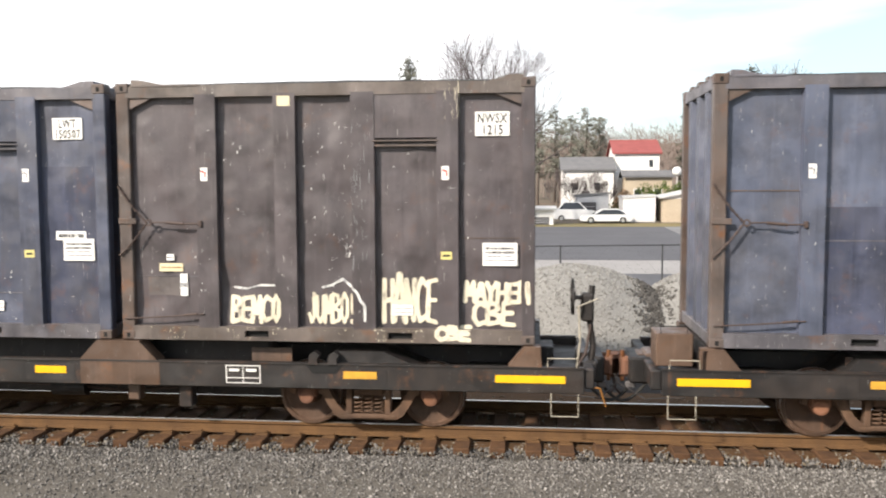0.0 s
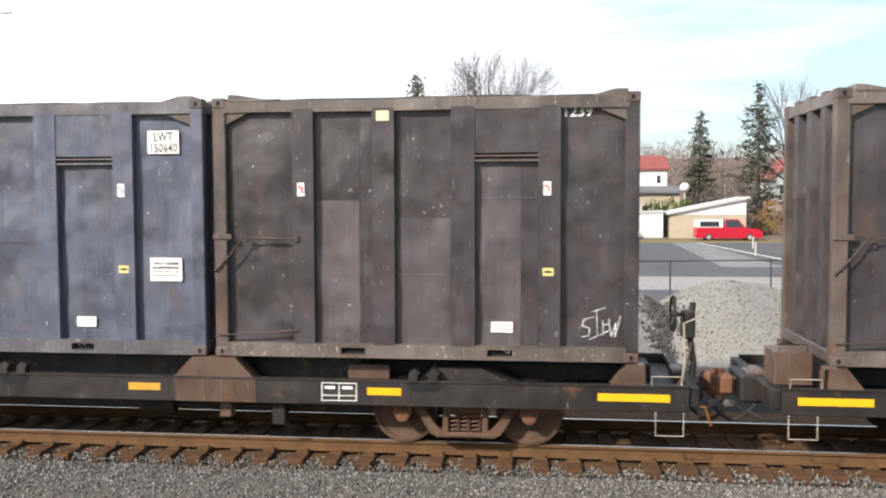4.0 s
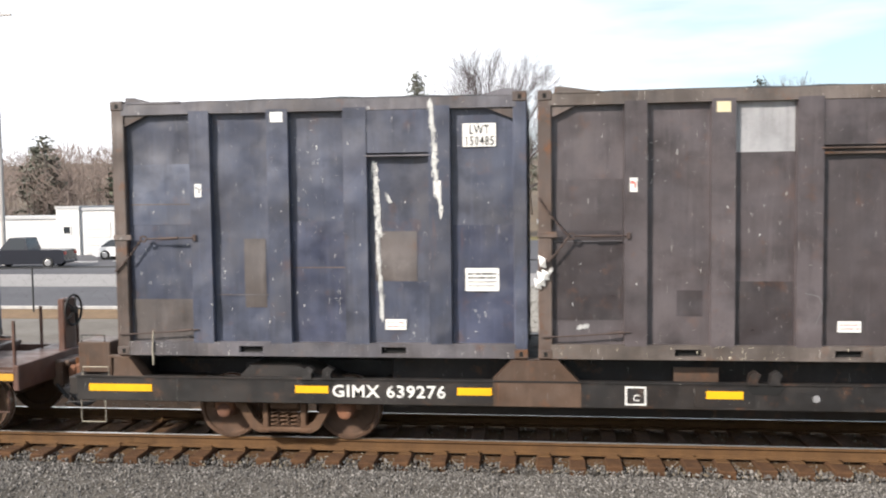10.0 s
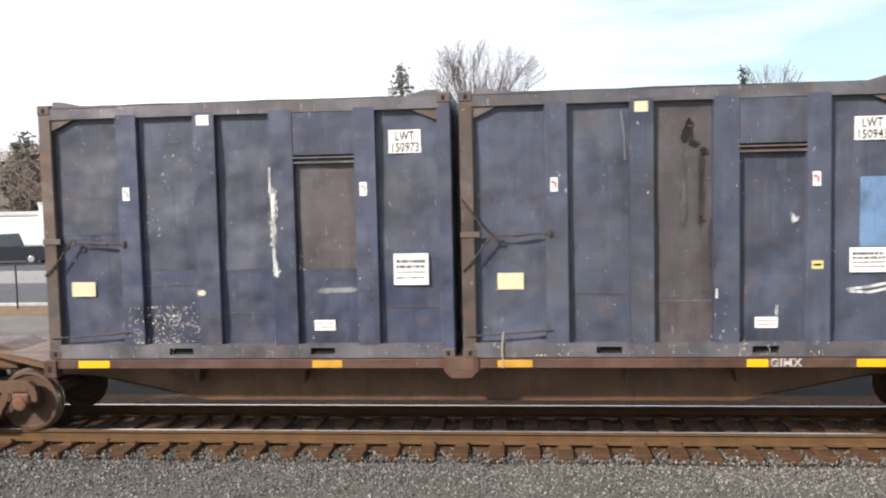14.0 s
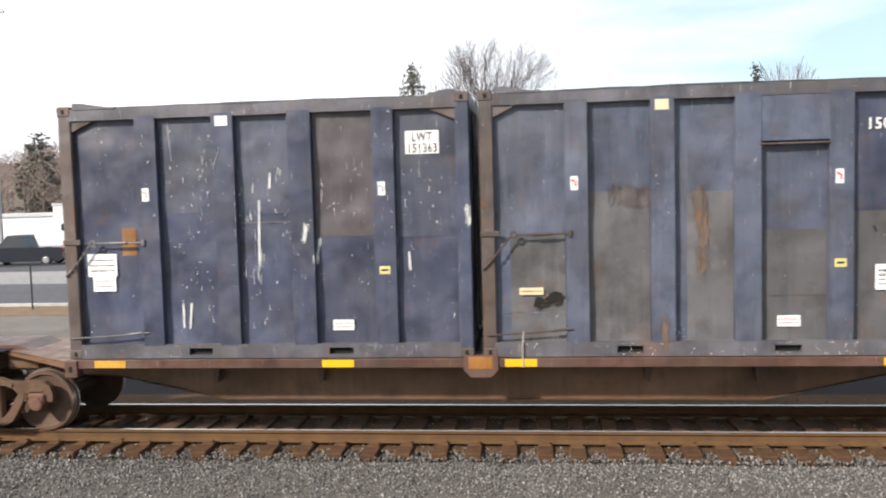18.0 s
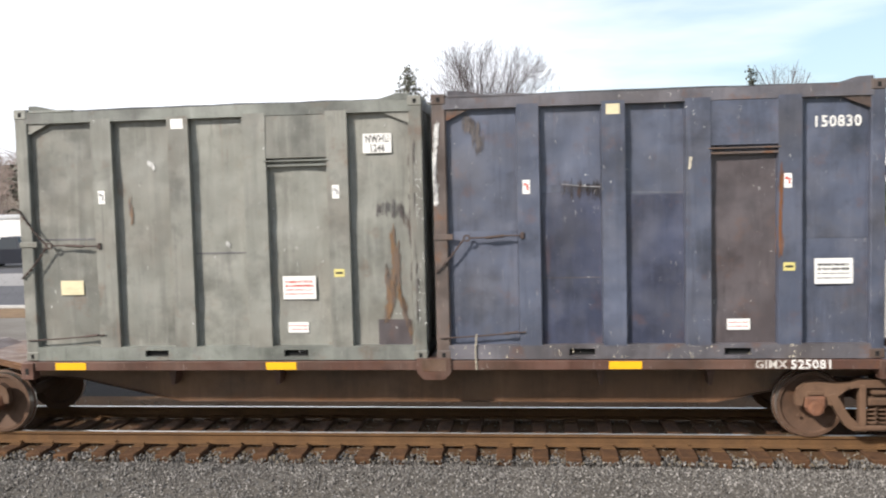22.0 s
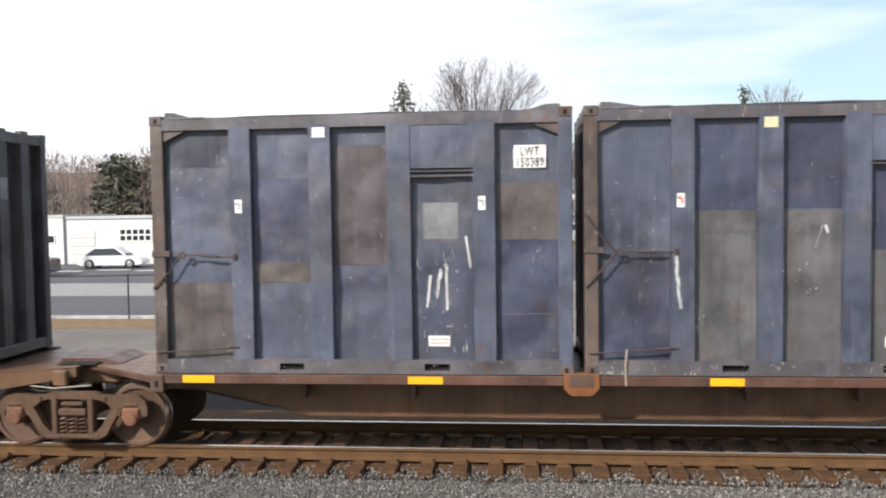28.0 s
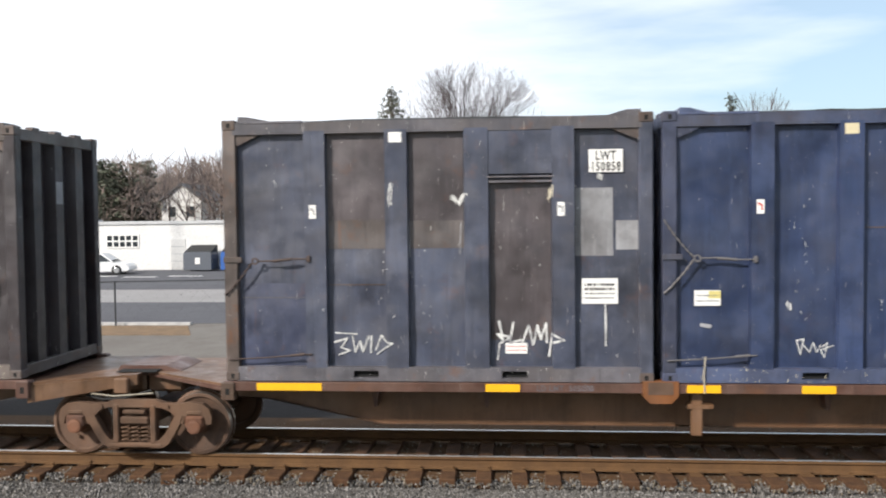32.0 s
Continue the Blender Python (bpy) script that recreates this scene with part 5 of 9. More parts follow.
    part("uncoupling_lever", Form().path([(b, -1.2, 0.72), (b + 0.22, -1.2, 0.70), (b + 0.30, -1.2, 0.45)], 0.014), OCHRE, car)
    movers.append((car, x0, 0.0, 1))
    return car


TEAL_ARM = paint("light_teal_paint", (0.075, 0.15, 0.21), grime=(0.10, 0.09, 0.085), rust=0.3, scrape=0.3)
# reflective strips (place, width) and lettering places of each spine unit
STRIPS = (((0.56, 0.47), (3.84, 0.49), (7.88, 0.77)), ((0.48, 0.47), (3.95, 0.43), (6.57, 0.48), (9.92, 0.28), (11.34, 0.4)), ((0.45, 0.47), (3.8, 0.46), (6.82, 0.46), (10.12, 0.14), (11.44, 0.34)),
          ((0.41, 0.48), (3.82, 0.46), (6.41, 0.44), (11.4, 0.4)), ((4.77, 0.47), (6.19, 0.29), (7.84, 0.27), (10.8, 0.45)), ((0.48, 0.47), (3.66, 0.44), (8.48, 0.44)), ((0.41, 0.48), (3.71, 0.46), (7.14, 0.42), (11.72, 0.24)),
          ((0.45, 0.47), (3.7, 0.46), (7.2, 0.46), (11.73, 0.26)), ((0.43, 0.47), (3.69, 0.49), (7.8, 0.45)), ((1.65, 0.45), (5.0, 0.44), (7.94, 0.48), (11.26, 0.46)), ((0.47, 0.93), (3.7, 0.47), (6.42, 0.45), (7.93, 0.44), (9.7, 1.0)), ((0.5, 0.47), (4.0, 0.47)))
MARKS = ((10.14, 10.72), (10.22, 0), (10.35, 10.88), (0, 0), (0, 0.92), (10.41, 10.87), (10.3, 0), (10.3, 0), (0, 0), (0.45, 0.95), (0, 11.0), (0, 0))


def spine_unit(x0, x1, left, right, number, group, k):
    """A spine car unit for two containers. left, right: 'joint', 'held' or 'end', how its ends run."""
    L = x1 - x0
    car = thing("spine_car", "oxide-brown articulated spine car unit covered in dust", "rail car", group=group)
    y = -1.22
    for yy in (y - 0.02, -y - 0.06):
        part("deck_edge", Form().box(-0.02, L + 0.02, yy, yy + 0.08, 1.03, 1.165, 0.008), CAR_BROWN, car)
    part("deck", Form().box(0.0, L, y + 0.06, -y - 0.06, 1.05, 1.10), CAR_BROWN, car)
    # fish-belly spine
    for yy in (-0.62, 0.60):
        part("spine_web", Form().slab([(-0.6, 1.0), (L + 0.6, 1.0), (L + 0.6, 0.86), (L - 0.5, 0.80), (L - 2.15, 0.45), (2.15, 0.45), (0.5, 0.80), (-0.6, 0.86)], yy, yy + 0.02), CAR_DUST, car)
    part("spine_bottom", Form().add([(x, yy, z) for yy in (-0.70, 0.70) for x, z in ((-0.6, 0.86), (0.5, 0.80), (2.15, 0.45), (L - 2.15, 0.45), (L - 0.5, 0.80), (L + 0.6, 0.86))],
                                    [(i, i + 1, i + 7, i + 6) for i in range(5)]), CAR_DUST, car)
    for q in (2.1, 3.7, 8.4, 9.9):
        part("web_gusset", Form().slab([(q - 0.07, 1.03), (q + 0.07, 1.03), (q + 0.02, 0.74), (q - 0.02, 0.74)], y + 0.35, -0.60), CAR_BROWN, car)
    m = L / 2
    for yy in (y - 0.05, -y - 0.12):
        part("middle_bracket", Form().slab([(m - 0.24, 1.20), (m + 0.24, 1.20), (m + 0.24, 1.0), (m + 0.14, 0.90), (m - 0.14, 0.90), (m - 0.24, 1.0)], yy, yy + 0.17), CAR_BROWN if k % 2 else RUST, car, "rusty container bracket")
        part("bracket_face", Form().box(m - 0.17, m + 0.17, yy - 0.004 if yy < 0 else yy + 0.168, yy + 0.002 if yy < 0 else yy + 0.174, 1.02, 1.19, 0.002), OCHRE if k % 3 == 0 else CAR_BARE, car)
        for xa in (-0.05, L - 0.15):
            part("corner_bracket", Form().box(xa, xa + 0.20, yy, yy + 0.17, 0.90, 1.155, 0.012), CAR_BROWN if k % 2 else CAR_BARE, car)
            if yy < 0:
                # black plate painted as the dark inside of the bracket's hole
                part("bracket_hole", Form().box(xa + 0.07, xa + 0.13, yy - 0.0015, yy + 0.003, 0.98, 1.07), SHADOW_GAP, car)
    for q, w in STRIPS[k]:
        reflector(car, q, 1.045, w, y - 0.021, (int(q * 3) + k) % 4 == 0)
    mark_x, number_x = MARKS[k]
    if mark_x:
        words("lettering", "GIMX", 0.11, OLD_STENCIL, car, mark_x, y - 0.0215, 1.05, 1.0, label="white stencilled reporting mark")
    if number:
        words("lettering", number, 0.12, STENCIL, car, number_x, y - 0.0215, 1.045, 0.98, label="white stencilled car number")
    if k in (0, 10):
        words("lettering", "LD LMT  505000", 0.075, RAIL_BLUE, car, 4.4, y - 0.0215, 1.06, 0.95, label="faded stencilled load limit")
    if k in (2, 4, 9):
        q = 7.0 if k != 4 else 6.5
        part("air_reservoir", Form().lathe([(0.0, 0.06), (0.06, 0.15), (0.12, 0.17), (0.60, 0.17), (0.66, 0.15), (0.72, 0.06)], 14), CAR_DUST, car, at=pose(q + 1.85, -0.85, 0.76, 0, 0, -90))
        part("brake_pipe", Form().path([(q + 0.1, -0.98, 0.90), (q + 0.3, -0.98, 0.80), (q + 0.9, -0.98, 0.86), (q + 1.6, -0.98, 0.98), (q + 2.0, -0.95, 0.90), (q + 2.6, -0.95, 0.84), (q + 3.1, -0.95, 0.88)], 0.020), CAR_DUST, car)
        part("brake_pipe", Form().path([(q + 0.4, -0.96, 0.84), (q + 0.8, -0.96, 0.92), (q + 1.3, -0.96, 0.96)], 0.016), GRAB_IRON, car)
        part("brake_valve", Form().box(q + 0.15, q + 0.40, -1.0, -0.8, 0.74, 0.92, 0.04), CAR_DUST, car)
        for u in (1.5, 2.75):
            part("pipe_bracket", Form().slab([(q + u, 1.03), (q + u + 0.14, 1.03), (q + u + 0.06, 0.70), (q + u, 0.70)], -0.95, -0.62), CAR_BROWN, car)
    if k == 10:
        part("hanging_bracket", Form().box(6.51, 6.66, -1.1, -1.0, 0.42, 1.03, 0.01).box(6.45, 6.8, -1.11, -0.99, 0.80, 0.86), CAR_DUST, car)
    for s, e, kind in ((-1, 0.0, left), (1, L, right)):
        def P(q):
            return e + s * q
        if kind in ("joint", "held"):
            # sloping arm and deck towards the shared truck
            out = 1.50
            deep, reach = (0.26, 0.86) if kind == "held" else (0.07, 0.50)
            part("arm_deck", Form().add([(P(-0.02), -1.20, 1.12), (P(-0.02), 1.20, 1.12), (P(out), reach, 1.19), (P(out), -reach, 1.19), (P(-0.02), -1.20, 1.08), (P(-0.02), 1.20, 1.08), (P(out), reach, 1.15), (P(out), -reach, 1.15)],
                                        [(0, 1, 2, 3), (4, 7, 6, 5), (0, 3, 7, 4), (1, 5, 6, 2), (3, 2, 6, 7), (0, 4, 5, 1)]), CAR_DUST, car, "dusty sloping end deck")
            for yy in (-1, 1):
                part("side_arm", Form().add([(P(0.0), yy * 1.22, 1.09), (P(0.0), yy * 1.14, 1.09), (P(out), yy * (reach - 0.06), 1.16), (P(out), yy * (reach + 0.02), 1.16), (P(0.0), yy * 1.22, 1.09 - deep), (P(0.0), yy * 1.14, 1.09 - deep), (P(out), yy * (reach - 0.06), 1.16 - deep * 0.45), (P(out), yy * (reach + 0.02), 1.16 - deep * 0.45)],
                                            [(0, 1, 2, 3), (4, 7, 6, 5), (0, 3, 7, 4), (1, 5, 6, 2), (3, 2, 6, 7), (0, 4, 5, 1)]), CAR_DUST if k % 2 else CAR_BROWN, car)
            if kind == "held" and k in (6, 7):
                def side(q, z):
                    return (P(q), -(1.22 + (reach + 0.02 - 1.22) * q / out) - 0.005, z + 0.07 * q / out)
                f = Form().add([side(0.40, 0.89), side(1.12, 0.89), side(1.12, 1.06), side(0.40, 1.06)] + [(u, v + 0.004, w) for u, v, w in (side(0.40, 0.89), side(1.12, 0.89), side(1.12, 1.06), side(0.40, 1.06))],
                               [(0, 1, 2, 3), (4, 7, 6, 5), (0, 4, 5, 1), (1, 5, 6, 2), (2, 6, 7, 3), (3, 7, 4, 0)])
                part("paint_patch", f, TEAL_ARM, car, "light blue paint patch")
            if kind == "held":
                part("arm_stiffener", Form().box(min(P(1.18), P(1.40)), max(P(1.18), P(1.40)), -0.98, -0.86, 0.92, 1.15, 0.02), CAR_DUST, car)
                part("jumper_hose", Form().path([(P(0.75), -0.95, 0.90), (P(1.0), -0.97, 0.84), (P(1.35), -0.95, 0.86), (P(1.7), -0.85, 0.95)], 0.018), RUBBER, car)
                part("slack_rod", Form().path([(P(0.85), -1.0, 0.93), (P(1.2), -0.98, 0.89), (P(1.75), -0.9, 0.92)], 0.012), GRAB_IRON, car)
            part("centre_casting", Form().box(min(P(0.9), P(1.46)), max(P(0.9), P(1.46)), -0.5, 0.5, 0.86, 1.14, 0.04), CAR_DUST, car)
            if kind == "held":
                truck_frame(car, P(1.52))
                part("joint_cover", Form().slab([(P(1.0), 1.17), (P(1.05), 1.25), (P(1.75), 1.25), (P(2.0), 1.17)], -0.45, 0.45), CAR_BROWN, car)
                # black sheet on the deck, coloured for the shade in the joint
                part("joint_opening", Form().box(min(P(1.1), P(1.7)), max(P(1.1), P(1.7)), -0.7, -0.455, 1.19, 1.20), SHADOW_GAP, car)
        else:
            truck_frame(car, P(0.0))
            part("end_platform", Form().box(min(P(0.1), P(1.75)), max(P(0.1), P(1.75)), -0.65, 0.65, 0.82, 1.0, 0.015).box(min(P(0.0), P(0.3)), max(P(0.0), P(0.3)), -1.2, 1.2, 0.86, 1.10, 0.015), CAR_BROWN, car)
            for yy in (-1.22, 1.12):
                part("platform_sill", Form().box(min(P(0.15), P(1.75)), max(P(0.15), P(1.75)), yy, yy + 0.10, 0.86, 1.03, 0.01), CAR_BROWN, car)
            part("walkway", Form().box(min(P(1.05), P(1.75)), max(P(1.05), P(1.75)), -1.12, 1.12, 1.03, 1.07), CAR_BROWN, car)
            part("end_beam", Form().box(min(P(1.72), P(1.82)), max(P(1.72), P(1.82)), -1.25, 1.25, 0.74, 1.12, 0.012), CAR_BROWN, car)
            for yy in (-1.2, 0.55):
                for q in (1.05, 1.70):
                    part("rail_post", Form().box(min(P(q), P(q + 0.04)), max(P(q), P(q + 0.04)), yy, yy + 0.04, 1.0, 1.78, 0.004), CAR_BROWN, car)
            part("grab_rail", Form().path([(P(1.07), -1.18, 1.5), (P(1.72), -1.18, 1.5)], 0.012), CAR_BROWN, car)
            part("brake_stand", Form().box(min(P(1.62), P(1.74)), max(P(1.62), P(1.74)), 0.15, 0.5, 1.05, 1.95, 0.02), CAR_BROWN, car)
            brake_wheel(car, P(1.80), 1.75, 0.33)
            if k in (9, 10):
                # small yellow reflective patch, no lamp
                part("marker_light", Form().box(min(P(1.50), P(1.58)), max(P(1.50), P(1.58)), -1.26, -1.255, 0.90, 0.95), STICKER_YELLOW, car)
            else:
                reflector(car, min(P(0.50), P(0.98)), 0.90, 0.48, -1.221)
                reflector(car, min(P(1.40), P(1.74)), 0.895, 0.34, -1.256, True)
            coupler(car, P(1.82), s)
            part("stirrup", Form().path([(P(1.3), -1.24, 0.86), (P(1.3), -1.24, 0.42), (P(1.65), -1.24, 0.42), (P(1.65), -1.24, 0.74)], 0.014), CAR_BROWN, car)
    movers.append((car, x0, 0.0, 1))
    return car


G1, G2 = "containers on the flatcars", "containers on the spine cars"
A_BASE, B_BASE = 1.292, 1.178
grey, black, slate, dusk, navy, bright, sage = ((CHARCOAL, RAIL_GREY, POST_RUST), (BLACKISH, RAIL_GREY, POST_RUST), (SLATE, RAIL_BLUE, POST_RUST),
                                               (DUSK, RAIL_BLUE, POST_RUST), (NAVY, RAIL_BLUE, POST_RUST), (BRIGHT_NAVY, paint("navy_rail_paint", (0.05, 0.065, 0.12), rust=0.35, scrape=0.6), NAVY),
                                               (SAGE, paint("sage_rail_paint", (0.17, 0.18, 0.16), rust=0.3), SAGE))
# left end on the train, paint, and what sets each one apart
LOAD = [
    (2.33, slate, dict(label="faded slate-blue steel waste container with chained door", patches=[(1, 0.2, 1.9, NAVY)], slip=False)),
    (-5.97, grey, dict(label="charcoal steel waste container with cream graffiti tags", mark=("NWSX", "1215"), papers=[(0.55, 0.98, 0.35, 0.12, YELLOWED, OCHRE, 1), (0.86, 0.63, 0.11, 0.32, WHITE, PALE_GREY, 1), (0.66, 1.14, 0.11, 0.09, WHITE, INK, 1)], dent=0.05, cover=0.03, worn=90, flecks=[(2.7, 1.2, 0.7, 1.9, 40), (3.4, 0.6, 0.3, 2.6, 50, PALE_GREY, 0.3), (4.7, 3.1, 0.2, 0.35, 30, TAG_CREAM, 0.2)], plate_at=(5.13, 2.88, 0.47, 0.33), notices=[(5.23, 1.09, 0.48, 0.32)], patches=[(0, 0.63, 0.9, TAN, 0.15, 0.69)], sprayed=[("BEMCO", 1.62, 0.27, 0.74, 0.36), ("JUMBO!", 2.75, 0.28, 0.69, 0.4), ("HANCE", 3.83, 0.29, 0.77, 0.63), ("MAYHEM", 4.98, 0.58, 0.9, 0.27), ("CBE", 5.09, 0.27, 0.6, 0.31), ("CBE", 4.58, 0.06, 0.49, 0.17)], strokes=[(TAG_WHITE, 0.03, [(1.65, 0.76), (1.85, 0.74), (2.04, 0.79), (2.25, 0.79)]), (TAG_WHITE, 0.035, [(2.96, 0.77), (3.09, 0.8), (3.25, 0.89), (3.38, 0.78), (3.47, 0.71), (3.52, 0.59), (3.58, 0.52), (3.58, 0.31)])])),
    (-12.09, dusk, dict(label="dusky blue steel waste container with pale scrapes", mark=("LWT", "150507"), stencil=(0, 0.11, 3.09, "150507"), worn=80, flecks=[(1.6, 1.5, 0.5, 1.4, 50, PALE_GREY, 0.25), (2.3, 0.4, 0.3, 2.7, 60, TAG_WHITE, 0.14), (2.65, 0.4, 0.7, 2.3, 35)], plate_at=(5.11, 2.89, 0.45, 0.31), notices=[(5.11, 1.43, 0.46, 0.13), (5.22, 1.13, 0.47, 0.32)], patches=[(1, 0.2, 3.47, DUSK), (4, 0.2, 2.5, NAVY), (0, 0.2, 1.73, NAVY)], strokes=[(TAG_WHITE, 0.025, [(3.22, 2.46), (3.26, 2.35), (3.29, 2.2), (3.34, 1.93)]), (TAG_WHITE, 0.02, [(2.17, 1.11), (2.12, 0.8), (2.17, 0.6)])])),
    (-18.2, dusk, dict(label="dusky blue waste container with large cream bubble graffiti", stencil=(4, 0.14, 2.75, "150310"), patches=[(1, 2.74, 3.19, RUST), (1, 0.2, 2.74, DUSK), (3, 0.2, 1.65, CHARCOAL), (2, 0.2, 2.06, NAVY), (0, 1.3, 3.07, NAVY), (4, 1.38, 3.47, NAVY)], cover=0.06, bubble=True, notices=[(5.17, 0.89, 0.51, 0.32)], strokes=[(RUST_RUN, 0.12, [(2.81, 1.62), (2.87, 1.56), (2.98, 1.61)])])),
    (-24.27, black, dict(label="black-brown waste container with blue ribs", rib=DUSK, plate=NAVY, stencil=(4, 0.12, 2.78, "151170"), patches=[(2, 0.2, 1.62, CHARCOAL), (3, 0.2, 1.62, CHARCOAL), (4, 2.46, 3.47, BLACKISH)], notices=[(5.11, 0.82, 0.48, 0.32)])),
    (-32.73, black, dict(label="charcoal steel waste container with a thin chalky scrawl", stencil=(4, 0.02, 3.35, "1239"), patches=[(1, 2.23, 3.47, BLACKISH, 0, 0.79), (1, 0.2, 2.22, CHARCOAL, 0, 0.77), (3, 0.2, 2.82, CHARCOAL, 0, 0.74), (2, 0.2, 1.97, CHARCOAL)], strokes=[(TAG_WHITE, 0.014, [(5.36, 0.61), (5.23, 0.57), (5.2, 0.49), (5.31, 0.45), (5.29, 0.35), (5.2, 0.33)]), (TAG_WHITE, 0.012, [(5.4, 0.71), (5.41, 0.36)]), (TAG_WHITE, 0.012, [(5.33, 0.68), (5.52, 0.74)]), (TAG_WHITE, 0.012, [(5.48, 0.57), (5.49, 0.36)]), (TAG_WHITE, 0.012, [(5.48, 0.49), (5.56, 0.52)]), (TAG_WHITE, 0.012, [(5.56, 0.58), (5.6, 0.34), (5.66, 0.54), (5.65, 0.34), (5.72, 0.62)]), (TAG_WHITE, 0.012, [(5.29, 0.29), (5.56, 0.42)])], notice=False)),
    (-38.83, slate, dict(label="faded slate-blue steel waste container", mark=("LWT", "150640"), patches=[(2, 0.3, 1.8, SLATE)])),
    (-44.93, black, dict(label="black-brown waste container with patched grey panels", stencil=(4, 0.09, 3.0, "12A1"), papers=[(0.48, 1.15, 0.46, 0.11, WHITE, CHARCOAL, 1), (0.56, 0.92, 0.34, 0.2, YELLOWED, OCHRE, 2)], flecks=[], patches=[(1, 1.24, 2.38, BLACKISH), (1, 0.2, 1.23, CHARCOAL), (2, 2.24, 3.47, CHARCOAL), (2, 1.08, 2.22, TAN), (2, 0.2, 1.08, BLACKISH), (3, 2.12, 2.77, BLACKISH), (3, 1.09, 2.11, TAN), (3, 0.2, 1.09, CHARCOAL), (4, 2.06, 3.47, BLACKISH), (4, 1.7, 2.06, TAN), (4, 0.2, 1.7, CHARCOAL), (0, 0.2, 1.95, CHARCOAL)], cover=0.03, notices=[(5.06, 0.74, 0.48, 0.32)], strokes=[(TAG_CREAM, 0.04, [(0.74, 0.8), (0.7, 0.66), (0.74, 0.5)]), (TAG_CREAM, 0.03, [(0.85, 0.88), (0.85, 0.72), (0.8, 0.6)]), (TAG_CREAM, 0.025, [(1.08, 0.96), (1.1, 0.72), (1.07, 0.44)]), (TAG_CREAM, 0.03, [(0.97, 0.76), (0.92, 0.6), (0.94, 0.4)]), (TAG_CREAM, 0.05, [(0.02, 0.93), (0.23, 0.94), (0.47, 1.01)]), (TAG_WHITE, 0.02, [(4.65, 0.4), (4.59, 0.51), (4.66, 0.63), (4.78, 0.63), (4.76, 0.52)])])),
    (-51.0, dusk, dict(label="dusky blue waste container under a bowed cover", mark=("LWT", "151206"), flecks=[], cover=0.1, tarp=TEAL, patches=[(1, 2.18, 3.47, DULL_TEAL), (4, 1.6, 2.83, NAVY), (0, 0.2, 1.61, DULL_TEAL), (2, 0.2, 1.92, NAVY)], plate_at=(5.15, 2.86, 0.45, 0.31), notices=[(5.13, 0.98, 0.47, 0.4)], papers=[(0.46, 0.94, 0.29, 0.18, YELLOWED, CHARCOAL, 2)], plate=NAVY, strokes=[(TAG_WHITE, 0.03, [(1.7, 1.22), (1.65, 0.94), (1.69, 0.79)]), (TAG_WHITE, 0.025, [(1.79, 1.02), (1.73, 0.82), (1.71, 0.59)]), (TAG_WHITE, 0.02, [(1.59, 1.3), (1.6, 0.67)]), (TAG_WHITE, 0.03, [(2.96, 2.01), (2.97, 1.8)]), (TAG_WHITE, 0.04, [(3.56, 1.72), (3.59, 1.63)]), (TAG_WHITE, 0.06, [(3.96, 2.75), (4.01, 2.73)])])),
    (-59.4, (PLUM, RAIL_BLUE, POST_RUST), dict(label="plum-blue waste container with a torn hole", mark=("LWT", "150161"), holes=[(5.0, 2.05, 0.32, 0.3)], patches=[(1, 0.2, 1.88, NAVY), (2, 0.2, 1.88, NAVY), (3, 0.2, 2.74, NAVY), (0, 0.2, 1.51, NAVY), (4, 1.24, 3.47, SLATE)], plate_at=(5.19, 2.85, 0.45, 0.3), notices=[(5.18, 0.84, 0.48, 0.33)], strokes=[(RUST_RUN, 0.09, [(2.27, 2.33), (2.31, 1.73), (2.31, 0.97), (2.34, 0.29)]), (TAN, 0.07, [(3.39, 2.4), (3.41, 1.49), (3.46, 0.31)]), (PALE_GREY, 0.06, [(3.92, 2.51), (3.9, 1.87), (3.91, 1.26)]), (TAG_WHITE, 0.05, [(4.51, 1.39), (4.52, 1.12)]), (TAG_WHITE, 0.06, [(4.51, 0.43), (4.52, 0.27)]), (TAG_WHITE, 0.04, [(1.23, 3.35), (1.25, 3.18)]), (RUST, 0.02, [(2.69, 2.41), (2.71, 1.5)])], flecks=[(0.4, 0.3, 0.9, 0.8, 70, TAG_WHITE, 0.05), (1.5, 1.2, 0.8, 2.0, 40, TAG_WHITE, 0.08)])),
    (-65.46, slate, dict(label="slate-blue waste container repainted with teal panels", stencil=(4, 0.0, 3.19, "150082"), notice=False, papers=[(0.31, 0.89, 0.42, 0.28, WHITE, INK, 1), (0.35, 0.92, 0.35, 0.17, INK, WHITE, 2)], patches=[(1, 0.2, 2.43, TEAL, 0, 0.8), (2, 0.2, 2.7, TEAL, 0, 0.8), (2, 3.03, 3.47, SLATE), (3, 0.2, 0.66, TEAL, 0.03, 0.82), (4, 0.2, 1.1, TEAL), (4, 2.28, 2.98, NAVY), (0, 0.2, 0.71, TEAL), (3, 1.21, 1.92, SANDY), (0, 3.04, 3.47, DULL_TEAL, 0, 0.81)], strokes=[(PALE_GREY, 0.012, [(1.48, 1.49), (2.22, 1.49)]), (PALE_GREY, 0.012, [(2.61, 1.46), (3.33, 1.47)]), (PALE_GREY, 0.012, [(4.92, 0.89), (5.85, 0.91)]), (PALE_GREY, 0.012, [(5.41, 1.09), (5.42, 0.23)]), (TAG_WHITE, 0.02, [(2.45, 1.29), (2.45, 0.88)])])),
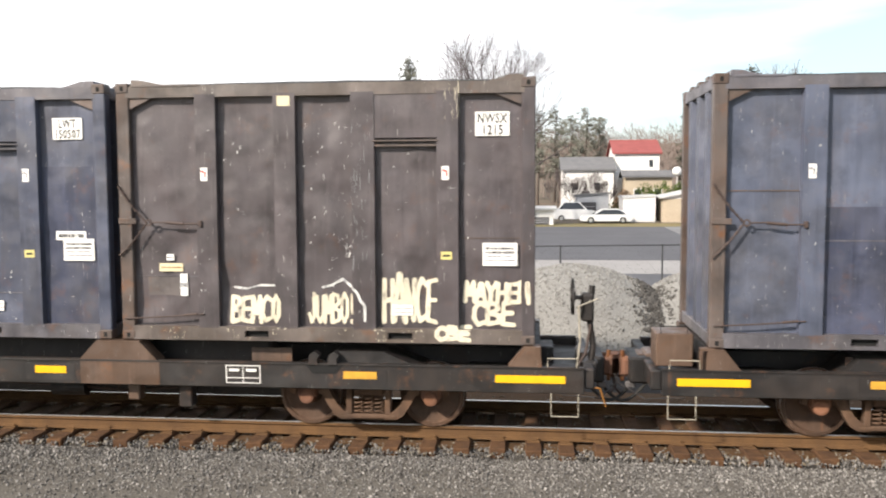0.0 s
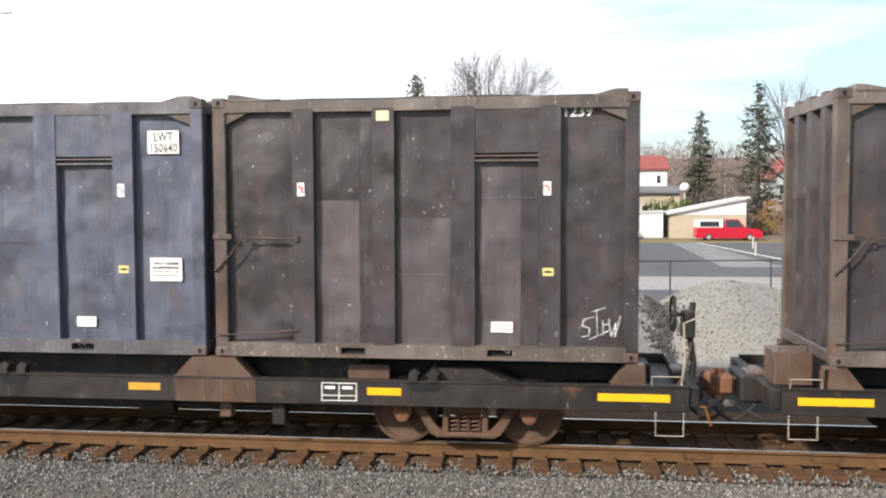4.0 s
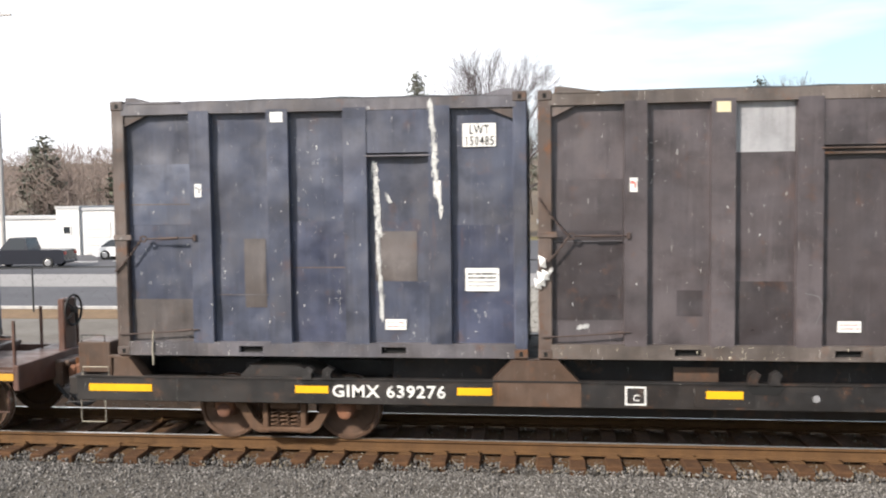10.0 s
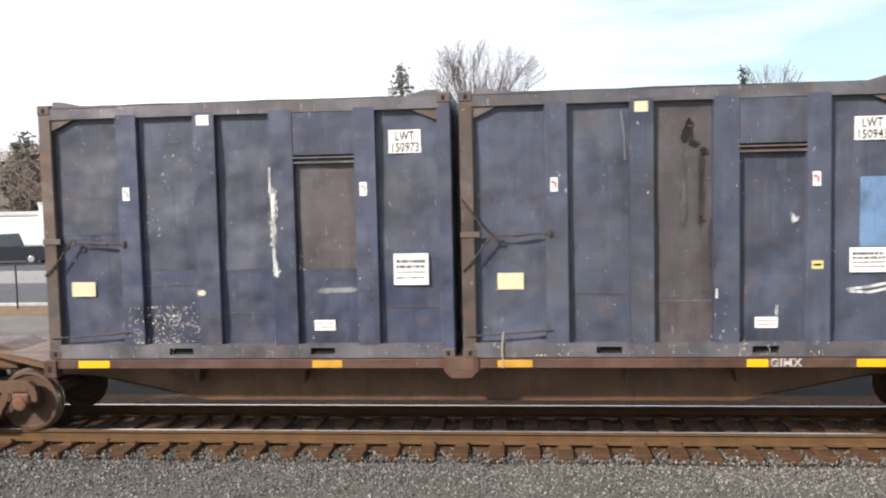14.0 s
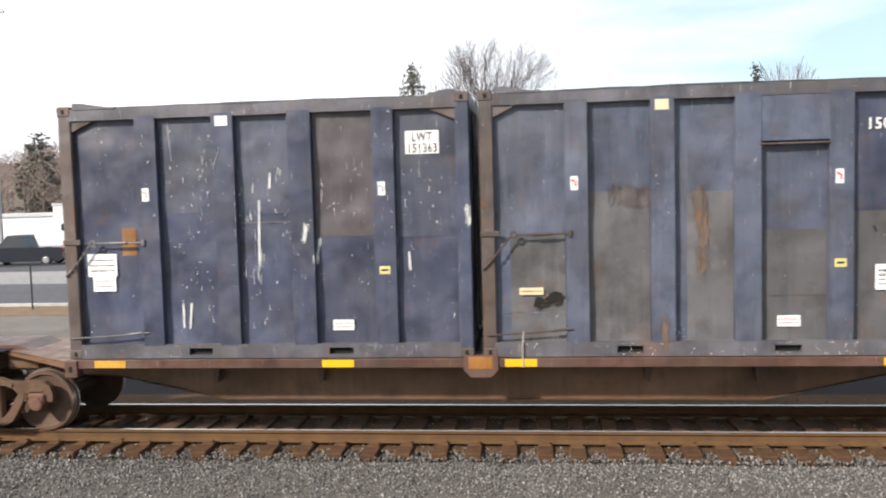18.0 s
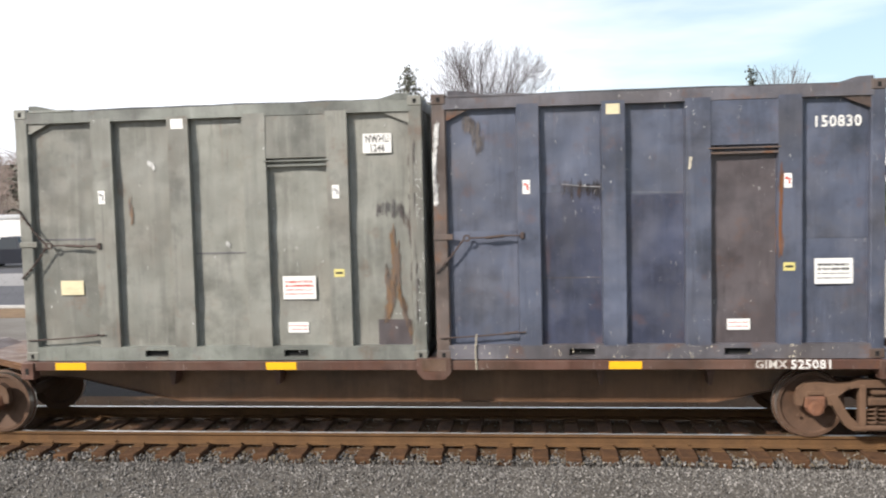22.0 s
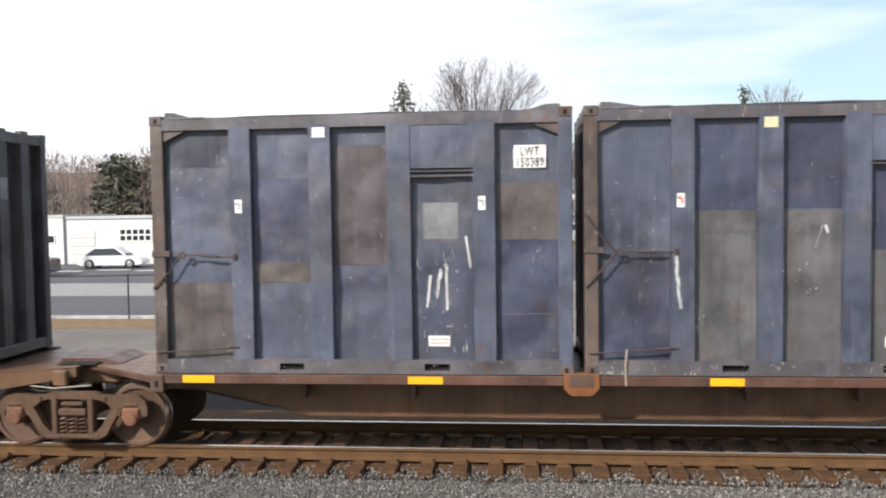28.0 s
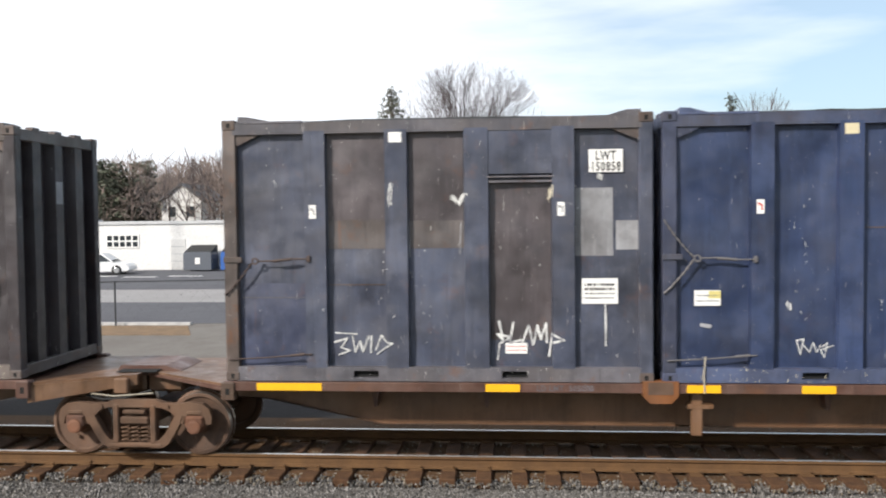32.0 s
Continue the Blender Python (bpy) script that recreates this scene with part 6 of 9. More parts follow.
    (-71.52, grey, dict(label="charcoal waste container with an ochre-rust panel", stencil=(4, 0.17, 3.34, "1148"), papers=[(5.18, 3.13, 0.47, 0.12, WHITE, CHARCOAL, 1)], dent=0.026, patches=[(4, 1.83, 3.07, OCHRE), (2, 2.79, 3.47, PALE_GREY), (4, 0.2, 0.99, BLACKISH), (2, 0.2, 1.06, BLACKISH), (1, 0.59, 0.94, BLACKISH, 0.46, 0.9), (0, 1.76, 2.46, CHARCOAL), (0, 0.53, 1.76, BLACKISH)], notices=[(5.13, 1.05, 0.52, 0.33)], strokes=[(PALE_GREY, 0.02, [(3.51, 0.91), (3.68, 0.87), (3.75, 0.72), (3.65, 0.51)]), (TAG_WHITE, 0.04, [(0.53, 0.42), (0.67, 0.45)]), (TAG_WHITE, 0.05, [(0.09, 1.11), (0.17, 1.24)])])),
    (-77.62, dusk, dict(label="mottled blue and brown waste container with pale scuffs", mark=("LWT", "150485"), small_yellow=False, patches=[(3, 1.07, 1.77, TAN, 0.09, 0.8), (1, 0.69, 1.68, TAN, 0.52, 0.93), (0, 0.2, 0.81, TAN), (4, 0.2, 1.85, NAVY), (2, 0.2, 1.92, NAVY), (0, 1.89, 2.76, SLATE), (3, 0.2, 1.06, DUSK)], worn=90, flecks=[(2.4, 0.6, 0.9, 2.2, 40, TAG_WHITE, 0.1)], plate_at=(5.07, 2.93, 0.46, 0.32), notices=[(5.09, 0.93, 0.47, 0.32)], strokes=[(TAG_WHITE, 0.07, [(3.82, 2.74), (3.85, 2.18), (3.88, 1.71)]), (TAG_WHITE, 0.05, [(3.86, 1.71), (3.88, 1.07), (3.91, 0.51)]), (TAG_WHITE, 0.06, [(4.63, 3.57), (4.67, 3.11), (4.69, 2.64), (4.72, 2.25)]), (TAG_WHITE, 0.04, [(4.74, 2.4), (4.77, 1.97)]), (TAG_WHITE, 0.03, [(3.77, 3.49), (3.82, 2.94)]), (TAG_WHITE, 0.04, [(3.99, 2.3), (4.04, 2.18)])])),
    (-87.02, slate, dict(label="slate-blue rust-stained waste container with pale green tags", mark=("LWT", "150351"), patches=[(1, 1.16, 2.28, TAN), (2, 0.2, 2.26, TAN), (3, 0.52, 2.92, SANDY), (1, 0.2, 1.17, NAVY, 0.19, 1), (0, 0.51, 2.76, SLATE), (4, 0.2, 2.47, SLATE), (4, 2.47, 2.7, TAN)], plate_at=(5.21, 2.9, 0.45, 0.31), notices=[(5.17, 1.01, 0.49, 0.33)], rib=DUSK, strokes=[(TAG_LIME, 0.03, [(1.7, 0.75), (1.81, 0.51), (1.7, 0.44), (1.68, 0.67), (1.85, 0.74), (1.93, 0.51), (1.81, 0.43)]), (TAG_LIME, 0.03, [(1.91, 0.63), (2.01, 0.51), (1.93, 0.74), (2.05, 0.68)]), (TAG_LIME, 0.03, [(2.08, 0.55), (2.16, 0.63), (2.12, 0.51), (2.24, 0.51), (2.28, 0.63), (2.18, 0.65)]), (TAG_LIME, 0.03, [(2.32, 0.51), (2.41, 0.59), (2.35, 0.65), (2.28, 0.57), (2.33, 0.47)]), (TAG_LIME, 0.02, [(2.39, 0.39), (2.43, 0.74)]), (TAG_LIME, 0.03, [(2.78, 0.62), (2.87, 0.66), (2.84, 0.5), (2.79, 0.39), (2.92, 0.43), (2.89, 0.58)]), (TAG_LIME, 0.03, [(2.93, 0.62), (2.95, 0.39), (3.01, 0.5), (3.09, 0.62), (3.07, 0.39)]), (TAG_LIME, 0.03, [(3.13, 0.58), (3.15, 0.39), (3.23, 0.42)]), (TAG_LIME, 0.025, [(3.24, 0.54), (3.36, 0.62), (3.44, 0.54), (3.4, 0.42), (3.28, 0.38), (3.23, 0.46), (3.26, 0.56)]), (TAG_CREAM, 0.06, [(0.76, 0.16), (0.92, 0.2), (1.07, 0.16)]), (RUST_RUN, 0.1, [(1.0, 0.17), (1.31, 0.2), (1.66, 0.16)]), (TAG_WHITE, 0.05, [(1.19, 0.16), (1.46, 0.2)]), (CHARCOAL, 0.1, [(3.05, 2.18), (3.06, 1.58), (3.05, 0.73)]), (CHARCOAL, 0.07, [(3.26, 2.17), (3.24, 1.35)]), (TAG_WHITE, 0.02, [(1.89, 0.94), (1.93, 0.82)]), (TAG_WHITE, 0.03, [(5.97, 2.3), (6.02, 2.4)])])),
    (-93.05, black, dict(label="black-brown waste container patched with many tones", rib=CHARCOAL, worn=90, flecks=[(2.6, 0.3, 0.8, 2.0, 60, TAG_WHITE, 0.15)], patches=[(0, 1.23, 3.47, BLACKISH), (0, 0.2, 1.23, SLATE), (1, 1.44, 2.64, BLACKISH), (1, 0.2, 1.43, TAN), (2, 2.17, 3.47, BLACKISH), (2, 0.78, 2.17, CHARCOAL), (2, 0.2, 0.78, NAVY), (3, 2.03, 2.91, BLACKISH), (3, 1.11, 2.04, CHARCOAL), (3, 0.87, 1.11, SLATE), (3, 0.2, 0.87, NAVY), (4, 2.26, 3.47, BLACKISH), (4, 1.22, 2.27, CHARCOAL), (4, 0.65, 1.22, NAVY), (4, 0.2, 0.65, TAN)], notices=[(4.95, 1.25, 0.48, 0.34)], papers=[(0.37, 0.98, 0.36, 0.2, YELLOWED, WHITE, 1)], strokes=[(TAG_WHITE, 0.05, [(2.98, 1.84), (3.04, 1.47), (3.09, 1.23)]), (TAG_WHITE, 0.05, [(3.83, 1.55), (3.94, 1.69), (4.02, 1.61)]), (TAG_WHITE, 0.03, [(3.21, 1.19), (3.16, 0.99)]), (PALE_GREY, 0.03, [(2.21, 0.33), (2.23, 0.7), (2.15, 0.82), (2.05, 0.78)]), (TAG_WHITE, 0.03, [(4.68, 2.21), (4.6, 2.13)]), (RUST, 0.03, [(5.04, 0.36), (5.13, 0.59), (5.21, 0.44), (5.29, 0.61), (5.33, 0.4)]), (RUST, 0.03, [(5.44, 0.44), (5.54, 0.6), (5.61, 0.4), (5.7, 0.56)])])),
    (-102.13, dusk, dict(label="dusky blue waste container with a light blue patch and a hole", mark=("LWT", "150945"), patches=[(4, 1.46, 2.39, SKY_BLUE, 0.42, 1), (2, 0.2, 3.47, CHARCOAL)], holes=[(2.97, 2.88, 0.16, 0.28), (3.03, 3.08, 0.11, 0.15), (3.07, 2.82, 0.15, 0.12), (3.21, 2.73, 0.13, 0.12), (3.2, 1.85, 0.08, 0.06)], plate_at=(5.22, 2.87, 0.45, 0.31), notices=[(5.17, 1.12, 0.49, 0.33)], papers=[(0.49, 0.94, 0.36, 0.23, YELLOWED, YELLOWED, 1)], strokes=[(TAG_WHITE, 0.035, [(5.16, 0.89), (5.39, 0.92), (5.66, 0.97)]), (TAG_WHITE, 0.035, [(5.19, 0.86), (5.43, 0.85), (5.66, 0.9)]), (PALE_GREY, 0.03, [(2.19, 3.34), (2.23, 3.03), (2.24, 2.69)]), (BLACKISH, 0.05, [(3.24, 2.71), (3.25, 2.26), (3.24, 1.88)]), (TAN, 0.06, [(2.98, 2.83), (3.0, 2.34), (3.01, 1.81)]), (BLACKISH, 0.03, [(3.36, 1.8), (3.38, 1.27)]), (TAG_WHITE, 0.04, [(4.44, 1.92), (4.44, 1.83), (4.5, 1.85)]), (TAG_WHITE, 0.03, [(4.24, 0.68), (4.23, 0.56)]), (TAG_WHITE, 0.03, [(3.43, 0.92), (3.43, 0.81)])])),
    (-108.2, navy, dict(label="navy waste container with white spatter near its sill", mark=("LWT", "150973"), worn=80, flecks=[(1.25, 0.22, 1.0, 0.5, 210, TAG_CREAM, 0.05), (1.6, 0.2, 0.4, 0.4, 70, TAG_WHITE, 0.08)], small_yellow=False, plate_at=(5.08, 2.86, 0.45, 0.32), notices=[(5.11, 1.02, 0.49, 0.44)], papers=[(0.35, 0.9, 0.36, 0.21, YELLOWED, YELLOWED, 1)], patches=[(0, 1.79, 3.47, DUSK), (1, 1.27, 3.47, DUSK), (2, 1.26, 3.47, DUSK), (3, 1.25, 2.82, CHARCOAL), (4, 1.39, 3.47, DUSK)], strokes=[(TAG_WHITE, 0.03, [(3.37, 2.7), (3.36, 2.35)]), (TAG_WHITE, 0.09, [(3.41, 2.42), (3.41, 2.07), (3.41, 1.75)]), (TAG_WHITE, 0.06, [(3.41, 1.75), (3.42, 1.43), (3.45, 1.17)]), (PALE_GREY, 0.09, [(4.05, 0.95), (4.26, 0.95), (4.55, 0.96)]), (TAG_CREAM, 0.07, [(2.26, 0.94), (2.39, 0.95)])])),
    (-117.25, navy, dict(label="navy waste container with an orange-stained rib", stencil=(4, 0.18, 2.68, "150378"), stains=[(1, 0.03, 0.2, 1.15, 3.3, RIB_ORANGE)], worn=110, flecks=[(2.58, 0.2, 0.28, 1.9, 120, TAG_WHITE, 0.35), (2.66, 1.4, 0.15, 1.6, 40, TAG_WHITE, 0.4), (3.05, 2.5, 0.12, 0.6, 30, TAG_WHITE, 0.4), (3.4, 2.7, 0.1, 0.4, 16, TAG_WHITE, 0.4), (3.76, 0.4, 0.22, 2.5, 90, TAG_WHITE, 0.35), (2.95, 0.4, 1.7, 2.6, 90, TAG_WHITE, 0.18)], patches=[(0, 1.42, 3.47, CHARCOAL, 0, 0.78), (1, 2.41, 3.47, CHARCOAL), (1, 1.12, 2.44, NAVY), (1, 0.2, 1.13, CHARCOAL), (2, 0.2, 3.47, CHARCOAL, 0, 0.8), (3, 1.16, 1.81, CHARCOAL), (4, 1.88, 3.47, CHARCOAL)], notices=[(5.2, 0.68, 0.49, 0.33)], holes=[(0.75, 0.29, 0.23, 0.21)], strokes=[(PALE_GREY, 0.012, [(4.96, 1.88), (5.93, 1.83)]), (TAG_WHITE, 0.03, [(0.95, 2.68), (0.98, 2.52)]), (TAG_WHITE, 0.05, [(2.56, 3.49), (2.58, 3.02), (2.55, 2.63)]), (TAG_WHITE, 0.04, [(2.87, 3.28), (2.89, 2.77)]), (TAG_WHITE, 0.04, [(3.31, 3.46), (3.3, 2.99)]), (TAG_WHITE, 0.04, [(3.6, 3.41), (3.57, 2.9), (3.68, 2.59)]), (TAG_WHITE, 0.06, [(3.73, 1.58), (3.76, 1.18), (3.84, 0.55)]), (TAG_WHITE, 0.04, [(3.85, 0.95), (3.87, 0.23)]), (TAG_WHITE, 0.03, [(3.01, 1.67), (3.04, 1.19)]), (TAG_WHITE, 0.03, [(4.37, 0.55), (4.24, 0.31)]), (TAG_WHITE, 0.08, [(2.55, 0.14), (2.99, 0.14), (3.41, 0.06), (3.66, 0.14)])])),
    (-123.33, navy, dict(label="dark navy steel waste container", stencil=(4, 0.07, 2.92, "151230"), notices=[(4.99, 0.8, 0.48, 0.31)])),
    (-132.41, slate, dict(label="slate-blue waste container with dusty tan lower panels", stencil=(4, 0.18, 2.98, "150057"), patches=[(1, 0.2, 2.25, SANDY), (2, 0.2, 2.22, SANDY, 0.19, 1), (3, 0.2, 1.68, SANDY), (4, 0.2, 1.91, SANDY), (0, 0.2, 1.67, SANDY, 0.19, 1), (4, 1.91, 3.47, NAVY)], flecks=[], holes=[(0.65, 0.66, 0.25, 0.17), (0.84, 0.72, 0.26, 0.19)], notices=[(5.2, 0.86, 0.49, 0.34)], papers=[(0.51, 0.85, 0.33, 0.1, YELLOWED, OCHRE, 1)], strokes=[(RUST_RUN, 0.1, [(2.94, 2.22), (2.99, 1.78), (2.99, 1.24)]), (TAN, 0.2, [(1.85, 2.22), (2.08, 2.16), (2.27, 2.19)]), (RUST_RUN, 0.05, [(2.44, 0.49), (2.48, 0.17)]), (TAG_CREAM, 0.04, [(4.42, 3.15), (4.38, 2.96)]), (INK, 0.03, [(5.19, 1.7), (5.22, 1.64)]), (INK, 0.03, [(5.47, 1.69), (5.5, 1.64)])])),
    (-138.5, navy, dict(label="navy waste container with a burnt orange patch", mark=("LWT", "151363"), hatch=False, patches=[(0, 1.5, 1.9, OCHRE, 0.66, 0.92), (2, 2.06, 3.47, DUSK), (3, 1.72, 3.47, CHARCOAL), (1, 2.09, 3.47, DUSK), (4, 1.69, 3.47, DUSK)], papers=[(0.31, 1.2, 0.45, 0.33, WHITE, INK, 3), (0.38, 0.98, 0.35, 0.23, WHITE, PALE_GREY, 2)], worn=120, flecks=[(2.6, 0.4, 0.7, 2.8, 60, TAG_WHITE, 0.2), (1.5, 0.4, 0.8, 2.6, 40), (3.7, 0.4, 2.0, 2.6, 60)], plate_at=(5.06, 2.84, 0.47, 0.32), notices=[], strokes=[(PALE_GREY, 0.03, [(1.62, 3.35), (1.66, 2.85)]), (PALE_GREY, 0.025, [(2.41, 3.02), (2.31, 2.74)]), (TAG_WHITE, 0.06, [(3.63, 1.9), (3.59, 1.66)]), (TAG_WHITE, 0.04, [(3.8, 1.69), (3.73, 1.33)]), (TAG_WHITE, 0.03, [(2.93, 2.24), (2.9, 1.26)]), (TAG_WHITE, 0.03, [(1.73, 0.78), (1.73, 0.44)]), (TAG_WHITE, 0.03, [(1.86, 0.78), (1.82, 0.43)]), (TAG_WHITE, 0.06, [(5.92, 2.11), (5.93, 1.84)]), (TAG_WHITE, 0.03, [(3.11, 2.63), (3.09, 2.43)]), (TAG_WHITE, 0.03, [(5.07, 1.47), (5.08, 1.23)])])),
    (-147.63, bright, dict(label="bright navy ribbed waste container with white scrapes", mark=("ESIU", "10007"), hatch=False, small_yellow=False, dent=0.026, worn=110, flecks=[(1.58, 0.4, 0.42, 2.8, 130, TAG_WHITE, 0.16), (3.3, 0.3, 0.12, 2.7, 25, PALE_GREY, 0.4), (3.75, 0.3, 0.6, 2.0, 40)], plate_at=(5.15, 2.84, 0.4, 0.37), notices=[(5.19, 1.06, 0.47, 0.33)], papers=[(0.38, 1.09, 0.34, 0.22, WHITE, PALE_GREY, 2), (0.56, 1.22, 0.15, 0.08, STICKER_YELLOW, STICKER_YELLOW, 1)], strokes=[(TAG_WHITE, 0.07, [(1.73, 2.81), (1.75, 2.59), (1.78, 2.49)]), (TAG_WHITE, 0.05, [(1.9, 2.47), (1.98, 2.31), (1.95, 2.07)]), (TAG_WHITE, 0.05, [(1.99, 2.19), (2.03, 1.92), (1.99, 1.72)]), (TAG_WHITE, 0.05, [(2.05, 1.72), (1.99, 1.41), (2.01, 1.09)]), (TAG_WHITE, 0.05, [(1.87, 1.41), (1.9, 0.94), (1.92, 0.62)]), (TAG_WHITE, 0.04, [(1.82, 2.43), (1.78, 1.73)]), (TAG_WHITE, 0.04, [(1.69, 2.67), (1.7, 2.04)]), (TAG_WHITE, 0.04, [(1.99, 0.93), (2.0, 0.46)]), (PALE_GREY, 0.03, [(4.14, 2.59), (4.1, 0.28)]), (TAG_WHITE, 0.03, [(4.37, 1.13), (4.39, 0.82)]), (TAG_WHITE, 0.04, [(1.08, 1.19), (1.08, 1.07)])])),
    (-153.7, (ASH, RAIL_GREY, POST_RUST), dict(label="slate-grey waste container with rusted-through holes", mark=("", "151053"), patches=[(2, 0.94, 2.24, TAN, 0.05, 0.81), (3, 0.2, 1.66, TAN, 0.06, 0.78), (4, 0.2, 1.21, CHARCOAL), (1, 0.2, 1.6, SLATE)], holes=[(4.98, 1.24, 0.42, 0.28), (5.26, 1.31, 0.49, 0.24), (2.67, 1.83, 0.24, 0.13), (2.74, 1.6, 0.12, 0.29), (3.21, 1.79, 0.08, 0.11)], plate_at=(5.07, 2.86, 0.44, 0.28), notices=[], notice=False, strokes=[(RUST_RUN, 0.07, [(5.25, 1.19), (5.52, 1.24), (5.72, 1.47)]), (RUST, 0.1, [(5.01, 1.01), (5.25, 1.09), (5.56, 1.2)]), (TAG_WHITE, 0.06, [(5.04, 1.43), (5.14, 1.34)]), (TAG_CREAM, 0.05, [(5.26, 1.5), (5.38, 1.48)]), (RUST_RUN, 0.06, [(3.85, 0.36), (4.02, 0.39), (4.18, 0.36)]), (RUST_RUN, 0.06, [(4.36, 1.65), (4.35, 1.1), (4.28, 0.38)]), (BLACKISH, 0.05, [(3.16, 1.52), (3.1, 0.95)]), (BLACKISH, 0.05, [(2.78, 1.6), (2.81, 1.28)]), (TAG_WHITE, 0.03, [(4.62, 2.39), (4.65, 2.23)]), (TAG_WHITE, 0.05, [(5.74, 0.98), (5.78, 0.84)]), (INK, 0.06, [(5.63, 1.53), (5.8, 1.52), (5.8, 0.92)])])),
    (-164.02, slate, dict(label="slate-blue waste container with welded seams", stencil=(4, 0.15, 3.07, "150830"), patches=[(1, 0.2, 2.29, NAVY), (2, 0.2, 2.23, NAVY), (3, 0.2, 2.79, CHARCOAL), (0, 0.2, 1.78, SLATE), (4, 1.6, 3.47, SLATE), (1, 2.39, 3.47, SLATE)], notices=[(5.08, 0.99, 0.49, 0.34)], strokes=[(PALE_GREY, 0.03, [(1.77, 2.4), (2.03, 2.37), (2.3, 2.35)]), (BLACKISH, 0.03, [(1.77, 2.36), (2.03, 2.33), (2.3, 2.31)]), (TAN, 0.08, [(0.45, 3.31), (0.59, 3.19), (0.64, 2.96)]), (TAG_WHITE, 0.05, [(0.07, 3.28), (0.02, 2.71), (0.04, 2.17)]), (PALE_GREY, 0.012, [(2.7, 2.27), (3.44, 2.25)]), (TAG_CREAM, 0.03, [(3.47, 2.71), (3.45, 2.57)]), (RUST, 0.03, [(4.63, 2.54), (4.61, 1.4)])])),
    (-170.11, sage, dict(label="grey-green waste container with rust streaks", mark=("NWHU", "1246"), patches=[(4, 0.2, 0.56, CHARCOAL, 0.37, 0.92)], flecks=[(5.86, 0.5, 0.09, 1.1, 40, TAG_WHITE, 0.05), (5.86, 1.9, 0.09, 1.0, 36, TAG_WHITE, 0.05)], plate_at=(5.11, 2.9, 0.4, 0.27), notices=[(3.89, 0.86, 0.48, 0.33)], papers=[(0.55, 0.96, 0.35, 0.21, YELLOWED, YELLOWED, 1)], strokes=[(RUST_RUN, 0.04, [(5.48, 1.8), (5.51, 1.33), (5.42, 0.63)]), (RUST_RUN, 0.04, [(5.55, 1.56), (5.57, 0.94), (5.72, 0.39)]), (RUST_RUN, 0.03, [(5.39, 1.25), (5.41, 0.78), (5.34, 0.55)]), (TAN, 0.03, [(5.26, 2.11), (5.45, 2.15), (5.61, 2.1), (5.7, 1.96)]), (RUST_RUN, 0.03, [(1.65, 2.31), (1.69, 2.06)]), (TAG_WHITE, 0.04, [(3.07, 1.69), (3.12, 1.65)]), (TAG_WHITE, 0.04, [(1.97, 2.87), (2.05, 2.78)]), (TAN, 0.05, [(5.79, 3.02), (5.77, 1.71), (5.8, 0.62)])])),
    (-179.26, grey, dict(label="charcoal-brown waste container with its door gear reversed", mark=("REGX", "1290"), mirror=True, plate_at=(5.06, 2.85, 0.48, 0.3), notices=[(0.48, 0.73, 0.47, 0.34)], patches=[(1, 2.18, 2.8, BLACKISH), (2, 2.12, 2.78, BLACKISH), (3, 0.2, 2.8, BLACKISH)], strokes=[(PALE_GREY, 0.06, [(3.66, 1.59), (3.6, 1.17), (3.57, 0.63)]), (PALE_GREY, 0.04, [(2.38, 2.29), (2.41, 1.95)]), (TAG_WHITE, 0.04, [(3.68, 1.62), (3.63, 1.32)]), (TAN, 0.05, [(0.26, 1.75), (0.26, 0.75)]), (TAG_WHITE, 0.06, [(3.53, 0.09), (3.56, 0.4)])])),
    (-185.34, dusk, dict(label="dusky blue and rust waste container with its door gear reversed", mark=("LWT", "150946"), mirror=True, notice=False, papers=[(0.34, 0.8, 0.1, 0.45, WHITE, INK, 5)], patches=[(4, 0.58, 1.45, PALE_GREY, 0.26, 0.79), (1, 0.2, 2.19, TAN, 0, 0.75), (1, 2.21, 3.47, CHARCOAL, 0, 0.81), (0, 0.2, 1.64, SLATE), (0, 1.68, 3.47, SLATE), (2, 1.24, 2.22, CHARCOAL)], plate_at=(5.11, 2.85, 0.45, 0.32), strokes=[(TAG_WHITE, 0.06, [(2.32, 0.48), (2.34, 0.36)]), (RUST, 0.05, [(3.98, 2.03), (4.0, 1.24)]), (PALE_GREY, 0.025, [(5.09, 0.65), (5.24, 0.61), (5.4, 0.64)])])),
